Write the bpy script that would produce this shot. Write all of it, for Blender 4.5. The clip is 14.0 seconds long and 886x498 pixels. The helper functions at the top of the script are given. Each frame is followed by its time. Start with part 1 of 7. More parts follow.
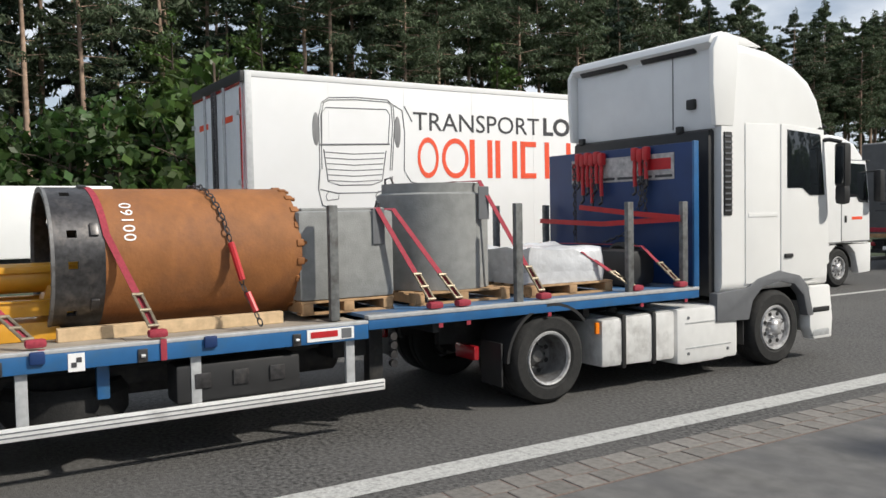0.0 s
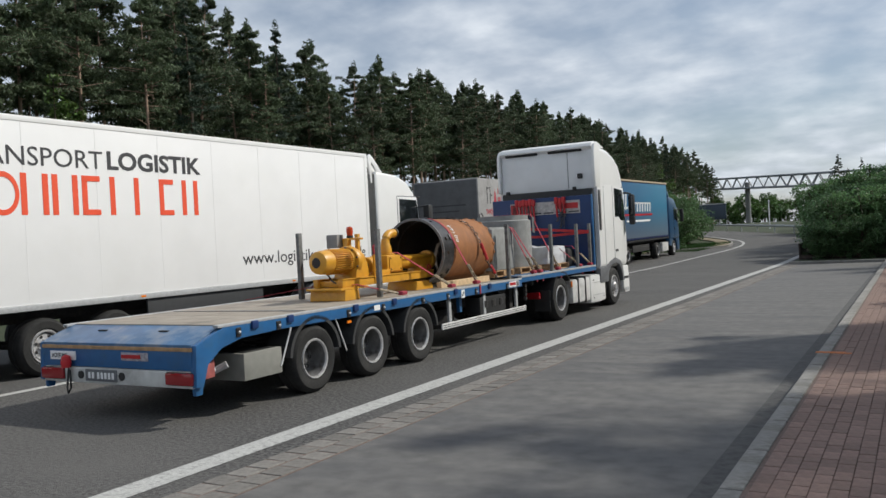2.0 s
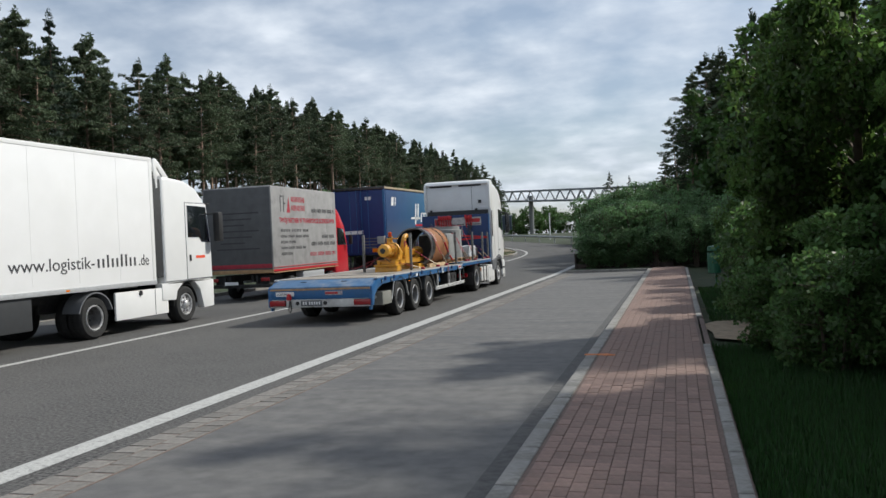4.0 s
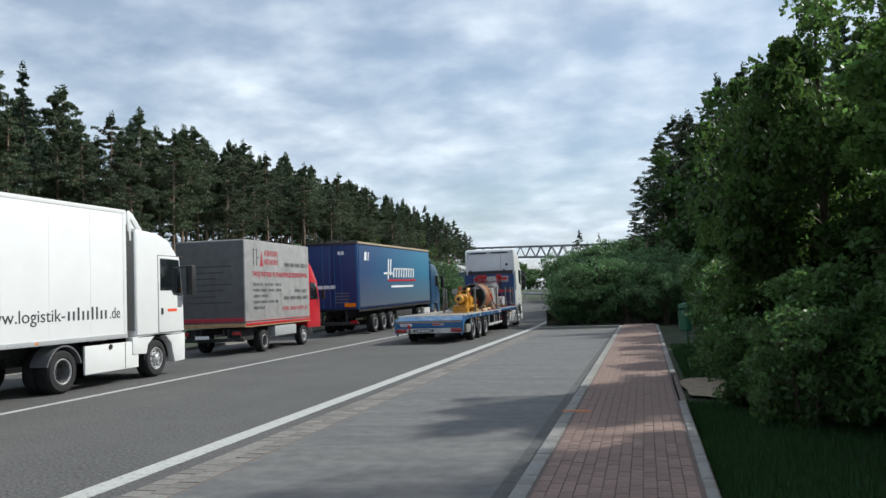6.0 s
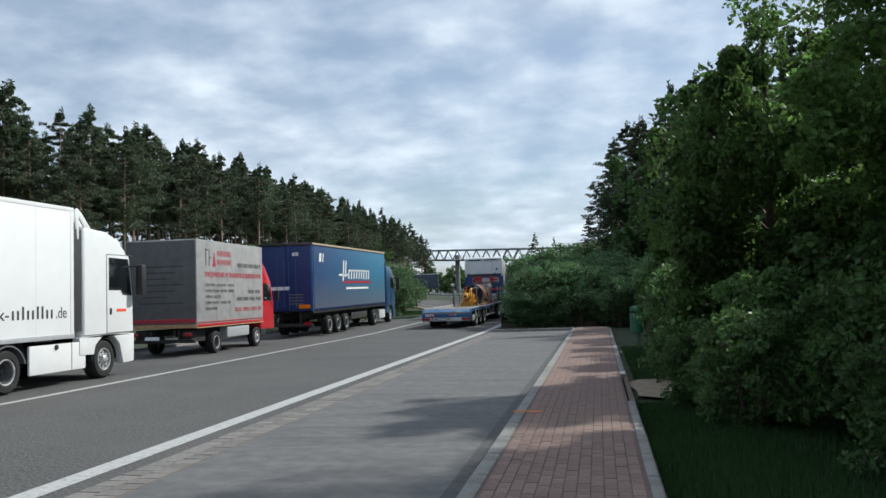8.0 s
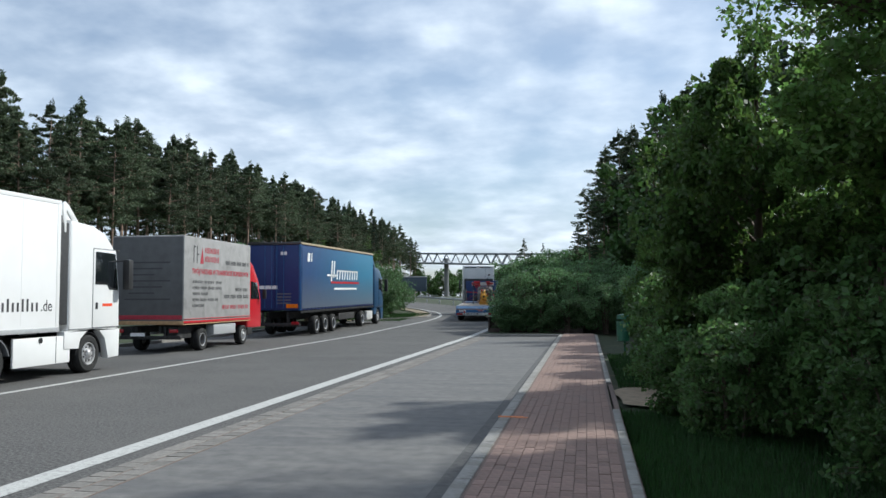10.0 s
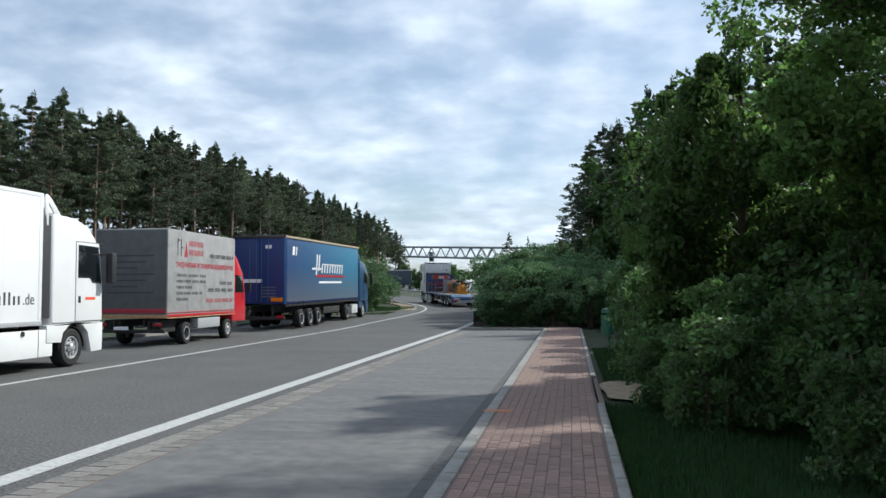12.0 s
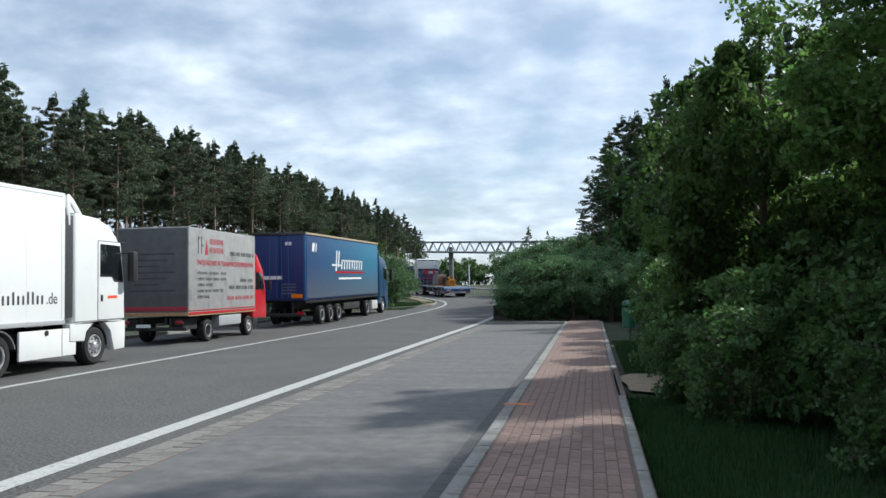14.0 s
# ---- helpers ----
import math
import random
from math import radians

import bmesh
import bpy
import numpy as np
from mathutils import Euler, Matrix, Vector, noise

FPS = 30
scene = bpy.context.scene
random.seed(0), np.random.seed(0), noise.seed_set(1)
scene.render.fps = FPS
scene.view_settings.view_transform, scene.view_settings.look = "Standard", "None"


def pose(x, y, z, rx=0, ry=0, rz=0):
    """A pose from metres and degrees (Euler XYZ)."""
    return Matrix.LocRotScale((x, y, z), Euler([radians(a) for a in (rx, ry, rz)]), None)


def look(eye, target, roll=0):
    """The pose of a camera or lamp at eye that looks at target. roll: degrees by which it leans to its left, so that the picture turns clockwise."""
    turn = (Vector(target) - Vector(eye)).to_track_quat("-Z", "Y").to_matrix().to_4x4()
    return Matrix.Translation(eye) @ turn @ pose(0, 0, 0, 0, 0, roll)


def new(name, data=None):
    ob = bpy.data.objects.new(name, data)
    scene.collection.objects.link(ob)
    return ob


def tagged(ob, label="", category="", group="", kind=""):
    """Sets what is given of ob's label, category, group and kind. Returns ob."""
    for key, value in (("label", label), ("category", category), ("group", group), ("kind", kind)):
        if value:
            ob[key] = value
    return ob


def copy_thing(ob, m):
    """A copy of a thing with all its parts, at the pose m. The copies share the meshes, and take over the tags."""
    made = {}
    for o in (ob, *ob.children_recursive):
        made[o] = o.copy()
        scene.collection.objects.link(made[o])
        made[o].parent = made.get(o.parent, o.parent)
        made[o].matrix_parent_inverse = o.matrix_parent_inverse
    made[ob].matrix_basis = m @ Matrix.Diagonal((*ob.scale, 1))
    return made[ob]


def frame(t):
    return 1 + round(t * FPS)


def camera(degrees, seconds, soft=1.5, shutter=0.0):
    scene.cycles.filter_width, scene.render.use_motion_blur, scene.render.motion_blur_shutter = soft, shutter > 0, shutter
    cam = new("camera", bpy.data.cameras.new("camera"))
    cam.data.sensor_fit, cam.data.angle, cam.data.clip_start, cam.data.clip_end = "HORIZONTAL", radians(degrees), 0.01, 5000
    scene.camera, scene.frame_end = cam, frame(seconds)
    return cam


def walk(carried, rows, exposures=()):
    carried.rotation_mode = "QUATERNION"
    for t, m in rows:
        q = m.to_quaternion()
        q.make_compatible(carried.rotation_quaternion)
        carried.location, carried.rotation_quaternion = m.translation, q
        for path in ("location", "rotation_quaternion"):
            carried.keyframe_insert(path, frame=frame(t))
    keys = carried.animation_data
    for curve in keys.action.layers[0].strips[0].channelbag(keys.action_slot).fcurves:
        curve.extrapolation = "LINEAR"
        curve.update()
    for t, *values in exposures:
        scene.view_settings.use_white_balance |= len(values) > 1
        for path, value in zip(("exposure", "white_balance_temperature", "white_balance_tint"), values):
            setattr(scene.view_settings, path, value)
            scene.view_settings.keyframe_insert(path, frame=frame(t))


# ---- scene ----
cam = camera(56.22, 14.0)
def aim(yaw, pitch, roll, x, y, z):
    """The camera's pose: yaw to the left from +y, pitch up, roll to its left, in degrees; then its eye."""
    a, b = radians(yaw), radians(pitch)
    eye = Vector((x, y, z))
    return look(eye, eye + Vector((-math.sin(a) * math.cos(b), math.cos(a) * math.cos(b), math.sin(b))), roll)


PATH = [
    (0.0, aim(58.26, -2.47, -1.01, -0.145, 0.103, 1.906)),
    (0.5, aim(46.81, -1.29, -0.79, -0.106, 0.112, 1.860)),
    (1.0, aim(40.41, -0.62, -2.05, -0.072, 0.075, 1.791)),
    (1.5, aim(34.59, -0.50, -2.51, -0.062, 0.099, 1.801)),
    (2.0, aim(29.85, -0.58, -2.98, -0.046, 0.131, 1.773)),
    (2.5, aim(26.61, -1.32, -3.02, -0.035, 0.172, 1.771)),
    (3.0, aim(22.40, -1.37, -2.75, 0.003, 0.126, 1.790)),
    (3.5, aim(17.87, -1.00, -2.56, 0.044, 0.067, 1.789)),
    (3.7, aim(16.48, -0.93, -2.62, 0.045, 0.060, 1.788)),
    (5.8, aim(14.20, 2.75, -1.99, -0.045, -0.045, 1.786)),
    (6.0, aim(13.54, 3.09, -2.03, -0.052, -0.054, 1.786)),
    (6.5, aim(11.62, 3.54, -2.18, -0.019, -0.063, 1.768)),
    (7.0, aim(10.45, 3.34, -2.25, -0.019, -0.074, 1.762)),
    (7.5, aim(10.42, 3.16, -1.96, -0.009, -0.066, 1.758)),
    (10.0, aim(9.77, 3.38, -0.17, -0.009, -0.068, 1.764)),
    (10.5, aim(8.85, 3.25, 0.08, -0.021, -0.064, 1.763)),
    (11.0, aim(8.38, 3.04, 0.18, -0.022, -0.064, 1.759)),
    (11.5, aim(8.37, 2.91, 0.20, -0.025, -0.076, 1.771)),
    (12.0, aim(8.74, 2.93, -0.11, -0.019, -0.070, 1.773)),
    (12.5, aim(9.15, 2.90, -0.35, -0.019, -0.063, 1.771)),
    (13.0, aim(9.64, 2.80, -0.36, -0.025, -0.039, 1.768)),
    (13.5, aim(9.86, 2.66, -0.60, -0.021, -0.039, 1.762)),
    (14.0, aim(10.09, 2.60, -0.82, -0.007, -0.031, 1.756)),
]
walk(cam, PATH, exposures=[(0.0, 0.02, 6400, 9), (0.5, 0.1, 6400, 9), (1.0, -0.02, 6350, 9), (2.0, -0.22, 6250, 8), (3.5, -0.14, 6200, 8), (6.0, 0.06, 6000, 5), (7.5, 0.0, 5950, 5), (10.0, 0.16, 5850, 5), (14.0, 0.2, 5850, 5)])

# ---- world, sun ----
SUN_WAY = Vector((0.7, 0.55, 0.78)).normalized()
world = bpy.data.worlds.new("world")
scene.world = world
world.use_nodes = True


def build_sky():
    nt = world.node_tree
    nt.nodes.clear()
    N, L = nt.nodes.new, nt.links.new
    out, bg = N("ShaderNodeOutputWorld"), N("ShaderNodeBackground")
    sky = N("ShaderNodeTexSky")
    sky.sky_type, sky.sun_disc = "NISHITA", False
    sky.sun_elevation = math.asin(SUN_WAY.z)
    sky.sun_rotation = math.atan2(SUN_WAY.x, SUN_WAY.y)
    sky.air_density, sky.dust_density = 1.0, 1.2
    geo, sep = N("ShaderNodeTexCoord"), N("ShaderNodeSeparateXYZ")
    L(geo.outputs["Generated"], sep.inputs[0])
    lift = N("ShaderNodeMath")
    lift.operation, lift.inputs[1].default_value = "ADD", 0.22
    L(sep.outputs["Z"], lift.inputs[0])
    low = N("ShaderNodeMath")
    low.operation, low.inputs[1].default_value = "MAXIMUM", 0.06
    L(lift.outputs[0], low.inputs[0])
    flat = N("ShaderNodeCombineXYZ")
    for k in "XY":
        d = N("ShaderNodeMath")
        d.operation = "DIVIDE"
        L(sep.outputs[k], d.inputs[0]), L(low.outputs[0], d.inputs[1])
        L(d.outputs[0], flat.inputs[k])
    big, fine = N("ShaderNodeTexNoise"), N("ShaderNodeTexNoise")
    big.inputs["Scale"].default_value, big.inputs["Detail"].default_value, big.inputs["Roughness"].default_value = 1.1, 6.0, 0.5
    fine.inputs["Scale"].default_value, fine.inputs["Detail"].default_value = 4.6, 6.0
    L(flat.outputs[0], big.inputs["Vector"]), L(flat.outputs[0], fine.inputs["Vector"])
    both = N("ShaderNodeMath")
    both.operation = "MULTIPLY_ADD"
    both.inputs[1].default_value = 0.36
    L(fine.outputs["Fac"], both.inputs[0]), L(big.outputs["Fac"], both.inputs[2])
    cover = N("ShaderNodeValToRGB")
    cover.color_ramp.elements[0].position, cover.color_ramp.elements[1].position = 0.56, 0.82
    cover.color_ramp.elements[0].color, cover.color_ramp.elements[1].color = (0.34, 0.34, 0.34, 1), (0.95, 0.95, 0.95, 1)
    L(both.outputs[0], cover.inputs[0])
    tone = N("ShaderNodeValToRGB")
    tone.color_ramp.elements[0].position, tone.color_ramp.elements[1].position = 0.35, 0.7
    tone.color_ramp.elements[0].color, tone.color_ramp.elements[1].color = (6.3, 6.8, 7.7, 1), (9.6, 9.9, 10.4, 1)
    L(fine.outputs["Fac"], tone.inputs[0])
    mix = N("ShaderNodeMix")
    mix.data_type = "RGBA"
    L(cover.outputs[0], mix.inputs["Factor"]), L(sky.outputs[0], mix.inputs["A"]), L(tone.outputs[0], mix.inputs["B"])
    L(mix.outputs["Result"], bg.inputs["Color"])
    bg.inputs["Strength"].default_value = 0.098
    L(bg.outputs[0], out.inputs[0])


build_sky()
sun = new("sun", bpy.data.lights.new("sun", "SUN"))
sun.data.energy, sun.data.angle, sun.data.color = 4.35, radians(2.2), (1.0, 0.93, 0.82)
sun.matrix_basis = look(SUN_WAY * 100, (0, 0, 0))


# ---- materials ----
def mat(name, colour, rough=0.6, metal=0.0, var=0.15, scale=8.0, bump=0.0, bump_scale=60.0, stain=None, stain_scale=1.5, stain_at=(0.5, 0.7), clear=0.0, rand=0.0, stretch=None):
    """Colour with fine and broad variation, an optional stain colour, and relief."""
    m = bpy.data.materials.new(name)
    m.use_nodes = True
    nt = m.node_tree
    N, L = nt.nodes.new, nt.links.new
    b = nt.nodes["Principled BSDF"]
    b.inputs["Roughness"].default_value, b.inputs["Metallic"].default_value = rough, metal
    b.inputs["Coat Weight"].default_value = clear
    co = N("ShaderNodeTexCoord").outputs["Object"]
    long = co
    if stretch:
        sq = N("ShaderNodeVectorMath")
        sq.operation, sq.inputs[1].default_value = "MULTIPLY", stretch
        L(co, sq.inputs[0])
        long = sq.outputs[0]
    n1 = N("ShaderNodeTexNoise")
    n1.inputs["Scale"].default_value, n1.inputs["Detail"].default_value = scale, 6
    L(co, n1.inputs["Vector"])
    ramp = N("ShaderNodeMapRange")
    ramp.inputs["From Min"].default_value, ramp.inputs["From Max"].default_value = 0.3, 0.7
    ramp.inputs["To Min"].default_value, ramp.inputs["To Max"].default_value = 1 - var, 1 + var
    L(n1.outputs["Fac"], ramp.inputs["Value"])
    hsv = N("ShaderNodeHueSaturation")
    hsv.inputs["Color"].default_value = (*colour, 1)
    last = ramp.outputs[0]
    if rand:
        info, r2 = N("ShaderNodeObjectInfo"), N("ShaderNodeMapRange")
        r2.inputs["To Min"].default_value, r2.inputs["To Max"].default_value = 1 - rand, 1 + rand
        L(info.outputs["Random"], r2.inputs["Value"])
        mul = N("ShaderNodeMath")
        mul.operation = "MULTIPLY"
        L(last, mul.inputs[0]), L(r2.outputs[0], mul.inputs[1])
        last = mul.outputs[0]
    L(last, hsv.inputs["Value"])
    col = hsv.outputs[0]
    if stain:
        n2 = N("ShaderNodeTexNoise")
        n2.inputs["Scale"].default_value, n2.inputs["Detail"].default_value, n2.inputs["Roughness"].default_value = stain_scale, 8, 0.65
        L(long, n2.inputs["Vector"])
        r = N("ShaderNodeMapRange")
        r.inputs["From Min"].default_value, r.inputs["From Max"].default_value = stain_at
        L(n2.outputs["Fac"], r.inputs["Value"])
        mx = N("ShaderNodeMix")
        mx.data_type = "RGBA"
        mx.inputs["B"].default_value = (*stain, 1)
        L(r.outputs[0], mx.inputs["Factor"]), L(col, mx.inputs["A"])
        col = mx.outputs["Result"]
    L(col, b.inputs["Base Color"])
    if bump:
        n3, bp = N("ShaderNodeTexNoise"), N("ShaderNodeBump")
        n3.inputs["Scale"].default_value, n3.inputs["Detail"].default_value = bump_scale, 4
        L(co, n3.inputs["Vector"])
        bp.inputs["Strength"].default_value, bp.inputs["Distance"].default_value = bump, 0.01
        L(n3.outputs["Fac"], bp.inputs["Height"]), L(bp.outputs[0], b.inputs["Normal"])
    return m


def leaf_mat(name, colour, shine=0.5, thin=0.35):
    """Leaves: each island and each tree a little different, some light through them."""
    m = bpy.data.materials.new(name)
    m.use_nodes = True
    nt = m.node_tree
    N, L = nt.nodes.new, nt.links.new
    b = nt.nodes["Principled BSDF"]
    b.inputs["Roughness"].default_value = shine
    geo, info = N("ShaderNodeNewGeometry"), N("ShaderNodeObjectInfo")
    a, c = N("ShaderNodeMapRange"), N("ShaderNodeMapRange")
    a.inputs["To Min"].default_value, a.inputs["To Max"].default_value = 0.55, 1.5
    c.inputs["To Min"].default_value, c.inputs["To Max"].default_value = 0.75, 1.25
    L(geo.outputs["Random Per Island"], a.inputs["Value"]), L(info.outputs["Random"], c.inputs["Value"])
    mul = N("ShaderNodeMath")
    mul.operation = "MULTIPLY"
    L(a.outputs[0], mul.inputs[0]), L(c.outputs[0], mul.inputs[1])
    hue = N("ShaderNodeMapRange")
    hue.inputs["To Min"].default_value, hue.inputs["To Max"].default_value = 0.485, 0.515
    L(geo.outputs["Random Per Island"], hue.inputs["Value"])
    hsv = N("ShaderNodeHueSaturation")
    hsv.inputs["Color"].default_value = (*colour, 1)
    L(mul.outputs[0], hsv.inputs["Value"]), L(hue.outputs[0], hsv.inputs["Hue"])
    L(hsv.outputs[0], b.inputs["Base Color"])
    tr, mx = N("ShaderNodeBsdfTranslucent"), N("ShaderNodeMixShader")
    L(hsv.outputs[0], tr.inputs["Color"])
    mx.inputs[0].default_value = thin
    out = nt.nodes["Material Output"]
    L(b.outputs[0], mx.inputs[1]), L(tr.outputs[0], mx.inputs[2]), L(mx.outputs[0], out.inputs["Surface"])
    return m


def glass_mat(name, tint):
    m = bpy.data.materials.new(name)
    m.use_nodes = True
    b = m.node_tree.nodes["Principled BSDF"]
    b.inputs["Base Color"].default_value = (*tint, 1)
    b.inputs["Roughness"].default_value, b.inputs["Specular IOR Level"].default_value = 0.04, 0.6
    b.inputs["Coat Weight"].default_value = 0.5
    return m


ASPHALT = mat("asphalt", (0.072, 0.07, 0.068), 0.9, var=1.0, scale=26, bump=1.0, bump_scale=60, stain=(0.1, 0.096, 0.092), stain_scale=0.35, stain_at=(0.4, 0.75))
# The stretched stain colour paints wet patches and long tree shadows as crosswise streaks.
CONCRETE_SLAB = mat("bay concrete", (0.122, 0.118, 0.113), 0.75, var=0.25, scale=5, bump=0.3, bump_scale=90, stain=(0.07, 0.07, 0.074), stain_scale=1.1, stain_at=(0.44, 0.8), stretch=(0.32, 1.7, 1))
PAINT_LINE = mat("road paint", (0.42, 0.42, 0.405), 0.85, var=0.2, scale=40, bump=0.4, bump_scale=120, stain=(0.2, 0.195, 0.19), stain_scale=14, stain_at=(0.5, 0.72))
COBBLE = mat("gutter stone", (0.165, 0.155, 0.142), 0.9, var=0.2, scale=20, bump=0.4, rand=0.2)
JOINT = mat("joint dirt", (0.15, 0.11, 0.095), 0.95, var=0.25, scale=30)
PAVER = mat("red paver", (0.235, 0.158, 0.132), 0.88, var=0.15, scale=25, bump=0.35, bump_scale=110, rand=0.16, stain=(0.16, 0.12, 0.1), stain_scale=3, stain_at=(0.52, 0.8))
KERB = mat("kerb concrete", (0.245, 0.237, 0.222), 0.9, var=0.15, scale=18, bump=0.4, rand=0.1, stain=(0.14, 0.13, 0.11), stain_scale=5, stain_at=(0.5, 0.75))
GRASS_SOIL = mat("grass ground", (0.028, 0.04, 0.016), 0.95, var=0.4, scale=6, bump=0.6, bump_scale=30, stain=(0.11, 0.085, 0.05), stain_scale=0.8, stain_at=(0.55, 0.75))
GRASS = leaf_mat("grass blades", (0.023, 0.062, 0.012), 0.6)
WHITE = mat("white paint", (0.8, 0.8, 0.79), 0.35, var=0.02, scale=3, clear=0.3)
TRAILER_WHITE = mat("trailer panel", (0.81, 0.81, 0.81), 0.42, var=0.03, scale=1.2, stain=(0.78, 0.78, 0.77), stain_scale=0.9, stain_at=(0.5, 0.85))
GREY_TRIM = mat("grey trim", (0.13, 0.135, 0.145), 0.55, var=0.08)
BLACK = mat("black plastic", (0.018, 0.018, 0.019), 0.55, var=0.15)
CHASSIS = mat("chassis", (0.02, 0.02, 0.021), 0.7, var=0.4, scale=9, stain=(0.05, 0.045, 0.04), stain_scale=6)
RUBBER = mat("tyre rubber", (0.014, 0.014, 0.014), 0.85, var=0.25, scale=25, bump=0.3, stain=(0.032, 0.031, 0.03), stain_scale=4)
GUARD_RUBBER = mat("guard rubber", (0.035, 0.036, 0.038), 0.6, var=0.2, scale=9)
STEEL = mat("rim steel", (0.58, 0.58, 0.59), 0.4, metal=0.5, var=0.15, scale=14, stain=(0.16, 0.14, 0.12), stain_scale=9)
ALU = mat("aluminium", (0.74, 0.74, 0.73), 0.38, metal=0.25, var=0.06, scale=10, stain=(0.45, 0.44, 0.43), stain_scale=3)
GALV = mat("galvanised steel", (0.45, 0.46, 0.47), 0.5, metal=0.3, var=0.12, scale=20)
DARK_STEEL = mat("dark steel", (0.07, 0.068, 0.07), 0.38, metal=0.7, var=0.3, scale=22, stain=(0.13, 0.12, 0.115), stain_scale=10)
POST = mat("stake steel", (0.16, 0.165, 0.165), 0.6, metal=0.4, var=0.25, scale=18, stain=(0.08, 0.075, 0.07), stain_scale=8)
BLUE = mat("trailer blue", (0.018, 0.105, 0.27), 0.42, var=0.12, scale=6, stain=(0.035, 0.1, 0.19), stain_scale=4, stain_at=(0.5, 0.8), clear=0.2)
BLUE_DECK = mat("worn blue deck", (0.05, 0.13, 0.26), 0.5, var=0.2, scale=9, stain=(0.2, 0.2, 0.2), stain_scale=3, stain_at=(0.45, 0.7))
BLUE_WALL = mat("headboard blue", (0.008, 0.032, 0.12), 0.45, var=0.15, scale=3)
PLY = mat("deck plywood", (0.29, 0.255, 0.21), 0.7, var=0.15, scale=4, bump=0.2, stain=(0.13, 0.115, 0.1), stain_scale=2.2, stain_at=(0.52, 0.75))
RUST = mat("rusty casing", (0.27, 0.105, 0.03), 0.72, var=0.22, scale=5, bump=0.3, bump_scale=40, stain=(0.17, 0.07, 0.03), stain_scale=2.4, stain_at=(0.48, 0.75))
YELLOW = mat("pump yellow", (0.6, 0.295, 0.024), 0.42, var=0.1, scale=8, clear=0.2, stain=(0.42, 0.19, 0.025), stain_scale=6, stain_at=(0.58, 0.8))
CEMENT = mat("precast concrete", (0.25, 0.255, 0.25), 0.85, var=0.12, scale=9, bump=0.3, bump_scale=70, stain=(0.17, 0.175, 0.17), stain_scale=2.5, stain_at=(0.5, 0.75))
WOOD = mat("raw timber", (0.55, 0.4, 0.24), 0.75, var=0.2, scale=12, bump=0.2)
PALLET_WOOD = mat("pallet wood", (0.4, 0.25, 0.13), 0.8, var=0.25, scale=10, bump=0.2)
HUB = mat("hub steel", (0.17, 0.17, 0.172), 0.5, metal=0.3, var=0.2, scale=14, stain=(0.07, 0.06, 0.055), stain_scale=9)
RATCHET = mat("ratchet steel", (0.25, 0.21, 0.15), 0.45, metal=0.5, var=0.3, scale=30)
STRAP_RED = mat("strap web", (0.3, 0.03, 0.05), 0.8, var=0.2, scale=50)
CHAIN_RED = mat("red binder paint", (0.45, 0.015, 0.02), 0.45, var=0.15)
FILM = mat("wrapped film", (0.55, 0.56, 0.58), 0.2, var=0.12, scale=8, bump=0.9, bump_scale=14)
RED_LENS = mat("red lens", (0.28, 0.01, 0.016), 0.2, var=0.05, clear=0.5)
AMBER = mat("amber lens", (0.75, 0.2, 0.01), 0.25, var=0.05)
RED_CAB = mat("red cab paint", (0.5, 0.012, 0.022), 0.35, var=0.05, clear=0.3)
CANVAS = mat("grey canvas", (0.3, 0.295, 0.29), 0.75, var=0.1, scale=3, bump=0.7, bump_scale=3.5, stain=(0.2, 0.2, 0.195), stain_scale=1.6)
# Darker copy of the canvas: the rear side's shade is in the colour.
CANVAS_SHADED = mat("shaded canvas", (0.11, 0.11, 0.113), 0.7, var=0.15, scale=3, bump=0.6, bump_scale=3)
CANVAS_PRINT = mat("shaded canvas print", (0.06, 0.06, 0.064), 0.75, var=0.1)
CURTAIN = mat("blue curtain", (0.022, 0.06, 0.16), 0.5, var=0.1, scale=2, bump=0.5, bump_scale=2.5)


def curtain_print(m):
    """The curtain's printed ground: deep blue, turning to sea blue high up in front and to grey along the foot."""
    nt = m.node_tree
    N, L = nt.nodes.new, nt.links.new
    b = nt.nodes["Principled BSDF"]
    col = b.inputs["Base Color"].links[0].from_socket
    xyz = N("ShaderNodeSeparateXYZ")
    L(N("ShaderNodeTexCoord").outputs["Object"], xyz.inputs[0])
    for axis, lo, hi, tone, most in (("Y", 1.0, 11.0, (0.015, 0.17, 0.29), 0.8), ("Z", 2.9, 1.3, (0.12, 0.135, 0.165), 0.75)):
        r, mx = N("ShaderNodeMapRange"), N("ShaderNodeMix")
        r.inputs["From Min"].default_value, r.inputs["From Max"].default_value, r.inputs["To Max"].default_value = lo, hi, most
        mx.data_type = "RGBA"
        mx.inputs["B"].default_value = (*tone, 1)
        L(xyz.outputs[axis], r.inputs["Value"]), L(r.outputs[0], mx.inputs["Factor"]), L(col, mx.inputs["A"])
        col = mx.outputs["Result"]
    L(col, b.inputs["Base Color"])


curtain_print(CURTAIN)
CURTAIN_DARK = mat("dark blue doors", (0.012, 0.03, 0.14), 0.45, var=0.08)
INK = mat("dark lettering", (0.045, 0.045, 0.05), 0.6, var=0.05)
ORANGE_INK = mat("orange red lettering", (0.78, 0.085, 0.03), 0.55, var=0.04)
LINE_INK = mat("grey line drawing", (0.22, 0.22, 0.225), 0.6, var=0.05)
WHITE_INK = mat("white lettering", (0.78, 0.78, 0.78), 0.6, var=0.04)
GLASS = glass_mat("cab glass", (0.012, 0.015, 0.018))
BARK = mat("bark", (0.1, 0.075, 0.055), 0.9, var=0.3, scale=8, bump=0.6, bump_scale=18, rand=0.2)
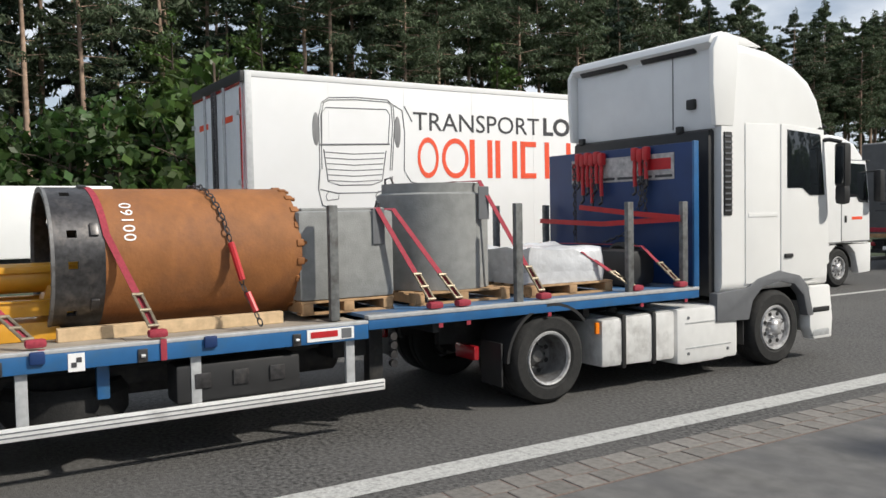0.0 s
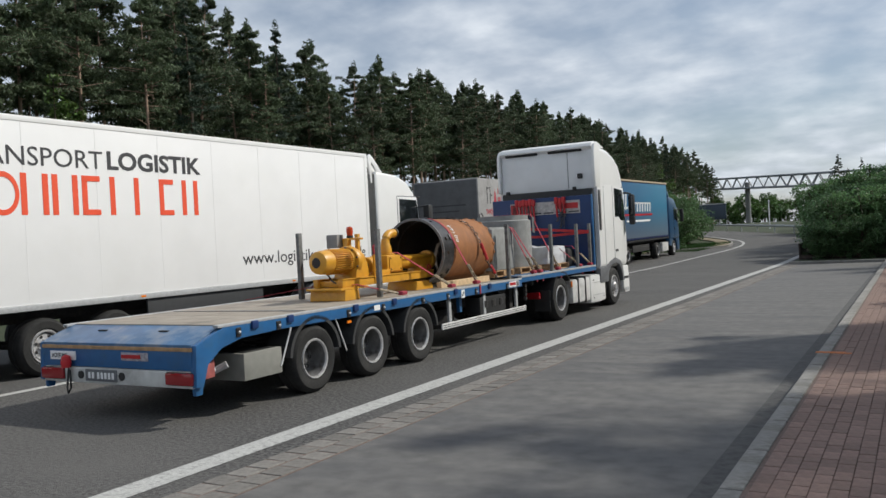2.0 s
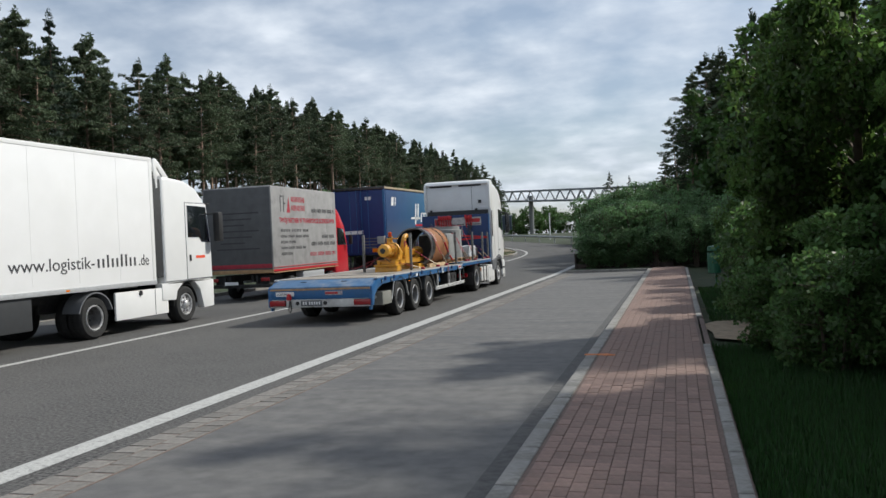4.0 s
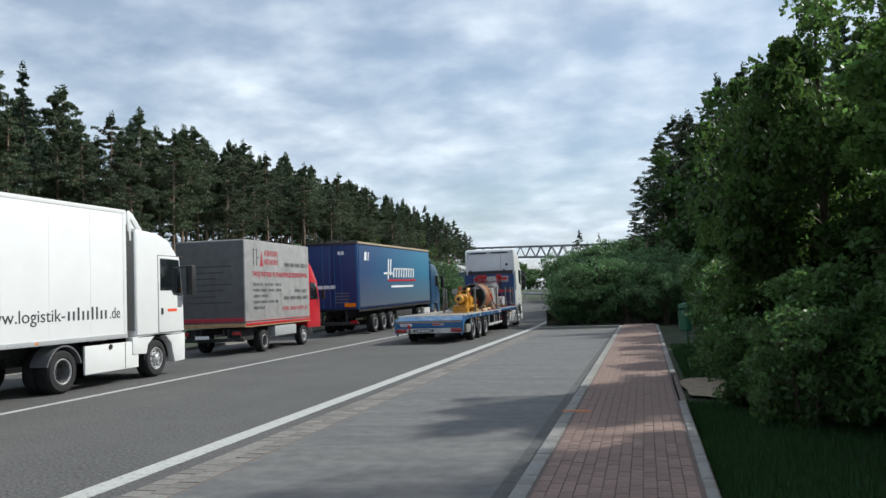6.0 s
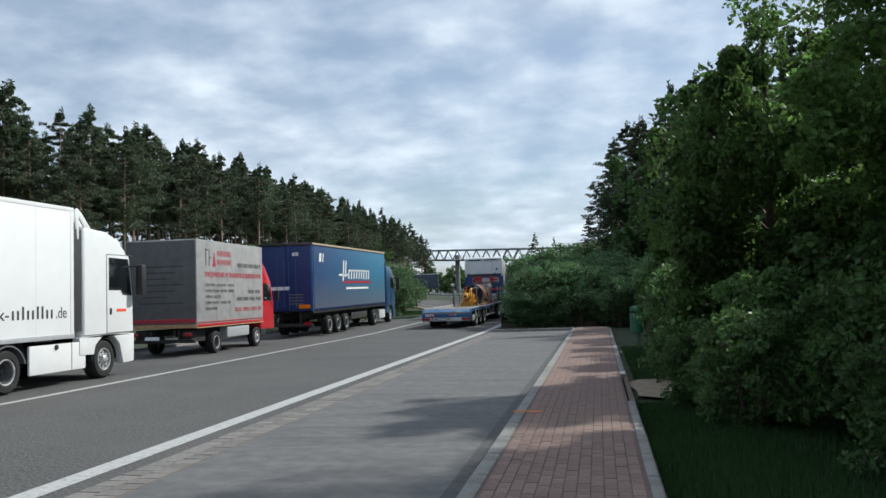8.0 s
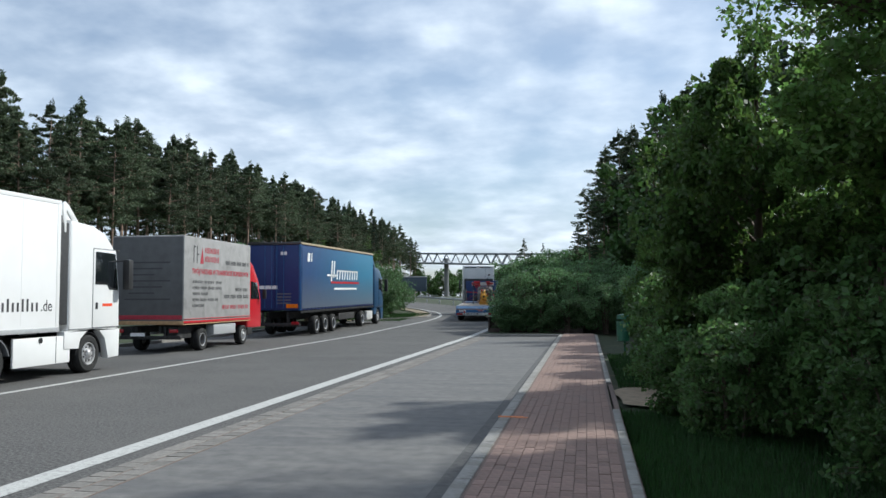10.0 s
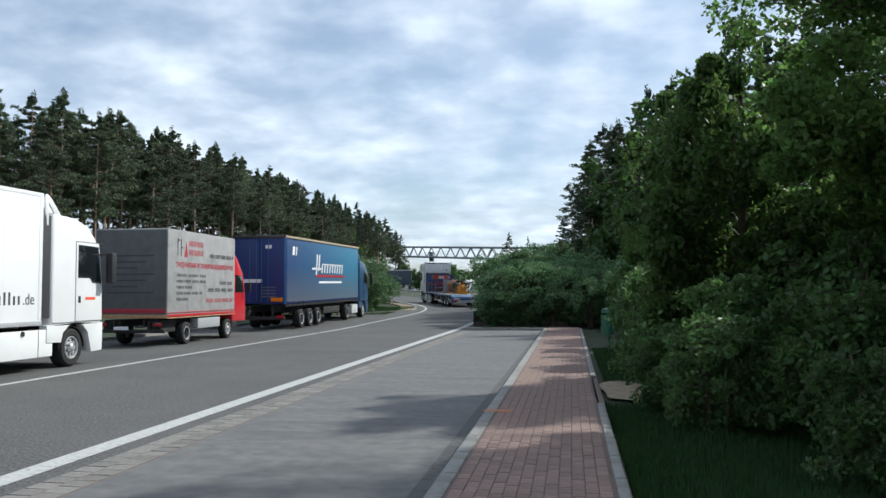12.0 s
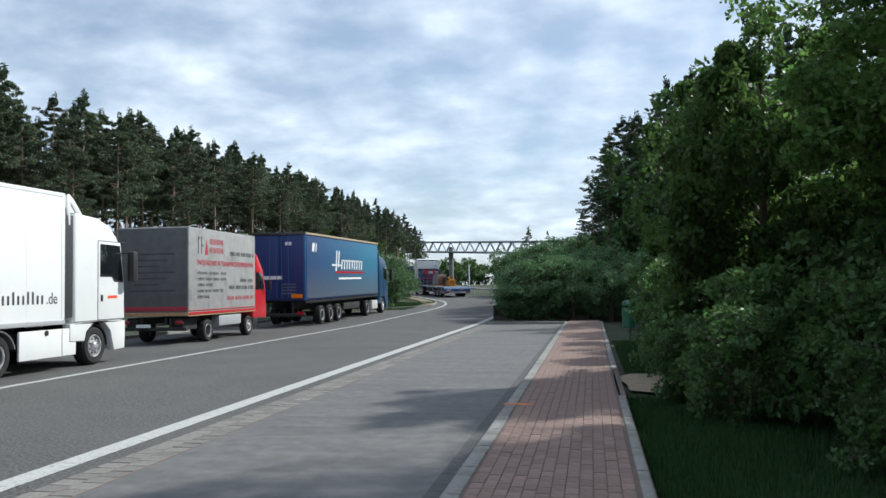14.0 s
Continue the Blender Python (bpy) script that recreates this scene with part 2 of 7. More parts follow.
PINE_BARK = mat("pine bark", (0.27, 0.19, 0.14), 0.9, var=0.35, scale=5, bump=0.6, bump_scale=14, rand=0.25)
NEEDLES = leaf_mat("pine needles", (0.076, 0.103, 0.053), 0.75, 0.25)
SPRUCE = leaf_mat("spruce needles", (0.04, 0.066, 0.042), 0.75, 0.2)
LEAVES = leaf_mat("broad leaves", (0.06, 0.115, 0.028), 0.5, 0.4)
MAPLE = leaf_mat("dark tree leaves", (0.1, 0.175, 0.042), 0.45, 0.62)
VERGE_LEAVES = leaf_mat("verge shrub leaves", (0.095, 0.17, 0.052), 0.45, 0.58)
BIRCH = leaf_mat("light leaves", (0.085, 0.14, 0.035), 0.45, 0.4)
SHRUB = leaf_mat("shrub leaves", (0.105, 0.185, 0.075), 0.5, 0.45)


# ---- mesh helpers ----
def mesh_ob(name, bm, material, smooth=None):
    me = bpy.data.meshes.new(name)
    bm.to_mesh(me)
    bm.free()
    me.materials.append(material)
    if smooth is not None:
        me.shade_smooth()
        me.set_sharp_from_angle(angle=radians(smooth))
    return new(name, me)


def part(name, bm, material, parent, label="", smooth=35):
    """Links a bmesh as one mesh object under a thing or a part."""
    ob = mesh_ob(name, bm, material, smooth)
    ob.parent = parent
    return tagged(ob, label) if label else ob


def thing(name, label, category, m=None, group="", kind=""):
    ob = tagged(new(name), label, category, group, kind)
    if m is not None:
        ob.matrix_basis = m
    return ob


def box(sx, sy, sz, at=(0, 0, 0), bevel=0.0, rot=(0, 0, 0), bm=None):
    b = bmesh.new()
    bmesh.ops.create_cube(b, size=1.0, matrix=Matrix.Diagonal((sx, sy, sz, 1)))
    if bevel:
        bmesh.ops.bevel(b, geom=b.edges[:], offset=min(bevel, min(sx, sy, sz) * 0.45), segments=2, profile=0.6, affect="EDGES")
    b.transform(pose(*at, *rot))
    return join(bm, b)


def join(bm, b):
    """Adds b to bm, and returns the sum."""
    if bm is None:
        return b
    me = bpy.data.meshes.new("tmp")
    b.to_mesh(me)
    b.free()
    bm.from_mesh(me)
    bpy.data.meshes.remove(me)
    return bm


def prism(pts, w, at=(0, 0, 0), bevel=0.0, rot=(0, 0, 0), bm=None):
    """A side outline of (y, z) points, w wide along x about its middle."""
    b = bmesh.new()
    lo = [b.verts.new((-w / 2, y, z)) for y, z in pts]
    hi = [b.verts.new((w / 2, y, z)) for y, z in pts]
    n = len(pts)
    b.faces.new(lo), b.faces.new(hi[::-1])
    for i in range(n):
        b.faces.new((lo[i], hi[i], hi[(i + 1) % n], lo[(i + 1) % n]))
    bmesh.ops.recalc_face_normals(b, faces=b.faces[:])
    if bevel:
        bmesh.ops.bevel(b, geom=b.edges[:], offset=bevel, segments=2, profile=0.6, affect="EDGES", clamp_overlap=True)
    b.transform(pose(*at, *rot))
    return join(bm, b)


AXIS = {"x": (0, 90, 0), "y": (-90, 0, 0), "z": (0, 0, 0)}


def lathe(profile, axis="x", at=(0, 0, 0), seg=32, bm=None, closed=False):
    """A profile of (radius, along) points turned round an axis."""
    b = bmesh.new()
    rings = []
    for r, a in profile:
        if r < 1e-5:
            rings.append([b.verts.new((0, 0, a))])
        else:
            rings.append([b.verts.new((r * math.cos(2 * math.pi * k / seg), r * math.sin(2 * math.pi * k / seg), a)) for k in range(seg)])
    pairs = list(zip(rings, rings[1:])) + ([(rings[-1], rings[0])] if closed else [])
    for p, q in pairs:
        for k in range(seg):
            quad = [p[k % len(p)], p[(k + 1) % len(p)], q[(k + 1) % len(q)], q[k % len(q)]]
            quad = list(dict.fromkeys(quad))
            if len(quad) > 2:
                b.faces.new(quad)
    bmesh.ops.recalc_face_normals(b, faces=b.faces[:])
    b.transform(pose(*at, *AXIS[axis]))
    return join(bm, b)


def cyl(r, length, axis="x", at=(0, 0, 0), seg=24, bevel=0.0, bm=None):
    h, e = length / 2, bevel
    if e:
        return lathe([(0, -h), (r - e, -h), (r, -h + e), (r, h - e), (r - e, h), (0, h)], axis, at, seg, bm)
    return lathe([(0, -h), (r, -h), (r, h), (0, h)], axis, at, seg, bm)


def tube(pts, r, seg=8, bm=None, flat=None, across=(0, 1, 0)):
    """A round bar, or a flat band (width, thickness), swept along points."""
    b = bmesh.new()
    pts = [Vector(p) for p in pts]
    rings = []
    side0 = None
    for i, p in enumerate(pts):
        d = (pts[min(i + 1, len(pts) - 1)] - pts[max(i - 1, 0)]).normalized()
        ref = Vector(across) if flat else (Vector((0, 0, 1)) if abs(d.z) < 0.9 else Vector((1, 0, 0)))
        s = d.cross(ref).normalized()
        if side0 is not None and s.dot(side0) < 0:
            s = -s
        side0 = s
        u = s.cross(d).normalized()
        if flat:
            w, h = flat
            rings.append([b.verts.new(p + u * a * w / 2 + s * c * h / 2) for a, c in ((-1, -1), (1, -1), (1, 1), (-1, 1))])
        else:
            rings.append([b.verts.new(p + (s * math.cos(2 * math.pi * k / seg) + u * math.sin(2 * math.pi * k / seg)) * r) for k in range(seg)])
    n = len(rings[0])
    for p, q in zip(rings, rings[1:]):
        for k in range(n):
            b.faces.new((p[k], p[(k + 1) % n], q[(k + 1) % n], q[k]))
    b.faces.new(rings[0][::-1]), b.faces.new(rings[-1])
    bmesh.ops.recalc_face_normals(b, faces=b.faces[:])
    return join(bm, b)


def words(text, size, depth=0.004, bold=0.0, width=None):
    """Letters of the built-in font as a bmesh in the xy plane, from the left; width: their whole length."""
    cu = bpy.data.curves.new("letters", "FONT")
    cu.body, cu.size, cu.extrude, cu.offset, cu.resolution_u = text, size, depth / 2, bold, 3
    ob = bpy.data.objects.new("letters", cu)
    scene.collection.objects.link(ob)
    bpy.context.view_layer.update()
    me = bpy.data.meshes.new_from_object(ob.evaluated_get(bpy.context.evaluated_depsgraph_get()))
    bm = bmesh.new()
    bm.from_mesh(me)
    bpy.data.objects.remove(ob), bpy.data.curves.remove(cu), bpy.data.meshes.remove(me)
    if width:
        xs = [v.co.x for v in bm.verts]
        bm.transform(Matrix.Diagonal((width / (max(xs) - min(xs)), 1, 1, 1)) @ Matrix.Translation((-min(xs), 0, 0)))
    return bm


# the plane of a vehicle's right side (facing +x, text reads towards +y), and of its rear
SIDE = Matrix(((0, 0, 1, 0), (1, 0, 0, 0), (0, 1, 0, 0), (0, 0, 0, 1)))
REAR = Matrix(((1, 0, 0, 0), (0, 0, -1, 0), (0, 1, 0, 0), (0, 0, 0, 1)))


def lay(bm, plane, at):
    bm.transform(Matrix.Translation(at) @ plane)
    return bm


def sheet(pts, z, bm=None):
    """A flat ground polygon from (x, y) points."""
    b = bmesh.new()
    b.faces.new([b.verts.new((x, y, z)) for x, y in pts])
    bmesh.ops.recalc_face_normals(b, faces=b.faces[:])
    if b.faces[:][0].normal.z < 0:
        bmesh.ops.reverse_faces(b, faces=b.faces[:])
    return join(bm, b)


# ---- lie of the land ----
def gz(y):
    """The ground's height: level beside the bay, then a slow rise."""
    k = min(max(y - 36.0, 0.0), 110.0)
    return 0.02 * k * k / (k + 8.0)


LANE_X = -7.74
LANE = [(-140, -7.74), (-60, -7.74), (40, -7.74), (46, -7.7), (52, -7.5), (58, -7.55), (64, -8.2), (71, -9.9), (78, -12.6), (87, -16.5), (100, -22.6), (120, -32.5), (150, -48), (190, -69), (240, -95)]


def lane_table():
    """The lane's middle line, finely stepped: arc length (y on the straight part), x, y."""
    ys = np.arange(-100.0, 200.0, 0.5)
    ky, kx = np.array([p[0] for p in LANE], float), np.array([p[1] for p in LANE], float)
    m = np.gradient(kx, ky)
    i = np.clip(np.searchsorted(ky, ys, side="right") - 1, 0, len(ky) - 2)
    h = ky[i + 1] - ky[i]
    u = (ys - ky[i]) / h
    xs = (2 * u**3 - 3 * u**2 + 1) * kx[i] + (u**3 - 2 * u**2 + u) * h * m[i] + (3 * u**2 - 2 * u**3) * kx[i + 1] + (u**3 - u**2) * h * m[i + 1]
    s = np.concatenate([[0], np.cumsum(np.hypot(np.diff(xs), np.diff(ys)))]) - 100.0
    return s, xs, ys


LANE_S, LANE_XS, LANE_YS = lane_table()


def along(s, off=0.0):
    """The lane's middle line at s metres (s is y on the straight part), off metres to its right: x, y, z, heading in degrees."""
    x, y = (float(np.interp(s, LANE_S, q)) for q in (LANE_XS, LANE_YS))
    x2, y2 = (float(np.interp(s + 1.0, LANE_S, q)) for q in (LANE_XS, LANE_YS))
    d = math.hypot(x2 - x, y2 - y)
    tx, ty = (x2 - x) / d, (y2 - y) / d
    x, y = x + off * ty, y - off * tx
    return x, y, gz(y), math.degrees(math.atan2(-tx, ty))


def strip(name, lo, hi, s0, s1, z, material, step=2.0, parent=None, kind="structure", label="", thick=0.0):
    """A ribbon of ground between two offsets (numbers or functions of s) along the lane."""
    b = bmesh.new()
    n = max(1, int((s1 - s0) / step))
    prev = None
    for i in range(n + 1):
        s = s0 + (s1 - s0) * i / n
        a = lo(s) if callable(lo) else lo
        c = hi(s) if callable(hi) else hi
        pa, pc = along(s, a), along(s, c)
        row = [b.verts.new((pa[0], pa[1], pa[2] + z)), b.verts.new((pc[0], pc[1], pc[2] + z))]
        if thick:
            row = [b.verts.new((pa[0], pa[1], pa[2])), *row, b.verts.new((pc[0], pc[1], pc[2]))]
        if prev:
            for k in range(len(row) - 1):
                b.faces.new((prev[k], prev[k + 1], row[k + 1], row[k]))
        prev = row
    bmesh.ops.recalc_face_normals(b, faces=b.faces[:])
    up = sum(f.normal.z for f in b.faces)
    if up < 0:
        bmesh.ops.reverse_faces(b, faces=b.faces[:])
    ob = mesh_ob(name, b, material)
    if parent:
        ob.parent = parent
    return tagged(ob, label, kind=kind)


def build_ground():
    b = bmesh.new()
    xs = [-1500, -400, -120, -60, -40, -30, -20, 0, 10, 20, 40, 100, 400, 1500]
    ys = [-1500, -300, -60, 0, 36, 40, 44, 48, 52, 58, 66, 76, 90, 110, 146, 400, 1500]
    grid = [[b.verts.new((x, y, gz(y) - 0.03)) for x in xs] for y in ys]
    for r0, r1 in zip(grid, grid[1:]):
        for k in range(len(xs) - 1):
            b.faces.new((r0[k], r0[k + 1], r1[k + 1], r1[k]))
    tagged(mesh_ob("ground", b, GRASS_SOIL), "rough grass and bare soil round the rest area", kind="structure")
    left = lambda s: -9.0 if s < 51 else (-9.0 + 5.3 * min((s - 51) / 8.0, 1.0))
    strip("road", left, 3.1, -90, 165, 0.0, ASPHALT, label="grey asphalt lane and truck parking strip")
    strip("lane_line_right", 2.37, 2.66, -60, 47.5, 0.005, PAINT_LINE, label="solid white edge line, worn")
    strip("lane_line_left", -3.06, -2.88, -60, 160, 0.005, PAINT_LINE, label="solid white line beside the parking strip")
    strip("bay", 3.1, 6.5, -60, 37.7, 0.0, CONCRETE_SLAB, label="dark concrete parking bay with crosswise wet and shadow streaks in its colour")
    strip("bay_edge_strip", 6.4, 6.62, -60, 37.6, 0.006, mat("tar strip", (0.075, 0.074, 0.073), 0.85, var=0.3, scale=12, bump=0.4, stain=(0.1, 0.097, 0.092), stain_scale=3), label="dark tarred strip between the bay and the kerb")
    # low kerb round the island where the parking strip ends
    strip("island_kerb", lambda s: left(s) - 0.14, left, 53.0, 120, 0.12, KERB, step=1.5, thick=1, label="low concrete kerb along the grass island")
    strip("parking_kerb", -9.15, -9.0, -60, 52, 0.12, KERB, thick=1, label="low concrete kerb behind the parked trucks")
    strip("island_verge", lambda s: left(s) - 1.2, lambda s: left(s) - 0.14, 53.0, 110, 0.05, mat("dry verge", (0.2, 0.165, 0.11), 0.95, var=0.3, scale=6, bump=0.5), step=1.5, label="dry trodden soil beside the kerb")


build_ground()


# ---- parts shared by the vehicles ----
def wheel(parent, x, y, r, w, out, deep=True, name="wheel"):
    """A tyre on a rim; out is +1 for the right side."""
    hub = new(name)
    hub.parent = parent
    hub.matrix_basis = pose(x, y, r)
    h = w / 2
    tyre = lathe([(r * 0.58, -h * 0.85), (r * 0.66, -h), (r * 0.88, -h), (r * 0.97, -h * 0.82), (r, -h * 0.6), (r, -h * 0.1), (r - 0.012, -h * 0.08), (r - 0.012, h * 0.08), (r, h * 0.1), (r, h * 0.6),
                  (r * 0.97, h * 0.82), (r * 0.88, h), (r * 0.66, h), (r * 0.58, h * 0.85)], "x", seg=40, closed=True)
    part("tyre", tyre, RUBBER, hub)
    e = out * h
    dish = -0.55 if deep else 0.75
    ring = [(r * 0.6, e * 0.86), (r * 0.575, e * 0.99), (r * 0.535, e * 0.96), (r * 0.515, e * 0.8)]
    part("rim", lathe(ring, "x", seg=36), STEEL, hub, smooth=40)
    part("rim_well", lathe([(r * 0.515, e * 0.8), (r * 0.5, e * 0.5), (r * 0.49, e * 0.3 if deep else e * 0.6), (r * 0.47, e * dish * 0.75)], "x", seg=36), HUB if deep else STEEL, hub, smooth=40)
    face = lathe([(r * 0.47, e * dish * 0.75), (r * 0.45, e * dish), (r * 0.3, e * dish), (r * 0.24, e * dish), (r * 0.22, e * (dish + 0.25)), (r * 0.13, e * (dish + 0.45)), (0, e * (dish + 0.45))], "x", seg=36)
    for k in range(10):
        g = 2 * math.pi * k / 10
        cyl(r * 0.028, 0.05, "x", (e * dish + out * 0.02, r * 0.27 * math.cos(g), r * 0.27 * math.sin(g)), 6, bm=face)
    part("hub_face", face, HUB if deep else STEEL, hub, smooth=40)
    hole = None
    for k in range(8):
        if hole is None:
            hole = part("hand_hole", cyl(r * 0.055, 0.012, "x", (0, 0, 0), 10), BLACK, hub).data
            o = next(c for c in hub.children if c.data == hole)
        else:
            o = new("hand_hole", hole)
            o.parent = hub
        g = 2 * math.pi * (k + 0.5) / 8
        o.matrix_basis = pose(e * dish + out * 0.004, r * 0.385 * math.cos(g), r * 0.385 * math.sin(g))
    return hub


def arch(parent, x, y, r, w, a0=10, a1=170, t=0.02, material=None, name="mudguard"):
    """A curved guard over a wheel centred at y, height r of the wheel."""
    b = bmesh.new()
    rows = []
    for k in range(15):
        a = radians(a0 + (a1 - a0) * k / 14)
        rows.append([b.verts.new((x + sx, y + q * math.cos(a), 0.45 + q * math.sin(a))) for sx, q in ((-w / 2, r), (w / 2, r), (w / 2, r + t), (-w / 2, r + t))])
    for p, q in zip(rows, rows[1:]):
        for k in range(4):
            b.faces.new((p[k], p[(k + 1) % 4], q[(k + 1) % 4], q[k]))
    b.faces.new(rows[0][::-1]), b.faces.new(rows[-1])
    bmesh.ops.recalc_face_normals(b, faces=b.faces[:])
    return part(name, b, material or BLACK, parent)


# ---- the flatbed trailer (y = 0 at its middle axle, x = 0 at its middle line) ----
def build_flatbed():
    t = thing("flatbed_trailer", "blue three-axle flatbed trailer with plywood deck, loaded and driving", "trailer")
    hw = 1.27
    for s in (-1, 1):
        rail = prism([(-2.72, 0.99), (-3.16, 0.83), (-3.18, 0.4), (-3.08, 0.4), (-3.0, 0.62), (-2.8, 0.76), (-2.5, 0.83), (-1.9, 0.85), (4.85, 0.85), (4.85, 0.99)], 0.06, (s * (hw - 0.03), 0, 0), 0.006)
        part("side_rail", rail, BLUE, t)
        lip = box(0.075, 7.7, 0.03, (s * (hw - 0.035), 1.0, 0.99), 0.006)
        part("deck_edge", lip, GALV, t, "worn grey steel edge strip")
        neck = box(0.07, 4.1, 0.09, (s * (hw - 0.035), 6.9, 0.965), 0.01)
        part("neck_rail", neck, BLUE, t)
        part("neck_edge", box(0.08, 4.1, 0.035, (s * (hw - 0.035), 6.9, 1.025), 0.006), GALV, t, "worn grey steel edge strip")
    n = 8
    for k in range(n):
        y0 = -2.75 + k * (7.55 / n)
        part("deck_board", box(2 * hw - 0.16, 7.55 / n - 0.008, 0.03, (0, y0 + 7.55 / n / 2, 0.985), 0.003), PLY, t)
    part("slot_strip", box(2.2, 0.1, 0.012, (0, -1.25, 1.0), 0.002), DARK_STEEL, t, "row of dark lashing slots")
    part("front_slot_strip", box(2.2, 0.12, 0.012, (0, 4.62, 1.0), 0.002), DARK_STEEL, t)
    part("neck_deck", box(2 * hw - 0.16, 4.1, 0.03, (0, 6.9, 1.03), 0.004), BLUE_DECK, t, "scuffed blue steel gooseneck floor")
    # sloping tail with its lamp beam
    part("tail_ramp", prism([(-2.72, 1.0), (-3.17, 0.84), (-3.17, 0.8), (-2.72, 0.95)], 2 * hw - 0.13, (0, 0, 0), 0.004), mat("bare blue grey plate", (0.07, 0.16, 0.3), 0.4, metal=0.2, var=0.2, scale=5, stain=(0.25, 0.27, 0.3), stain_scale=2.5), t, "sloping worn blue steel tail plate")
    part("tail_panel", box(2 * hw - 0.13, 0.03, 0.22, (0, -3.15, 0.68), 0.005), BLUE, t)
    part("tail_stripe", box(2 * hw - 0.1, 0.008, 0.04, (0, -3.172, 0.79), 0.002), PALLET_WOOD, t, "dull orange reflector stripe")
    part("bumper_beam", box(2.44, 0.08, 0.18, (0, -3.13, 0.475), 0.02), mat("pale beam", (0.55, 0.55, 0.53), 0.6, var=0.1, stain=(0.3, 0.29, 0.27)), t, "grey rear underrun beam")
    for s in (-1, 1):
        lamp = part("tail_lamp", box(0.4, 0.07, 0.13, (s * 1.03, -3.165, 0.485), 0.02), RED_LENS, t, "red tail lamp cluster")
        part("lamp_housing", box(0.42, 0.06, 0.15, (s * 1.03, -3.145, 0.485), 0.02), BLACK, lamp)
        part("side_bracket", prism([(-3.17, 0.6), (-3.15, 0.31), (-3.06, 0.31), (-3.0, 0.6)], 0.05, (s * 1.2, 0, 0), 0.01), BLUE, t)
        part("warning_board", box(0.02, 0.3, 0.32, (s * 1.1, -2.88, 0.6), 0.006, (0, 0, 12 * s)), mat("red white board", (0.4, 0.12, 0.11), 0.5, var=0.4, scale=5), t, "red and white striped marker board")
    sign = part("sign_plate", box(0.45, 0.008, 0.1, (-0.85, -3.17, 0.69), 0.002), WHITE_INK, t, "white plate with lettering")
    part("sign_words", lay(words("ACHTUNG", 0.075, 0.004, width=0.27), REAR, (-1.04, -3.176, 0.665)), INK, sign)
    plate2 = part("sign_plate", box(0.42, 0.008, 0.09, (0.35, -3.17, 0.7), 0.002), mat("scuffed plate", (0.35, 0.33, 0.36), 0.6, var=0.4, scale=30), t)
    part("mark", box(0.3, 0.006, 0.04, (0.3, -3.177, 0.7)), CHAIN_RED, plate2)
    plate = part("number_plate", box(0.52, 0.012, 0.13, (-0.2, -3.175, 0.48), 0.003), GREY_TRIM, t, "dark plate in a frame")
    for k in range(7):
        part("plate_bar", box(0.035, 0.005, 0.07, (-0.39 + k * 0.06 + (0.03 if k > 1 else 0), -3.183, 0.48)), WHITE_INK, plate)
    for x in (0.14, -0.54):
        part("round_lamp", cyl(0.045, 0.05, "y", (x, -3.16, 0.48), 16), BLACK, t)
    rope = part("hanging_cable", tube([(-0.72, -3.2, 0.55), (-0.75, -3.21, 0.33), (-0.72, -3.22, 0.27), (-0.68, -3.21, 0.33), (-0.7, -3.2, 0.53)], 0.012, 6), BLACK, t)
    part("warning_lamp", lathe([(0, 0), (0.05, 0), (0.06, 0.05), (0.045, 0.13), (0, 0.15)], "z", (-0.72, -3.23, 0.56), 14), CHAIN_RED, t, "small red warning lamp hung on the tail")
    # chassis
    for s in (-1, 1):
        part("main_beam", prism([(-2.9, 0.95), (-2.9, 0.7), (4.2, 0.55), (4.9, 0.8), (8.8, 0.85), (8.8, 0.95)], 0.14, (s * 0.5, 0, 0)), CHASSIS, t)
    for y in (-2.2, -0.6, 0.6, 2.2, 3.2, 4.2, 5.6, 7.4):
        part("cross_beam", box(2.3, 0.08, 0.12, (0, y, 0.88)), CHASSIS, t)
    spare = part("spare_wheel", lathe([(0.28, -0.13), (0.42, -0.15), (0.47, -0.08), (0.47, 0.08), (0.42, 0.15), (0.28, 0.13)], "z", (0.55, 2.55, 0.5), 32, closed=True), RUBBER, t, "spare tyre slung under the deck")
    part("spare_rim", lathe([(0.28, -0.1), (0.2, -0.02), (0, -0.02)], "z", (0.55, 2.55, 0.5), 24), HUB, spare)
    part("spare_bracket", box(0.06, 0.09, 0.28, (1.08, 2.75, 0.72), 0.01), BLUE, t, "blue steel carrier bracket")
    part("spare_carrier", box(1.6, 0.06, 0.06, (0.4, 2.75, 0.42)), CHASSIS, t)
    for y in (1.75, 4.55):
        part("air_tank", cyl(0.15, 0.75, "y", (0.35, y, 0.6), 16, 0.03), CHASSIS, t)
    part("belly_box", box(1.2, 1.3, 0.36, (-0.35, 3.7, 0.6), 0.03), CHASSIS, t)
    part("neck_beam", box(1.7, 0.5, 0.3, (0, 4.95, 0.78), 0.03), CHASSIS, t)
    part("coupler_plate", box(1.5, 1.6, 0.08, (0, 6.8, 0.93), 0.02), CHASSIS, t)
    part("cable_duct", tube([(0.75, -2.6, 0.72), (0.72, 0, 0.74), (0.75, 4.6, 0.76)], 0.03, 6), BLACK, t)
    wheels = []
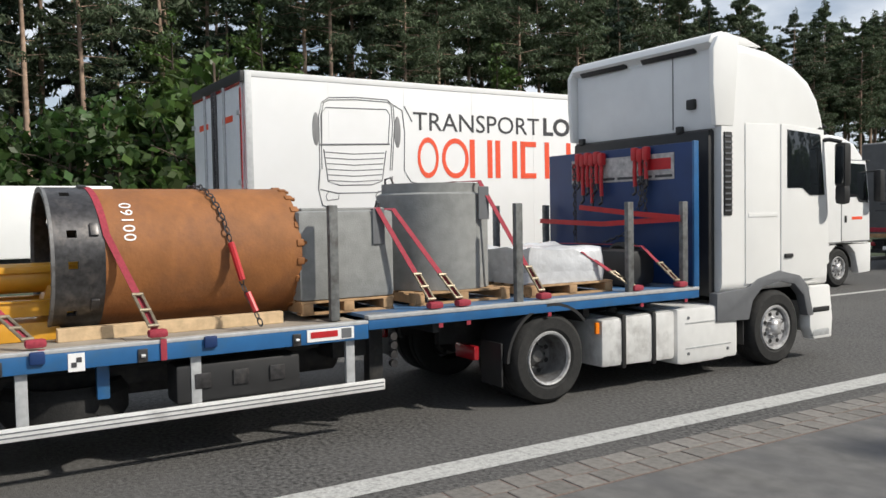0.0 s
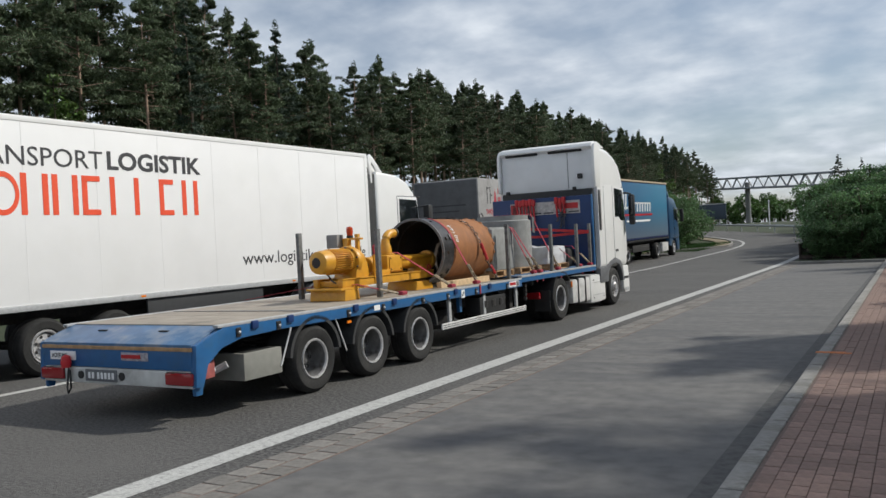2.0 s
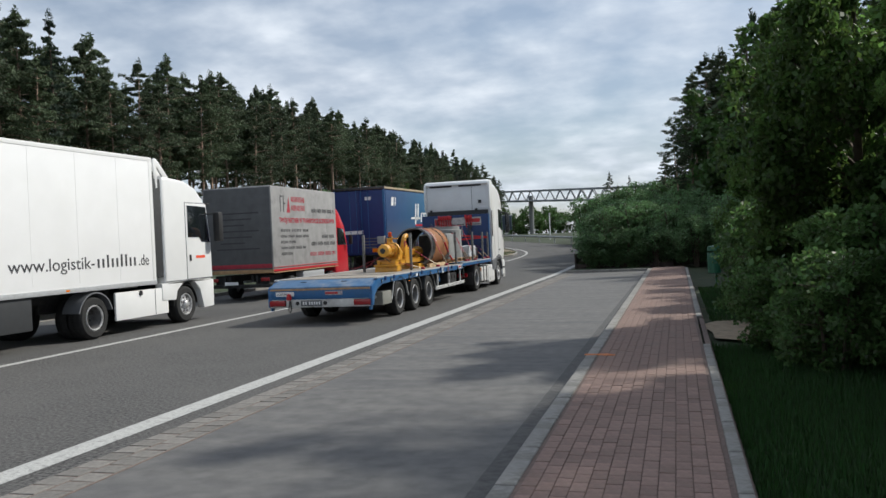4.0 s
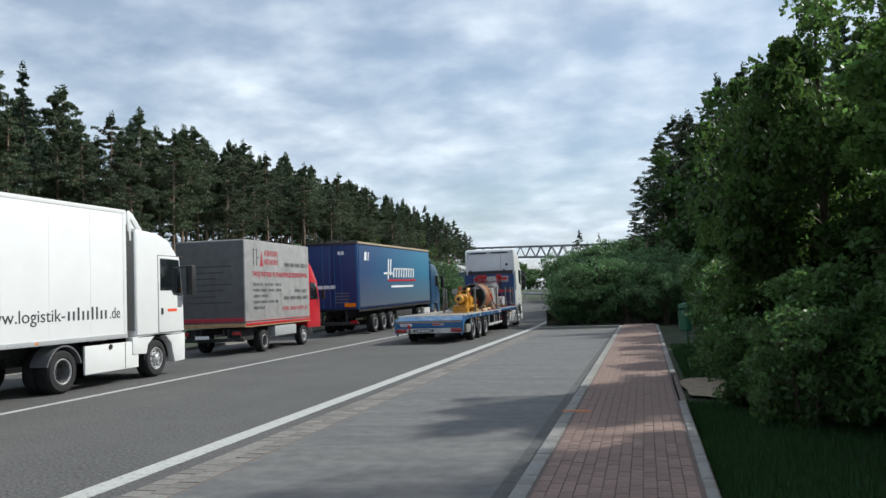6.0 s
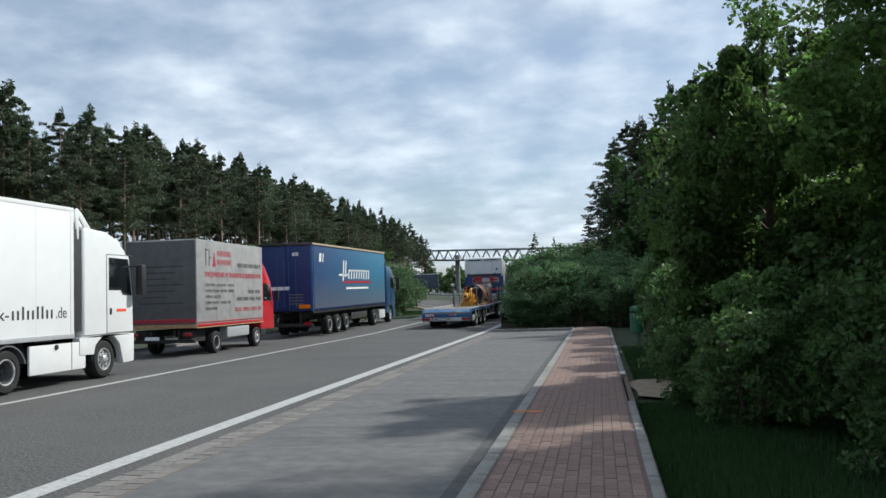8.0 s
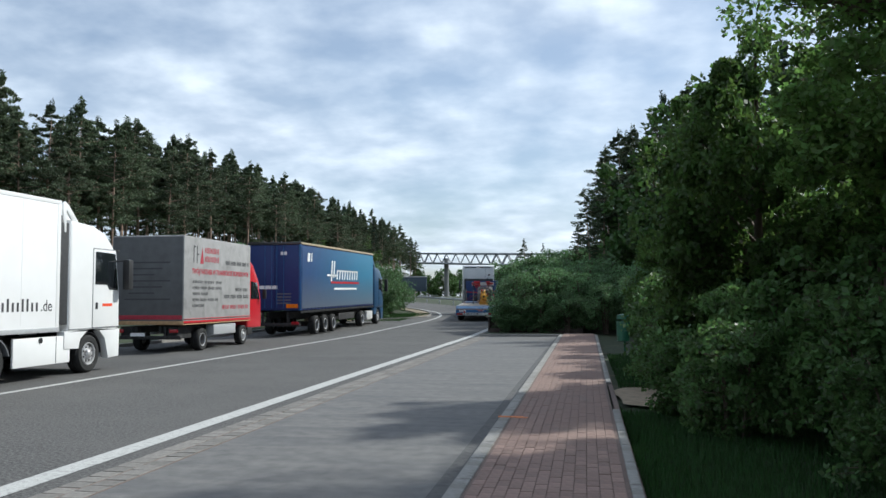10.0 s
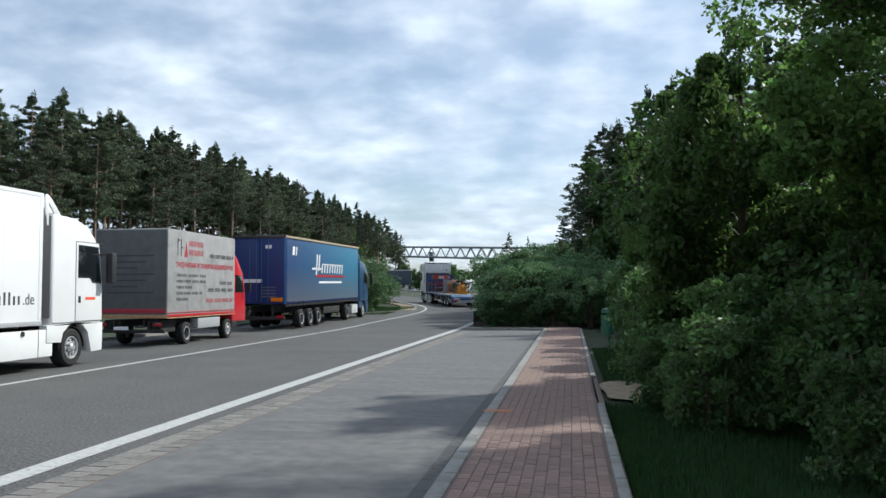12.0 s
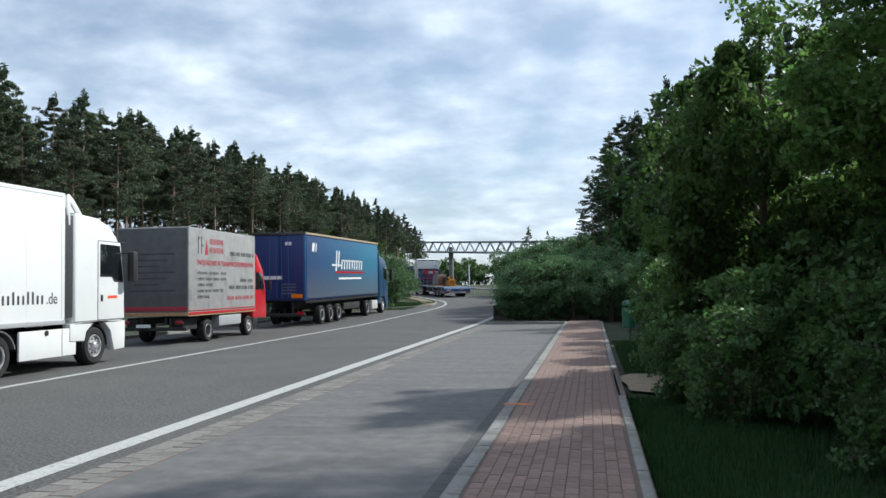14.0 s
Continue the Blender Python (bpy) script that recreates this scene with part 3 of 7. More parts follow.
    for y in (-1.23, 0.0, 1.23):
        part("axle", cyl(0.07, 2.1, "x", (0, y, 0.45), 12), CHASSIS, t)
        part("air_spring", cyl(0.13, 0.3, "z", (-0.5, y - 0.35, 0.68), 14), RUBBER, t)
        part("trailing_arm", box(0.09, 0.8, 0.09, (0.55, y + 0.2, 0.5), 0.02), CHASSIS, t)
        for s in (-1, 1):
            wheels.append(wheel(t, s * 1.1, y, 0.415, 0.3, s))
            arch(t, s * 1.08, y, 0.45, 0.38, 5, 175, 0.045, GUARD_RUBBER, "mudguard")
    for s in (-1, 1):
        for k, y in enumerate((-0.72, -1.78)):
            pts = [(s * 1.265, y + (0.1 if k == 0 else -0.1) * (q - 0.5) * 2, 0.85 - 0.42 * q) for q in (0, 0.3, 0.6, 1)]
            part("guard_trim", tube(pts, 0.01, 6), ALU, t, "bright curved mudguard edge")
        # side guard
        guard = part("side_guard", box(0.03, 3.15, 0.095, (s * 1.25, 3.43, 0.44), 0.012), ALU, t, "long aluminium side guard rail")
        # Two thin dark strips on the face draw the shade in the rail's grooves.
        for z in (0.425, 0.458):
            part("guard_groove", box(0.004, 3.12, 0.009, (s * 1.266, 3.43, z)), GREY_TRIM, guard)
        for y in (2.2, 3.4, 4.7):
            part("guard_stay", box(0.04, 0.08, 0.42, (s * 1.2, y, 0.66), 0.006), GALV, t)
        tool = part("tool_box", box(0.3, 1.0, 0.3, (s * 1.06, 3.75, 0.63), 0.03), BLACK, t, "dark moulded plastic chock box")
        for y in (3.45, 3.75, 4.05):
            part("latch", box(0.025, 0.13, 0.12, (s * 1.215, y, 0.65), 0.012), DARK_STEEL, tool)
        bx = part("storage_box", box(0.55, 0.62, 0.3, (s * 0.98, -2.16, 0.5), 0.012), mat("grey box paint", (0.22, 0.22, 0.2), 0.6, var=0.1, stain=(0.2, 0.19, 0.16)), t, "open grey steel storage box")
        # The box is solid: a flat black plate paints its shaded hollow.
        part("box_inside", box(0.45, 0.52, 0.012, (s * 0.98, -2.16, 0.649)), BLACK, bx)
        part("tail_hose", tube([(s * 0.95, -2.9, 0.55), (s * 1.05, -2.7, 0.5), (s * 1.15, -2.62, 0.56)], 0.04, 8), GALV, t)
        # pockets and lashing points in the side
        for y in (-2.55, -1.9, -0.55, 0.25, 1.3, 2.05, 3.0, 4.2):
            plate_ = part("latch_plate", box(0.02, 0.07, 0.1, (s * 1.275, y, 0.9), 0.008), DARK_STEEL, t)
            part("latch_pin", cyl(0.014, 0.03, "y", (s * 1.29, y, 0.9), 8), GALV, plate_)
        for y in (-2.3, -1.7, -0.4, 0.52, 2.3, 3.5):
            part("stake_pocket", box(0.05, 0.1, 0.09, (s * 1.275, y, 0.955), 0.015), BLUE_WALL, t)
        part("rail_label", box(0.004, 0.14, 0.07, (s * 1.273, 0.1, 0.91)), WHITE_INK, t, "small white sticker")
        spot = part("marker_plate", box(0.004, 0.11, 0.13, (s * 1.273, 2.55, 0.9)), WHITE_INK, t, "white plate with a black quartered disc")
        part("disc_quarter", box(0.003, 0.035, 0.035, (s * 1.277, 2.533, 0.883)), INK, spot)
        part("disc_quarter", box(0.003, 0.035, 0.035, (s * 1.277, 2.567, 0.917)), INK, spot)
        lab = part("name_plate", box(0.006, 0.42, 0.1, (s * 1.274, 4.5, 0.92)), WHITE_INK, t, "white name plate with red mark")
        part("name_bar", box(0.004, 0.24, 0.05, (s * 1.279, 4.44, 0.925)), CHAIN_RED, lab)
        part("code_bar", box(0.004, 0.09, 0.08, (s * 1.279, 4.64, 0.92)), GREY_TRIM, lab)
        part("amber_marker", box(0.01, 0.09, 0.035, (s * 1.275, -0.55, 0.79), 0.006), AMBER, t)
        part("landing_leg", box(0.12, 0.14, 0.5, (s * 0.85, 5.1, 0.62), 0.01), CHASSIS, t)
    for z in (0.74, 0.66, 0.58, 0.5):
        part("air_coupling", cyl(0.035, 0.05, "x", (1.2, 5.12, z + 0.1), 10), DARK_STEEL, t)
    # headboard at the front, and stakes
    head = part("headboard", box(2.5, 0.06, 1.6, (0, 8.92, 1.85), 0.012), BLUE_WALL, t, "dark blue steel headboard")
    part("board_edge", box(0.03, 0.08, 1.62, (1.25, 8.92, 1.85), 0.01), BLUE, head)
    ban = part("banner", box(1.75, 0.008, 0.3, (0.1, 8.885, 2.4)), mat("scuffed banner", (0.4, 0.38, 0.37), 0.6, var=0.35, scale=14), head, "scuffed white banner on the headboard")
    part("banner_bar", box(0.5, 0.005, 0.13, (0.68, 8.879, 2.43)), CHAIN_RED, ban)
    part("banner_bar", box(0.16, 0.005, 0.22, (-0.68, 8.879, 2.41)), CHAIN_RED, ban)
    for k in range(5):
        part("banner_bar", box(0.26, 0.004, 0.03, (-0.42 + k * 0.31, 8.879, 2.29)), INK, ban)
    for x, y in ((0.95, 0.66), (-0.29, 0.42), (1.13, 4.6), (-1.2, 4.6), (1.2, 6.5), (-1.2, 6.5), (1.2, 7.96), (-1.2, 7.96), (1.2, 8.78), (-1.2, 8.78)):
        part("stake", box(0.06, 0.08, 0.98, (x, y, 1.5), 0.008), POST, t, "dull steel corner stake")
    return t, wheels


# ---- the tractor that pulls it (y = 0 at its drive axle) ----
def build_tractor():
    t = thing("truck_tractor", "white two-axle road tractor with high roof cab, driving", "truck")
    hw = 1.24
    # side outline of the high cab: rear wall, domed roof, steep front
    prof = [(2.5, 0.92), (2.5, 3.78), (2.9, 3.81), (3.4, 3.76), (3.85, 3.63), (4.15, 3.46), (4.34, 3.24), (4.44, 3.0), (4.47, 2.86), (4.53, 1.9), (4.57, 1.1), (4.55, 0.92)]
    cab = prism(prof, 2 * hw, (0, 0, 0), 0.0)
    bmesh.ops.bevel(cab, geom=[e for e in cab.edges if abs(e.verts[0].co.x - e.verts[1].co.x) < 1e-4 and (e.verts[0].co.y + e.verts[1].co.y) > 5.2], offset=0.13, segments=4, profile=0.5, affect="EDGES")
    part("cab", cab, WHITE, t, "clean white cab shell", smooth=45)
    # collar of the roof air guide round the recessed rear wall
    for q in (-1, 1):
        part("air_guide_side", prism([(2.4, 2.84), (2.36, 3.3), (2.36, 3.7), (2.44, 3.84), (2.58, 3.9), (2.8, 3.86), (2.7, 2.84)], 0.07, (q * 1.214, 0, 0), 0.02), WHITE, t, "white roof air guide collar")
    part("air_guide_top", prism([(2.36, 3.78), (2.42, 3.87), (2.58, 3.92), (3.0, 3.88), (3.3, 3.8), (2.7, 3.76), (2.56, 3.68), (2.5, 3.71)], 2.36, (0, 0, 0), 0.02), WHITE, t, "white roof air guide lip")
    for x in (-0.62, 0.5):
        part("guide_slot", box(0.85, 0.04, 0.075, (x, 2.44, 3.735), 0.02, (38, 0, 0)), BLACK, t)
    part("rear_wall", box(2.34, 0.03, 1.0, (0, 2.49, 3.32), 0.01), mat("cab back white", (0.74, 0.75, 0.76), 0.4, var=0.04, scale=3), t)
    part("rear_seam", box(0.012, 0.01, 0.9, (0.55, 2.472, 3.3)), GREY_TRIM, t)
    part("rear_rail", box(2.3, 0.04, 0.03, (0, 2.44, 2.8), 0.008), DARK_STEEL, t)
    part("work_lamp", box(0.12, 0.06, 0.12, (0.85, 2.45, 3.12), 0.02), BLACK, t)
    for x in (-1.0, 0.72):
        part("rail_lamp", box(0.09, 0.06, 0.09, (x, 2.4, 2.83), 0.015), BLACK, t)
    # Black block put in as the dark gap behind the cab.
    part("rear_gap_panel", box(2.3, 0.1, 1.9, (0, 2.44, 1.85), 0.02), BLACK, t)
    for s in (-1, 1):
        part("lower_panel", prism([(2.4, 0.94), (2.4, 0.62), (2.95, 0.6), (3.02, 0.82), (3.2, 0.97), (3.5, 1.02), (3.8, 0.97), (3.98, 0.82), (4.06, 0.56), (4.18, 0.56), (4.06, 0.94), (3.9, 1.07), (3.5, 1.15), (3.1, 1.07), (2.95, 0.98)], 0.12, (s * 1.2, 0, 0), 0.012), GREY_TRIM, t, "grey wheel arch panel")
        part("step_panel", prism([(4.1, 0.92), (4.12, 0.4), (4.2, 0.25), (4.56, 0.25), (4.58, 0.5), (4.52, 0.92)], 0.16, (s * 1.17, 0, 0), 0.02), WHITE, t)
        part("entry_step", box(0.05, 0.34, 0.09, (s * 1.23, 4.34, 0.33), 0.02), GALV, t)
        part("entry_step", box(0.05, 0.34, 0.07, (s * 1.235, 4.34, 0.62), 0.02), BLACK, t)
        # intake grille on the rear side edge
        gr = part("intake_grille", box(0.02, 0.13, 0.95, (s * 1.245, 2.6, 2.3), 0.02), BLACK, t, "black slatted air intake")
        for k in range(14):
            part("grille_slat", box(0.012, 0.12, 0.02, (s * 1.258, 2.6, 1.88 + k * 0.065), 0.0, (0, 0, 0)), GREY_TRIM, gr)
        door = part("door", prism([(3.55, 1.02), (3.55, 2.9), (4.38, 2.86), (4.47, 1.9), (4.5, 1.2), (4.2, 1.02)], 0.014, (s * 1.246, 0, 0), 0.005), WHITE, t)
        win = part("door_window", prism([(3.66, 2.14), (3.66, 2.84), (4.3, 2.8), (4.39, 2.05), (4.1, 2.05), (3.95, 2.14)], 0.012, (s * 1.256, 0, 0), 0.004), GLASS, door, "dark side window")
        part("door_handle", box(0.025, 0.15, 0.05, (s * 1.262, 3.68, 1.32), 0.01), BLACK, door)
        part("side_panel", prism([(2.9, 1.02), (2.9, 2.88), (3.5, 2.9), (3.5, 1.02)], 0.01, (s * 1.246, 0, 0), 0.004), WHITE, t)
        part("panel_crease", prism([(2.95, 1.8), (2.95, 1.84), (3.48, 1.84), (3.48, 1.8)], 0.01, (s * 1.253, 0, 0)), WHITE, t)
        mir = part("mirror", box(0.16, 0.14, 0.55, (s * 1.42, 4.52, 2.42), 0.05), BLACK, t, "black twin side mirror")
        part("mirror_low", box(0.15, 0.13, 0.24, (s * 1.42, 4.52, 2.05), 0.05), BLACK, mir)
        part("mirror_glass", box(0.12, 0.006, 0.46, (s * 1.42, 4.447, 2.42), 0.003), GLASS, mir)
        part("mirror_arm", tube([(s * 1.2, 4.34, 2.72), (s * 1.3, 4.42, 2.74), (s * 1.42, 4.5, 2.7)], 0.025, 8), BLACK, mir)
        part("sun_fin", prism([(4.25, 2.86), (4.32, 2.9), (4.47, 2.82), (4.44, 2.8)], 0.1, (s * 1.2, 0, 0), 0.01), BLACK, t)
        part("mudflap", box(0.34, 0.02, 0.42, (s * 1.05, -0.58, 0.45), 0.005), BLACK, t)
        arch(t, s * 1.02, 0.0, 0.53, 0.5, 40, 178, 0.03, BLACK, "drive_guard")
        lamp = part("tail_lamp", box(0.34, 0.06, 0.14, (s * 0.92, -0.78, 0.57), 0.02), RED_LENS, t, "red tail lamp")
        part("front_mudflap", box(0.3, 0.02, 0.4, (s * 1.05, 2.92, 0.5), 0.005), BLACK, t)
    part("windscreen", prism([(4.47, 2.84), (4.535, 1.85), (4.555, 1.86), (4.49, 2.85)], 2.2, (0, 0, 0)), GLASS, t)
    part("sun_visor", box(2.2, 0.25, 0.03, (0, 4.56, 2.96), 0.01, (-20, 0, 0)), BLACK, t)
    part("grille", prism([(4.5, 0.35), (4.56, 0.6), (4.54, 1.7), (4.45, 1.75), (4.4, 0.35)], 2.1, (0, 0, 0), 0.01), BLACK, t)
    part("bumper", box(2.45, 0.25, 0.4, (0, 4.5, 0.5), 0.06), WHITE, t)
    # chassis, tank and side cover
    for s in (-1, 1):
        part("frame_beam", box(0.08, 5.2, 0.26, (s * 0.4, 1.8, 0.7)), CHASSIS, t)
    part("fifth_wheel", cyl(0.45, 0.1, "z", (0, 0.1, 0.86), 20), CHASSIS, t)
    part("engine_mass", box(1.3, 2.0, 0.55, (0, 3.4, 0.6), 0.05), CHASSIS, t)
    part("gearbox", box(0.7, 1.6, 0.4, (0, 1.5, 0.55), 0.05), CHASSIS, t)
    part("axle_case", cyl(0.16, 1.6, "x", (0, 0, 0.45), 14), CHASSIS, t)
    for s in (-1, 1):
        tank = prism([(0.68, 0.28), (0.68, 0.78), (1.75, 0.8), (1.75, 0.26)], 0.62, (s * 0.92, 0, 0), 0.05)
        tk = part("fuel_tank", tank, ALU, t, "brushed aluminium fuel tank")
        for y in (0.98, 1.42):
            part("tank_band", box(0.66, 0.06, 0.57, (s * 0.92, y, 0.53), 0.04), BLACK, tk)
        part("tank_cap", cyl(0.06, 0.06, "z", (s * 0.95, 1.08, 0.83), 12), BLACK, tk)
        cov = part("side_cover", box(0.62, 1.0, 0.62, (s * 0.925, 2.28, 0.5), 0.05), mat("silver cover", (0.72, 0.72, 0.71), 0.4, metal=0.1, var=0.04), t, "smooth silver exhaust cover")
        for z in (0.36, 0.64):
            part("cover_crease", box(0.01, 0.75, 0.012, (s * 1.236, 2.28, z)), GALV, cov)
            for y in (1.95, 2.6):
                part("rivet", cyl(0.018, 0.012, "x", (s * 1.238, y, z + (0.06 if z > 0.5 else -0.06)), 10), GREY_TRIM, cov)
        part("cover_step", box(0.5, 0.7, 0.03, (s * 0.97, 2.2, 0.2), 0.01), ALU, cov)
        part("amber_marker", box(0.03, 0.05, 0.12, (s * 1.22, 0.62, 0.7), 0.01), AMBER, t)
    wheels = []
    for s in (-1, 1):
        wheels.append(wheel(t, s * 1.05, 0.0, 0.455, 0.36, s))
        wheels.append(wheel(t, s * 0.72, 0.0, 0.455, 0.28, s))
        wheels.append(wheel(t, s * 1.05, 3.5, 0.455, 0.34, s, deep=False))
    return t, wheels


FLATBED, FLATBED_WHEELS = build_flatbed()
TRACTOR, TRACTOR_WHEELS = build_tractor()
RIDERS = []


def loaded(ob, x, y, z, rz=0):
    """A thing that rides on the flatbed, at a place on its deck."""
    RIDERS.append((ob, pose(x, y, z, 0, 0, rz)))
    return ob


# ---- the load ----
def pierced_ring(r_out, r_in, ys, seg, every):
    """A thick ring round the y axis with square holes through its middle band, one in every so many segments."""
    b = bmesh.new()
    grid = [[[b.verts.new((r * math.cos(2 * math.pi * k / seg), y, r * math.sin(2 * math.pi * k / seg))) for k in range(seg)] for y in ys] for r in (r_out, r_in)]
    for k in range(seg):
        n = (k + 1) % seg
        for row in range(len(ys) - 1):
            if row == 1 and k % every == 3:
                o, i = grid[0], grid[1]
                for (p, q), (u, v) in (((1, k), (1, n)), ((1, n), (2, n)), ((2, n), (2, k)), ((2, k), (1, k))):
                    b.faces.new((o[p][q], o[u][v], i[u][v], i[p][q]))
                continue
            for g in grid:
                b.faces.new((g[row][k], g[row][n], g[row + 1][n], g[row + 1][k]))
        for row in (0, len(ys) - 1):
            b.faces.new((grid[0][row][k], grid[0][row][n], grid[1][row][n], grid[1][row][k]))
    bmesh.ops.recalc_face_normals(b, faces=b.faces[:])
    return b


def build_casing():
    t = thing("casing_pipe", "rusty brown steel drilling casing with dark coupling ring and cutting teeth", "steel pipe")
    R, L = 0.55, 1.95
    part("tube", lathe([(R, 0.35), (R, L), (R - 0.035, L), (R - 0.035, 0.35)], "y", (0, 0, 0), 64, closed=True), RUST, t, "rust-brown rolled steel tube")
    # Near-black liner inside the tube, much darker than the rust outside.
    part("inner_wall", lathe([(R - 0.037, 0.345), (R - 0.037, L - 0.03), (R - 0.045, L - 0.03), (R - 0.045, 0.345)], "y", (0, 0, 0), 64, closed=True), mat("dark inner steel", (0.035, 0.024, 0.018), 0.85, var=0.3, scale=6), t, "dark inner wall")
    ring = part("coupling_ring", pierced_ring(R + 0.012, R - 0.022, (0.0, 0.11, 0.18, 0.34), 60, 7), DARK_STEEL, t, "dark machined coupling ring with through holes")
    part("ring_lip", lathe([(R + 0.016, -0.004), (R + 0.016, 0.02), (R - 0.024, 0.02), (R - 0.024, -0.004)], "y", (0, 0, 0), 64, closed=True), HUB, ring, "worn bright rim")
    part("ring_seam", lathe([(R + 0.006, 0.34), (R + 0.006, 0.37), (R - 0.04, 0.37), (R - 0.04, 0.34)], "y", (0, 0, 0), 64, closed=True), DARK_STEEL, t)
    for k in range(6):
        a = 2 * math.pi * (k + 0.1) / 6
        b = box(0.1, 0.06, 0.03, (0, 0.3, R + 0.015), 0.006)
        b.transform(pose(0, 0, 0, 0, math.degrees(a), 0))
        part("lug", b, DARK_STEEL, ring)
    for k in range(22):
        a = 2 * math.pi * k / 22
        b = box(0.06, 0.07, 0.03, (0, L - 0.01, R - 0.002), 0.012)
        box(0.03, 0.035, 0.025, (0, L + 0.035, R - 0.015), 0.008, bm=b)
        b.transform(pose(0, 0, 0, 0, math.degrees(a), 0))
        part("cutting_tooth", b, RUST, t)
    # stencilled number, digit by digit round the tube
    for k, digit in enumerate("00160"):
        num = words(digit, 0.13, 0.004)
        for v in num.verts:
            x, y = v.co.x + 0.072 * k, v.co.y
            a = radians(14) + x / R
            v.co = Vector((math.cos(a) * (R + 0.003 + v.co.z), 0.6 - y, math.sin(a) * (R + 0.003 + v.co.z)))
        part("stencil_digit", num, WHITE_INK, t, "white stencilled digit")
    loaded(t, 0.46, 2.43, 1.6, 1.5)
    for x in (0.36, -0.36):
        tim = tagged(mesh_ob("timber_bearer", box(0.09, 1.75, 0.1, (0, 0, 0), 0.006), WOOD), "pale sawn timber bearer under the casing", "timber", "bearers under the casing")
        loaded(tim, 0.46 + x * 1.15, 3.35, 1.05)


def build_pump():
    t = thing("pump_unit", "yellow screw pump with finned electric motor on a frame", "pump")
    ax = 0.55
    part("foot", prism([(0.17, 0.0), (0.19, 0.15), (0.5, 0.15), (0.53, 0.0)], 0.62, (0, 0, 0), 0.01), YELLOW, t, "yellow folded steel foot")
    part("foot", prism([(2.1, 0.0), (2.14, 0.14), (2.58, 0.14), (2.64, 0.0)], 0.56, (0, 0, 0), 0.01), YELLOW, t, "yellow folded steel foot")
    part("foot_plate", box(0.62, 0.66, 0.03, (0, 0.42, 0.166), 0.006), YELLOW, t)
    for x in (-0.22, 0.22):
        rail = part("frame_rail", box(0.08, 2.5, 0.11, (x, 1.45, 0.237), 0.008), YELLOW, t)
        part("rail_flange", box(0.11, 2.5, 0.014, (x, 1.45, 0.298), 0.003), YELLOW, rail)
    for y in (0.3, 1.2, 2.2, 2.66):
        part("frame_tie", box(0.44, 0.08, 0.08, (0, y, 0.235), 0.006), YELLOW, t)
    motor = part("motor", lathe([(0, -0.04), (0.1, -0.035), (0.155, 0.0), (0.168, 0.06), (0.17, 0.2), (0.155, 0.21), (0.155, 0.6), (0.175, 0.61), (0.175, 0.66), (0, 0.66)], "y", (0, 0, ax), 36), YELLOW, t, "yellow electric motor")
    for k in range(34):
        a = 2 * math.pi * k / 34
        b = box(0.009, 0.39, 0.032, (0, 0.405, 0.166), 0.002)
        b.transform(Matrix.Translation((0, 0, ax)) @ pose(0, 0, 0, 0, math.degrees(a), 0))
        part("cooling_fin", b, YELLOW, motor)
    part("terminal_box", box(0.12, 0.16, 0.09, (-0.14, 0.46, ax + 0.13), 0.02), YELLOW, motor)
    part("fan_grille", lathe([(0.0, -0.043), (0.07, -0.041), (0.075, -0.036)], "y", (0, 0, ax), 24), BLACK, motor)
    gear = part("gearbox", lathe([(0, 0.66), (0.225, 0.66), (0.235, 0.675), (0.235, 0.73), (0.21, 0.75), (0.195, 0.86), (0.15, 0.95), (0.12, 0.98), (0, 0.98)], "y", (0, 0, ax - 0.02), 30), YELLOW, t, "yellow reduction gearbox")
    for k in range(10):
        a = 2 * math.pi * (k + 0.5) / 10
        part("flange_bolt", cyl(0.014, 0.03, "y", (0.212 * math.cos(a), 0.655, ax - 0.02 + 0.212 * math.sin(a)), 6), DARK_STEEL, gear)
    part("gear_foot", prism([(0.6, 0.18), (0.64, 0.3), (0.72, 0.42), (0.9, 0.42), (0.94, 0.3), (0.98, 0.18)], 0.4, (0, 0, 0.11), 0.015), YELLOW, t)
    for x in (-0.26, 0.26):
        part("lifting_plate", prism([(0.98, 0.2), (0.98, 0.6), (1.04, 0.68), (1.12, 0.68), (1.17, 0.6), (1.17, 0.2)], 0.035, (x, 0, 0), 0.006), YELLOW, t)
        part("guard_bow", tube([(x, 1.0, 0.62), (x, 0.99, 0.74), (x, 1.06, 0.79), (x, 1.13, 0.74), (x, 1.12, 0.62)], 0.016, 8), STRAP_RED, t)
    part("shaft", cyl(0.06, 0.5, "y", (0, 1.25, 0.45), 16), DARK_STEEL, t, "dark coupling shaft")
    part("lantern", prism([(1.16, 0.3), (1.16, 0.52), (1.36, 0.54), (1.5, 0.58), (1.5, 0.3)], 0.1, (-0.15, 0, 0), 0.01), YELLOW, t)
    part("lantern", prism([(1.16, 0.3), (1.16, 0.36), (1.5, 0.38), (1.5, 0.3)], 0.1, (0.15, 0, 0), 0.01), YELLOW, t)
    part("bearing_ring", cyl(0.13, 0.1, "y", (0, 1.19, 0.45), 24, 0.01), YELLOW, t)
    chamber = part("suction_chamber", box(0.34, 0.44, 0.27, (0, 1.7, 0.455), 0.03), YELLOW, t)
    for y in (1.56, 1.84):
        for z in (0.37, 0.54):
            part("cover_bolt", cyl(0.016, 0.02, "x", (0.176, y, z), 6), DARK_STEEL, chamber)
    part("inspection_cover", box(0.012, 0.34, 0.22, (0.176, 1.7, 0.455), 0.004), YELLOW, chamber)
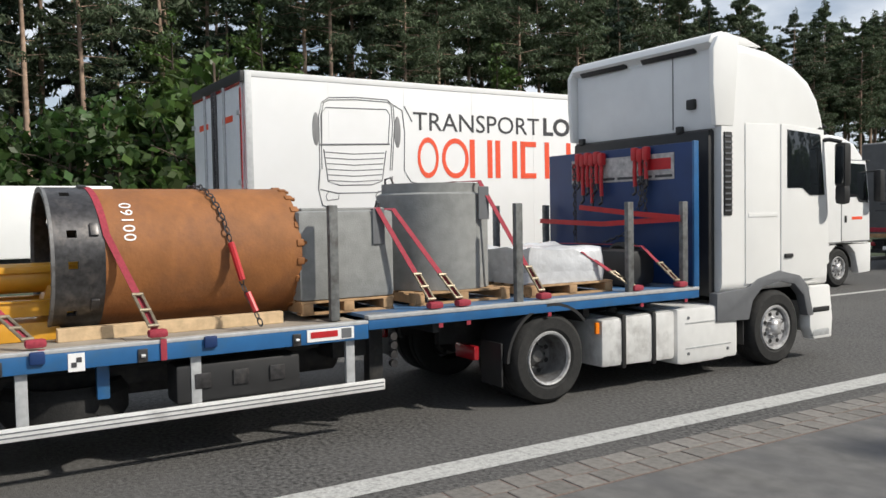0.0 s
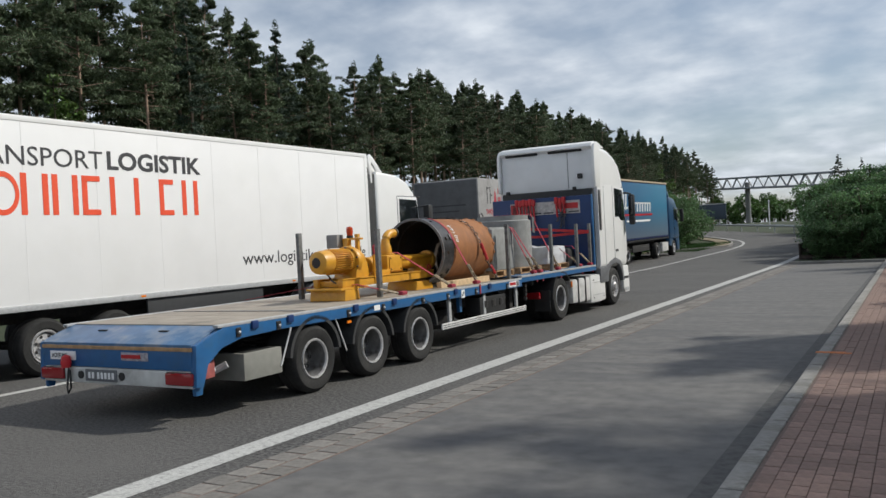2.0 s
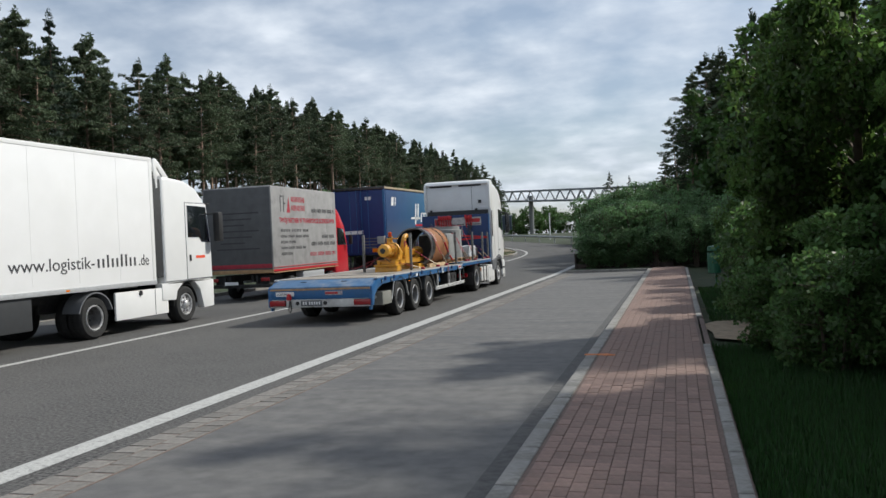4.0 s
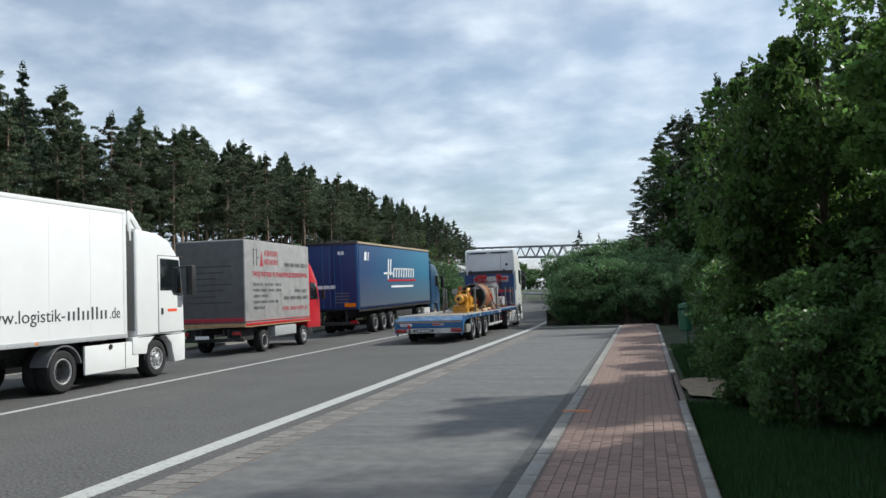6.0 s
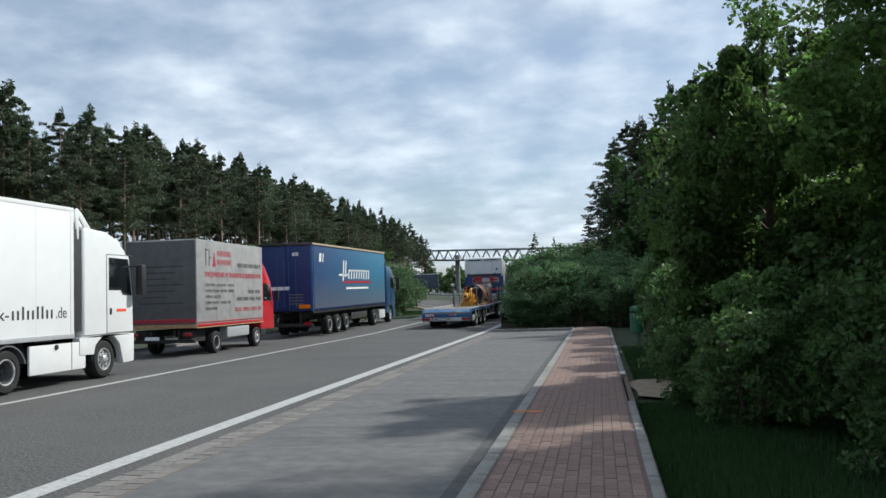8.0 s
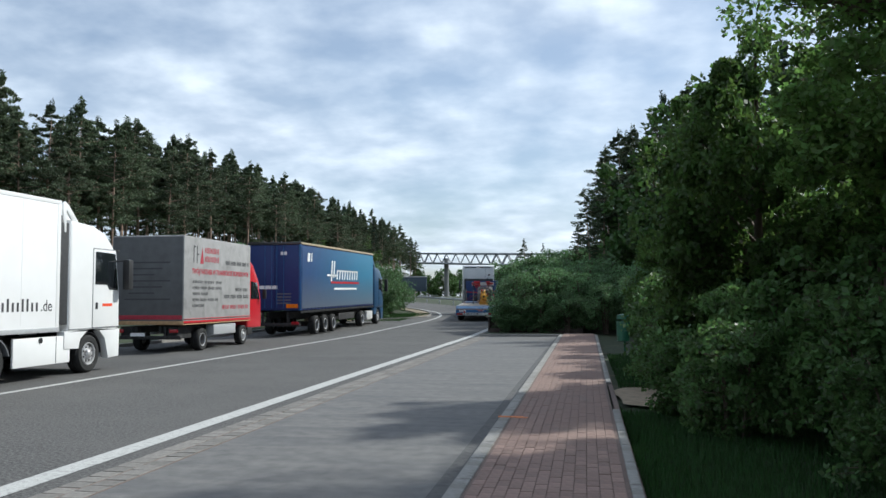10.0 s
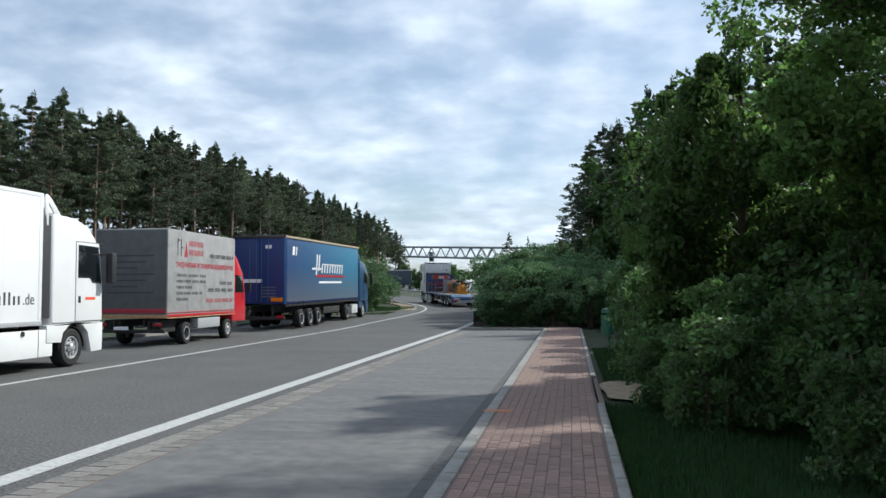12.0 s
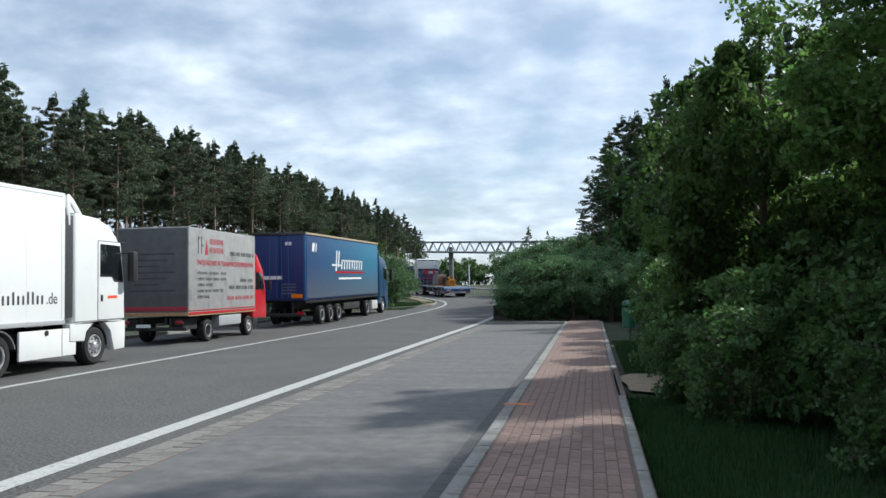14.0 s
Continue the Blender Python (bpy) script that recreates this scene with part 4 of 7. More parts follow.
    part("pump_tube", lathe([(0.115, 1.9), (0.115, 2.9), (0.16, 2.9), (0.16, 2.97), (0, 2.97)], "y", (0, 0, 0.46), 28), YELLOW, t, "yellow stator tube")
    part("tube_rib", box(0.03, 0.98, 0.05, (0.12, 2.4, 0.53), 0.005), YELLOW, t)
    part("tube_cradle", prism([(2.5, 0.28), (2.54, 0.4), (2.68, 0.4), (2.72, 0.28)], 0.26, (0, 0, 0), 0.006), YELLOW, t)
    pts = [(0, 1.7, 0.58), (0, 1.7, 0.66)] + [(0, 1.7 + 0.19 * (1 - math.cos(a)), 0.76 + 0.17 * math.sin(a)) for a in np.linspace(0, math.pi / 2, 9)] + [(0, 1.96, 0.93)]
    el = part("elbow_pipe", tube(pts, 0.068, 20), YELLOW, t)
    part("elbow_cone", lathe([(0.1, 0), (0.1, 0.05), (0.07, 0.16)], "z", (0, 1.7, 0.62), 24), YELLOW, el)
    part("pipe_flange", cyl(0.14, 0.03, "z", (0, 1.7, 0.6), 24, 0.004), YELLOW, el)
    part("flange", cyl(0.082, 0.035, "y", (0, 1.97, 0.93), 20, 0.004), DARK_STEEL, el, "dark hose coupling")
    part("beacon_post", box(0.09, 0.1, 0.52, (-0.16, 0.92, 0.62), 0.01), YELLOW, t)
    part("cable_post", box(0.06, 0.06, 0.68, (-0.2, 1.24, 0.6), 0.008), YELLOW, t)
    part("beacon_arm", box(0.5, 0.08, 0.03, (-0.16, 0.95, 0.865), 0.008), YELLOW, t)
    part("cable_arm", box(0.04, 0.34, 0.03, (-0.16, 1.1, 0.87), 0.006), ALU, t)
    part("control_box", box(0.2, 0.16, 0.2, (-0.34, 0.86, 0.84), 0.015), mat("grey box", (0.25, 0.25, 0.25), 0.5), t, "small grey control box")
    lamp = part("beacon", lathe([(0, 0.03), (0.042, 0.03), (0.05, 0.1), (0.048, 0.15), (0.03, 0.17), (0, 0.175)], "z", (-0.14, 0.97, 0.88), 16), mat("orange red lens", (0.5, 0.06, 0.015), 0.25, var=0.05), t, "orange red beacon lamp")
    part("beacon_socket", cyl(0.05, 0.04, "z", (-0.14, 0.97, 0.9), 14), BLACK, lamp)
    part("motor_cable", tube([(-0.1, 0.3, 0.4), (0.05, 0.24, 0.28), (0.16, 0.3, 0.2), (0.2, 0.45, 0.19)], 0.012, 6), BLACK, t)
    part("eye_bolt", lathe([(0.05, -0.012), (0.062, 0), (0.05, 0.012), (0.038, 0)], "x", (0.22, 2.62, 0.34), 16, closed=True), CHAIN_RED, t)
    loaded(t, 0.44, -0.08, 1.002)


def pallet(name, w, l, at):
    t = thing(name, "worn wooden pallet under a load on the trailer", "pallet", group="pallets on the trailer")
    for y in np.linspace(-l / 2 + 0.06, l / 2 - 0.06, 3):
        part("block", box(w, 0.1, 0.08, (0, y, 0.06), 0.005), PALLET_WOOD, t)
    for x in np.linspace(-w / 2 + 0.06, w / 2 - 0.06, 6):
        part("board", box(0.11, l, 0.02, (x, 0, 0.111), 0.003), PALLET_WOOD, t)
    for x in (-w / 2 + 0.06, w / 2 - 0.06):
        part("skid", box(0.1, l, 0.02, (x, 0, 0.01), 0.003), PALLET_WOOD, t)
    loaded(t, *at)


def build_concrete():
    t = thing("concrete_shaft_box", "grey precast concrete shaft box with lifting hook", "concrete block")
    part("body", box(0.95, 0.92, 0.78, (0, 0, 0.39), 0.05), CEMENT, t)
    part("rim", box(0.8, 0.8, 0.03, (0, 0, 0.79), 0.01), CEMENT, t)
    part("hook", tube([(0.4, 0.35, 0.76), (0.4, 0.35, 0.84), (0.36, 0.35, 0.86), (0.33, 0.35, 0.8)], 0.012, 6), DARK_STEEL, t)
    loaded(t, 0.47, 4.83, 1.165)
    t = thing("concrete_ring", "large grey precast concrete manhole ring with stepped rim", "concrete ring")
    b = bmesh.new()
    R = 0.57
    part("wall", lathe([(R, 0), (R, 0.92), (R - 0.05, 0.94), (R - 0.05, 1.03), (R - 0.13, 1.03), (R - 0.13, 0.0)], "z", (0, 0, 0), 12, closed=True), CEMENT, t)
    b.free()
    part("hook", tube([(-0.42, -0.25, 1.01), (-0.42, -0.25, 1.09), (-0.38, -0.21, 1.11), (-0.36, -0.19, 1.04)], 0.012, 6), DARK_STEEL, t)
    loaded(t, 0.36, 6.05, 1.17, 15)
    pallet("pallet", 0.95, 0.9, (0.47, 4.83, 1.045))
    pallet("pallet", 1.15, 1.1, (0.36, 6.05, 1.045))
    pallet("pallet", 1.0, 1.1, (0.55, 7.32, 1.045))
    film = box(0.9, 0.95, 0.36, (0, 0, 0.18), 0.0)
    bmesh.ops.subdivide_edges(film, edges=film.edges[:], cuts=6, use_grid_fill=True)
    for v in film.verts:
        n = noise.noise(v.co * 4.0)
        v.co += Vector((n * 0.05, noise.noise(v.co * 5 + Vector((3, 1, 2))) * 0.05, n * 0.05 if v.co.z > 0.05 else 0))
    bag = thing("wrapped_sack", "white film-wrapped sack load on a pallet", "sack")
    part("film_body", film, FILM, bag, smooth=60)
    hem = lathe([(0.66, 0.0), (0.7, 0.02), (0.66, 0.07), (0.63, 0.12)], "z", (0, 0, 0), 28)
    for v in hem.verts:
        k = 1 + 0.06 * noise.noise(v.co * 6.0)
        v.co = Vector((max(-0.47, min(0.47, v.co.x * k)), max(-0.5, min(0.5, v.co.y * k)), v.co.z))
    part("film_hem", hem, FILM, bag, "loose crumpled film round the foot", smooth=60)
    loaded(bag, 0.55, 7.27, 1.17)
    roll = thing("black_hose_roll", "black rubber mat and hose bundle lashed at the headboard", "hose")
    part("mat", box(1.6, 0.45, 0.42, (0, 0, 0.21), 0.1), BLACK, roll)
    for k in range(4):
        part("coil", lathe([(0.2, -0.03), (0.24, 0), (0.2, 0.03), (0.16, 0)], "y", (0.5, -0.05 + k * 0.05, 0.26), 20, closed=True), RUBBER, roll)
    loaded(roll, 0.1, 8.45, 1.045)


def strap(pts, name="ratchet_strap"):
    """A web strap over a load, with its ratchet near the deck edge."""
    t = thing(name, "dark red lashing strap with steel ratchet, tight over the load", "strap", group="lashing straps")
    part("web", tube(pts, 0, flat=(0.05, 0.006)), STRAP_RED, t)
    a, b = Vector(pts[-1]), Vector(pts[-2])
    d = (b - a).normalized()
    mid = a + d * 0.22
    bm = None
    for s in (-1, 1):
        bm = tube([mid - d * 0.14 + Vector((0.02, s * 0.03, 0)), mid + d * 0.14 + Vector((0.02, s * 0.03, 0))], 0.012, 6, bm)
    for q in (-0.13, 0.0, 0.13):
        cyl(0.015, 0.08, "y", mid + d * q + Vector((0.02, 0, 0)), 8, bm=bm)
    part("ratchet", bm, RATCHET, t)
    part("web_roll", box(0.1, 0.14, 0.06, a + Vector((-0.01, 0, 0.02)), 0.025), STRAP_RED, t)
    part("strap_end", box(0.008, 0.045, 0.16, a + Vector((0.04, 0.03, -0.1)), 0.002), STRAP_RED, t)
    loaded(t, 0, 0, 0)


def build_lashings():
    def over(y_top, y_foot, xr, z, xl=None):
        xl = -xr if xl is None else xl
        return [(-1.2, y_foot, 1.06), (xl, y_top, z), (xr * 0.5, y_top, z + 0.01), (xr, y_top, z), (1.22, y_foot, 1.06)]
    arc = [(0.45 - 0.565 * math.cos(a), 2.66 + 0.06 * a, 1.6 + 0.565 * math.sin(a)) for a in np.linspace(0.2, math.pi - 0.35, 22)]
    strap([(-1.2, 2.8, 1.03)] + arc + [(1.24, 3.12, 1.03)])
    strap([(-1.2, 1.9, 1.03), (0.3, 1.75, 1.62), (0.56, 1.77, 1.62), (1.22, 2.3, 1.03)])
    strap([(-1.2, 0.2, 1.03), (0.1, 0.3, 1.21), (0.76, 0.36, 1.215), (1.22, 0.85, 1.03)])
    strap(over(5.12, 5.55, 0.96, 1.96, -0.02))
    strap(over(5.3, 5.85, 0.92, 1.95, -0.02))
    strap(over(6.28, 6.8, 0.88, 2.215, -0.2))
    strap(over(7.5, 8.05, 0.98, 1.48, 0.1))
    strap(over(8.45, 8.72, 0.9, 1.5))
    band = thing("red_tension_band", "red band stretched between the stakes before the headboard", "strap")
    part("web", tube([(-1.22, 8.7, 1.78), (0, 8.68, 1.74), (1.22, 8.7, 1.8)], 0, flat=(0.06, 0.006), across=(0, 0, 1)), CHAIN_RED, band)
    part("web_upper", tube([(-0.4, 8.68, 1.95), (0.6, 8.66, 1.86), (1.22, 8.7, 1.81)], 0, flat=(0.06, 0.006), across=(0, 0, 1)), CHAIN_RED, band)
    loaded(band, 0, 0, 0)
    for y in (5.25, 6.6):
        pad = tagged(mesh_ob("edge_guard", box(0.012, 0.12, 0.32, (0, 0, 0), 0.004), GREY_TRIM), "grey edge protector under a strap", "edge guard", "edge guards")
        loaded(pad, 0.955 if y < 6 else 0.92, y - (0.12 if y < 6 else 0.3), 1.8 if y < 6 else 2.0)


def chain(pts, r=0.022, name="chain"):
    """A chain of single links along points."""
    t = thing(name, "steel lashing chain with red binder", "chain", group="chains")
    pts = [Vector(p) for p in pts]
    bm, k = None, 0
    for a, b in zip(pts, pts[1:]):
        n = max(1, int((b - a).length / (r * 2.6)))
        for i in range(n):
            c, d = a.lerp(b, (i + 0.5) / n), (b - a).normalized()
            link = lathe([(r, -r * 0.3), (r * 1.3, 0), (r, r * 0.3), (r * 0.7, 0)], "x", (0, 0, 0), 8, closed=True)
            q = d.to_track_quat("Z", "X").to_matrix().to_4x4()
            link.transform(Matrix.Translation(c) @ q @ pose(0, 0, 0, 0, 0, 90 * (k % 2)) @ Matrix.Diagonal((1, 1, 1.45, 1)))
            bm = join(bm, link)
            k += 1
    part("chain_run", bm, DARK_STEEL, t)
    return t


def build_chains():
    arc = [(0.43 + 0.575 * math.cos(a), 3.78 - 0.09 * a, 1.6 + 0.575 * math.sin(a)) for a in np.linspace(2.6, 0.3, 22)]
    t = chain(arc + [(1.1, 3.82, 1.36), (1.24, 3.92, 1.04)])
    part("binder", tube([(1.02, 3.76, 1.7), (1.06, 3.79, 1.55), (1.1, 3.82, 1.4)], 0.028, 8), CHAIN_RED, t, "red chain binder")
    part("binder_hook", tube([(1.14, 3.85, 1.3), (1.21, 3.89, 1.15)], 0.024, 8), CHAIN_RED, t)
    loaded(t, 0, 0, 0)
    t = chain([(-0.62, 8.8, 2.45), (-0.62, 8.8, 1.5), (-0.2, 8.78, 1.46), (0.3, 8.78, 1.62), (0.55, 8.8, 2.0), (0.62, 8.8, 2.45)])
    loaded(t, 0, 0, 0)
    for x, z, l in ((-0.66, 2.5, 0.9), (0.5, 2.5, 0.55), (0.58, 2.5, 0.75), (-0.3, 2.5, 0.5)):
        c = chain([(x, 8.82, z), (x + 0.03, 8.8, z - l)])
        tagged(c, "dark steel chain hung on the headboard")
        loaded(c, 0, 0, 0)
    for k in range(9):
        t = thing("chain_binder", "red chain binder hung on the headboard", "chain binder", group="binders on the headboard")
        l = (0.34, 0.5, 0.42, 0.6, 0.38, 0.52, 0.44, 0.3, 0.36)[k]
        part("block", box(0.085, 0.08, 0.16, (0, 0, -0.06), 0.025), CHAIN_RED, t)
        part("handle", tube([(0, 0, -0.1), (0.01, -0.02, -l * 0.6), (0.03, -0.03, -l)], 0.024, 8), CHAIN_RED, t)
        part("hook", tube([(0.03, -0.03, -l), (0.05, -0.04, -l - 0.07), (0.0, -0.04, -l - 0.1)], 0.016, 6), DARK_STEEL, t)
        loaded(t, -0.58 + 0.085 * k if k < 6 else 0.42 + 0.09 * (k - 6), 8.83, 2.62 - 0.02 * (k % 2))


build_casing()
build_pump()
build_concrete()
build_lashings()
build_chains()


# ---- parked trucks ----
def parked_tractor(t, y0, paint, hw=1.22, top=3.55, fair=None, x0=0.0):
    """A parked cab-over tractor; y0 is its cab's rear."""
    prof = [(0.14, 1.0), (0.14, top - 0.1), (0.22, top), (1.1, top - 0.06), (1.6, top - 0.22), (1.92, top - 0.5), (2.06, top - 0.78), (2.2, 1.9), (2.25, 1.05), (2.1, 1.0)]
    cab = prism([(y + y0, z) for y, z in prof], 2 * hw, (x0, 0, 0))
    bmesh.ops.bevel(cab, geom=[e for e in cab.edges if abs(e.verts[0].co.x - e.verts[1].co.x) < 1e-4], offset=0.08, segments=3, profile=0.5, affect="EDGES")
    part("cab", cab, paint, t)
    for s in (-1, 1):
        x = x0 + s * hw
        part("lower_cab", prism([(y0, 1.02), (y0, 0.62), (y0 + 0.55, 0.6), (y0 + 0.62, 0.82), (y0 + 0.85, 0.98), (y0 + 1.12, 1.02), (y0 + 1.4, 0.98), (y0 + 1.62, 0.8), (y0 + 1.7, 0.55), (y0 + 1.78, 0.3), (y0 + 2.25, 0.32), (y0 + 2.27, 1.02)], 0.2, (x - s * 0.1, 0, 0), 0.02), paint, t)
        door = part("door", prism([(y0 + 1.08, 1.08), (y0 + 1.08, top - 0.62), (y0 + 2.02, top - 0.62), (y0 + 2.18, 1.95), (y0 + 2.2, 1.08)], 0.012, (x + s * 0.004, 0, 0), 0.004), paint, t)
        part("door_seal", prism([(y0 + 1.06, 1.06), (y0 + 1.06, top - 0.6), (y0 + 2.035, top - 0.6), (y0 + 2.2, 1.95), (y0 + 2.22, 1.06)], 0.006, (x + s * 0.001, 0, 0)), GREY_TRIM, door, "dark seam round the door")
        part("door_window", prism([(y0 + 1.15, 2.12), (y0 + 1.15, top - 0.68), (y0 + 2.0, top - 0.7), (y0 + 2.14, 1.98), (y0 + 1.75, 2.0), (y0 + 1.65, 2.12)], 0.012, (x + s * 0.014, 0, 0), 0.004), GLASS, door)
        part("door_handle", box(0.02, 0.08, 0.16, (x + s * 0.016, y0 + 1.22, 1.6), 0.01), BLACK, door)
        mir = part("mirror", box(0.2, 0.22, 0.78, (x + s * 0.22, y0 + 2.25, 2.38), 0.06), BLACK, t)
        part("mirror_arm", tube([(x, y0 + 2.05, 2.72), (x + s * 0.2, y0 + 2.2, 2.74)], 0.025, 6), BLACK, mir)
        part("air_collar", prism([(y0 - 0.02, top - 0.3), (y0 - 0.1, top + 0.36), (y0 - 0.02, top + 0.42), (y0 + 0.12, top + 0.34), (y0 + 0.5, top - 0.02), (y0 + 0.3, top - 0.06), (y0 + 0.04, top + 0.22), (y0 + 0.04, top - 0.3)], 0.05, (x - s * 0.06, 0, 0), 0.015), paint, t)
        # Black panel put in as the dark gap between cab and trailer.
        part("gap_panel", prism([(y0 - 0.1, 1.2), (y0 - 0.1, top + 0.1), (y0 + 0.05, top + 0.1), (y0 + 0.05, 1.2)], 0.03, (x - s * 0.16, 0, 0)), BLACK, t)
        part("visor_end", box(0.08, 0.14, 0.06, (x, y0 + 2.1, top - 0.62), 0.02), BLACK, t)
    part("windscreen", prism([(y0 + 2.12, top - 0.78), (y0 + 2.23, 1.9), (y0 + 2.25, 1.9), (y0 + 2.14, top - 0.77)], 2 * hw - 0.2, (x0, 0, 0)), GLASS, t)
    part("front_grille", box(2 * hw - 0.3, 0.06, 1.2, (x0, y0 + 2.25, 1.1), 0.02), BLACK, t)
    part("roof_fairing", prism([(y0 + 0.05, top - 0.05), (y0 - 0.02, top + 0.36), (y0 + 0.06, top + 0.4), (y0 + 0.5, top + 0.08), (y0 + 0.8, top - 0.06)], 2 * hw - 0.35, (x0, 0, 0), 0.02), paint, t)
    for s in (-1, 1):
        part("frame_beam", box(0.08, 5.4, 0.25, (x0 + s * 0.4, y0 - 0.4, 0.72)), CHASSIS, t)
    part("engine_mass", box(1.4, 1.8, 0.5, (x0, y0 + 1.1, 0.62), 0.05), CHASSIS, t)
    return t


def van_trailer_wheels(t, ys, x, deep=True):
    for y in ys:
        part("axle", cyl(0.07, 2.0, "x", (0, y, 0.45), 10), CHASSIS, t)
        for s in (-1, 1):
            wheel(t, s * x, y, 0.45, 0.36, s, deep)


def build_white_truck():
    """White refrigerated semi-trailer and its white tractor, parked."""
    hw = 1.27
    X, Y = -11.75 - hw, 0.0
    t = thing("refrigerated_trailer", "white box semi-trailer with grey and orange lettering, parked", "trailer", pose(X, Y, 0))
    y0, y1, z0, z1 = 4.0, 16.98, 1.1, 4.0
    part("box_body", box(2 * hw, y1 - y0, z1 - z0, (0, (y0 + y1) / 2, (z0 + z1) / 2), 0.012), TRAILER_WHITE, t, "smooth white insulated body")
    for s in (-1, 1):
        part("bottom_rail", box(0.05, y1 - y0, 0.1, (s * (hw - 0.01), (y0 + y1) / 2, z0 - 0.02), 0.01), GALV, t)
        part("top_rail", box(0.03, y1 - y0 - 0.02, 0.09, (s * (hw - 0.006), (y0 + y1) / 2, z1 - 0.045), 0.008), WHITE, t)
        part("front_post", box(0.012, 0.12, z1 - z0 - 0.1, (s * hw, y1 - 0.07, (z0 + z1) / 2), 0.004), WHITE, t)
        part("rear_post", box(0.016, 0.1, z1 - z0, (s * (hw + 0.002), y0 + 0.05, (z0 + z1) / 2), 0.004), GALV, t)
        for k in range(1, 10):
            part("panel_seam", box(0.004, 0.012, z1 - z0 - 0.2, (s * (hw + 0.0005), y0 + k * (y1 - y0) / 10, (z0 + z1) / 2)), mat("seam grey", (0.6, 0.6, 0.6), 0.5) if k == 1 and s == -1 else TRAILER_WHITE, t)
    # rear doors
    for s in (-1, 1):
        # Door white is greyed to carry the shade of the rear face.
        d = part("rear_door", box(hw - 0.1, 0.05, z1 - z0 - 0.2, (s * (hw / 2 - 0.02), y0 - 0.03, (z0 + z1) / 2 - 0.06), 0.01), mat("shaded door white", (0.68, 0.7, 0.72), 0.4, var=0.04), t, "white rear door with its shade greyed into the colour")
        for x in (0.08, 0.5):
            part("lock_rod", cyl(0.026, z1 - z0 - 0.2, "z", (s * x, y0 - 0.07, (z0 + z1) / 2 - 0.06), 8), DARK_STEEL if x < 0.2 else GALV, d)
        for z in (1.6, 2.4, 3.4):
            part("hinge", box(0.12, 0.03, 0.07, (s * (hw - 0.08), y0 - 0.07, z), 0.008), GALV, d)
        part("mark_bar", box(0.5, 0.004, 0.09, (s * 0.62, y0 - 0.058, 3.35)), ORANGE_INK, d, "small orange red mark")
    part("corner_strip", box(0.05, 0.01, z1 - z0 - 0.3, (hw - 0.03, y0 - 0.062, (z0 + z1) / 2 - 0.1)), RED_LENS, t, "dark red reflective strip")
    part("rear_header", box(2 * hw, 0.06, 0.16, (0, y0 - 0.035, z1 - 0.09), 0.01), BLACK, t)
    part("header_stripe", box(2 * hw - 0.1, 0.01, 0.04, (0, y0 - 0.06, z1 - 0.19)), RED_LENS, t)
    # lettering on the right side
    side = hw + 0.003
    a = lay(words("TRANSPORT", 0.42, 0.004, width=2.56), SIDE, (side, 6.76, 3.25))
    part("lettering", a, INK, t, "thin dark grey capital letters")
    a = lay(words("LOGISTIK", 0.42, 0.004, bold=0.012, width=2.08), SIDE, (side, 9.41, 3.26))
    part("lettering", a, INK, t, "bold dark capital letters")
    # company name as plain upright shapes in its colour
    step = (11.5 - 6.77) / 9

    def bars(k, *shapes):
        b = None
        for y, z, w, h in shapes:
            b = box(0.005 if h > w else 0.009, w, h, (side, 6.77 + step * k + y, z), 0.0, bm=b)
        part("name_shape", b, ORANGE_INK, t, "orange red upright name block")

    def ring(k, ry, rz):
        b = lathe([(0.24, -0.0025), (0.32, -0.0025), (0.32, 0.0025), (0.24, 0.0025)], "x", (0, 0, 0), 28, closed=True)
        b.transform(Matrix.Translation((side, 6.77 + step * k + 0.26, 2.81)) @ Matrix.Diagonal((1, ry, rz, 1)))
        part("name_shape", b, ORANGE_INK, t, "orange red ring")

    post = lambda y: (y, 2.81, 0.1, 0.64)
    ring(0, 0.62, 1.03), ring(1, 0.82, 1.03)
    bars(2, post(0.07), post(0.43)), bars(3, post(0.07), post(0.43))
    bars(4, post(0.08), (0.22, 3.085, 0.3, 0.09), (0.22, 2.535, 0.3, 0.09))
    bars(5, post(0.09)), bars(6, post(0.06))
    bars(7, post(0.08), (0.2, 3.085, 0.3, 0.09), (0.2, 2.535, 0.3, 0.09)), bars(8, post(0.08), post(0.36))
    # web line: its plain words lettered, the name in it as bars
    a = lay(words("www.logistik-", 0.36, 0.004, width=2.36), SIDE, (side, 12.49, 1.5))
    part("web_lettering", a, INK, t, "small dark lettering")
    for k in range(9):
        h = 0.27 if k in (2, 5, 6) else 0.19
        part("web_bar", box(0.004, 0.06, h, (side, 14.97 + k * 0.153, 1.5 + h / 2)), INK, t, "small dark bar of the name")
    a = lay(words(".de", 0.36, 0.004, width=0.37), SIDE, (side, 16.34, 1.5))
    part("web_lettering", a, INK, t)
    # line drawing of a truck front
    def stroke(pts, r=0.011):
        part("drawn_line", tube([(side, y, z) for y, z in pts], r, 4), LINE_INK, t, "thin grey drawn line")
    for r in (0.0, 0.035):
        stroke([(5.13 + r, 2.6), (5.13 + r, 3.4), (5.18 + r, 3.6), (5.3, 3.68 - r), (5.75, 3.71 - r), (6.3, 3.7 - r), (6.4 - r, 3.62), (6.42 - r, 3.3), (6.36 - r, 2.6)], 0.008)
    stroke([(5.17, 2.98), (5.18, 3.45), (5.25, 3.53), (6.28, 3.55), (6.34, 3.46), (6.3, 3.02)], 0.008)
    stroke([(5.14, 2.97), (6.32, 3.01)], 0.014)
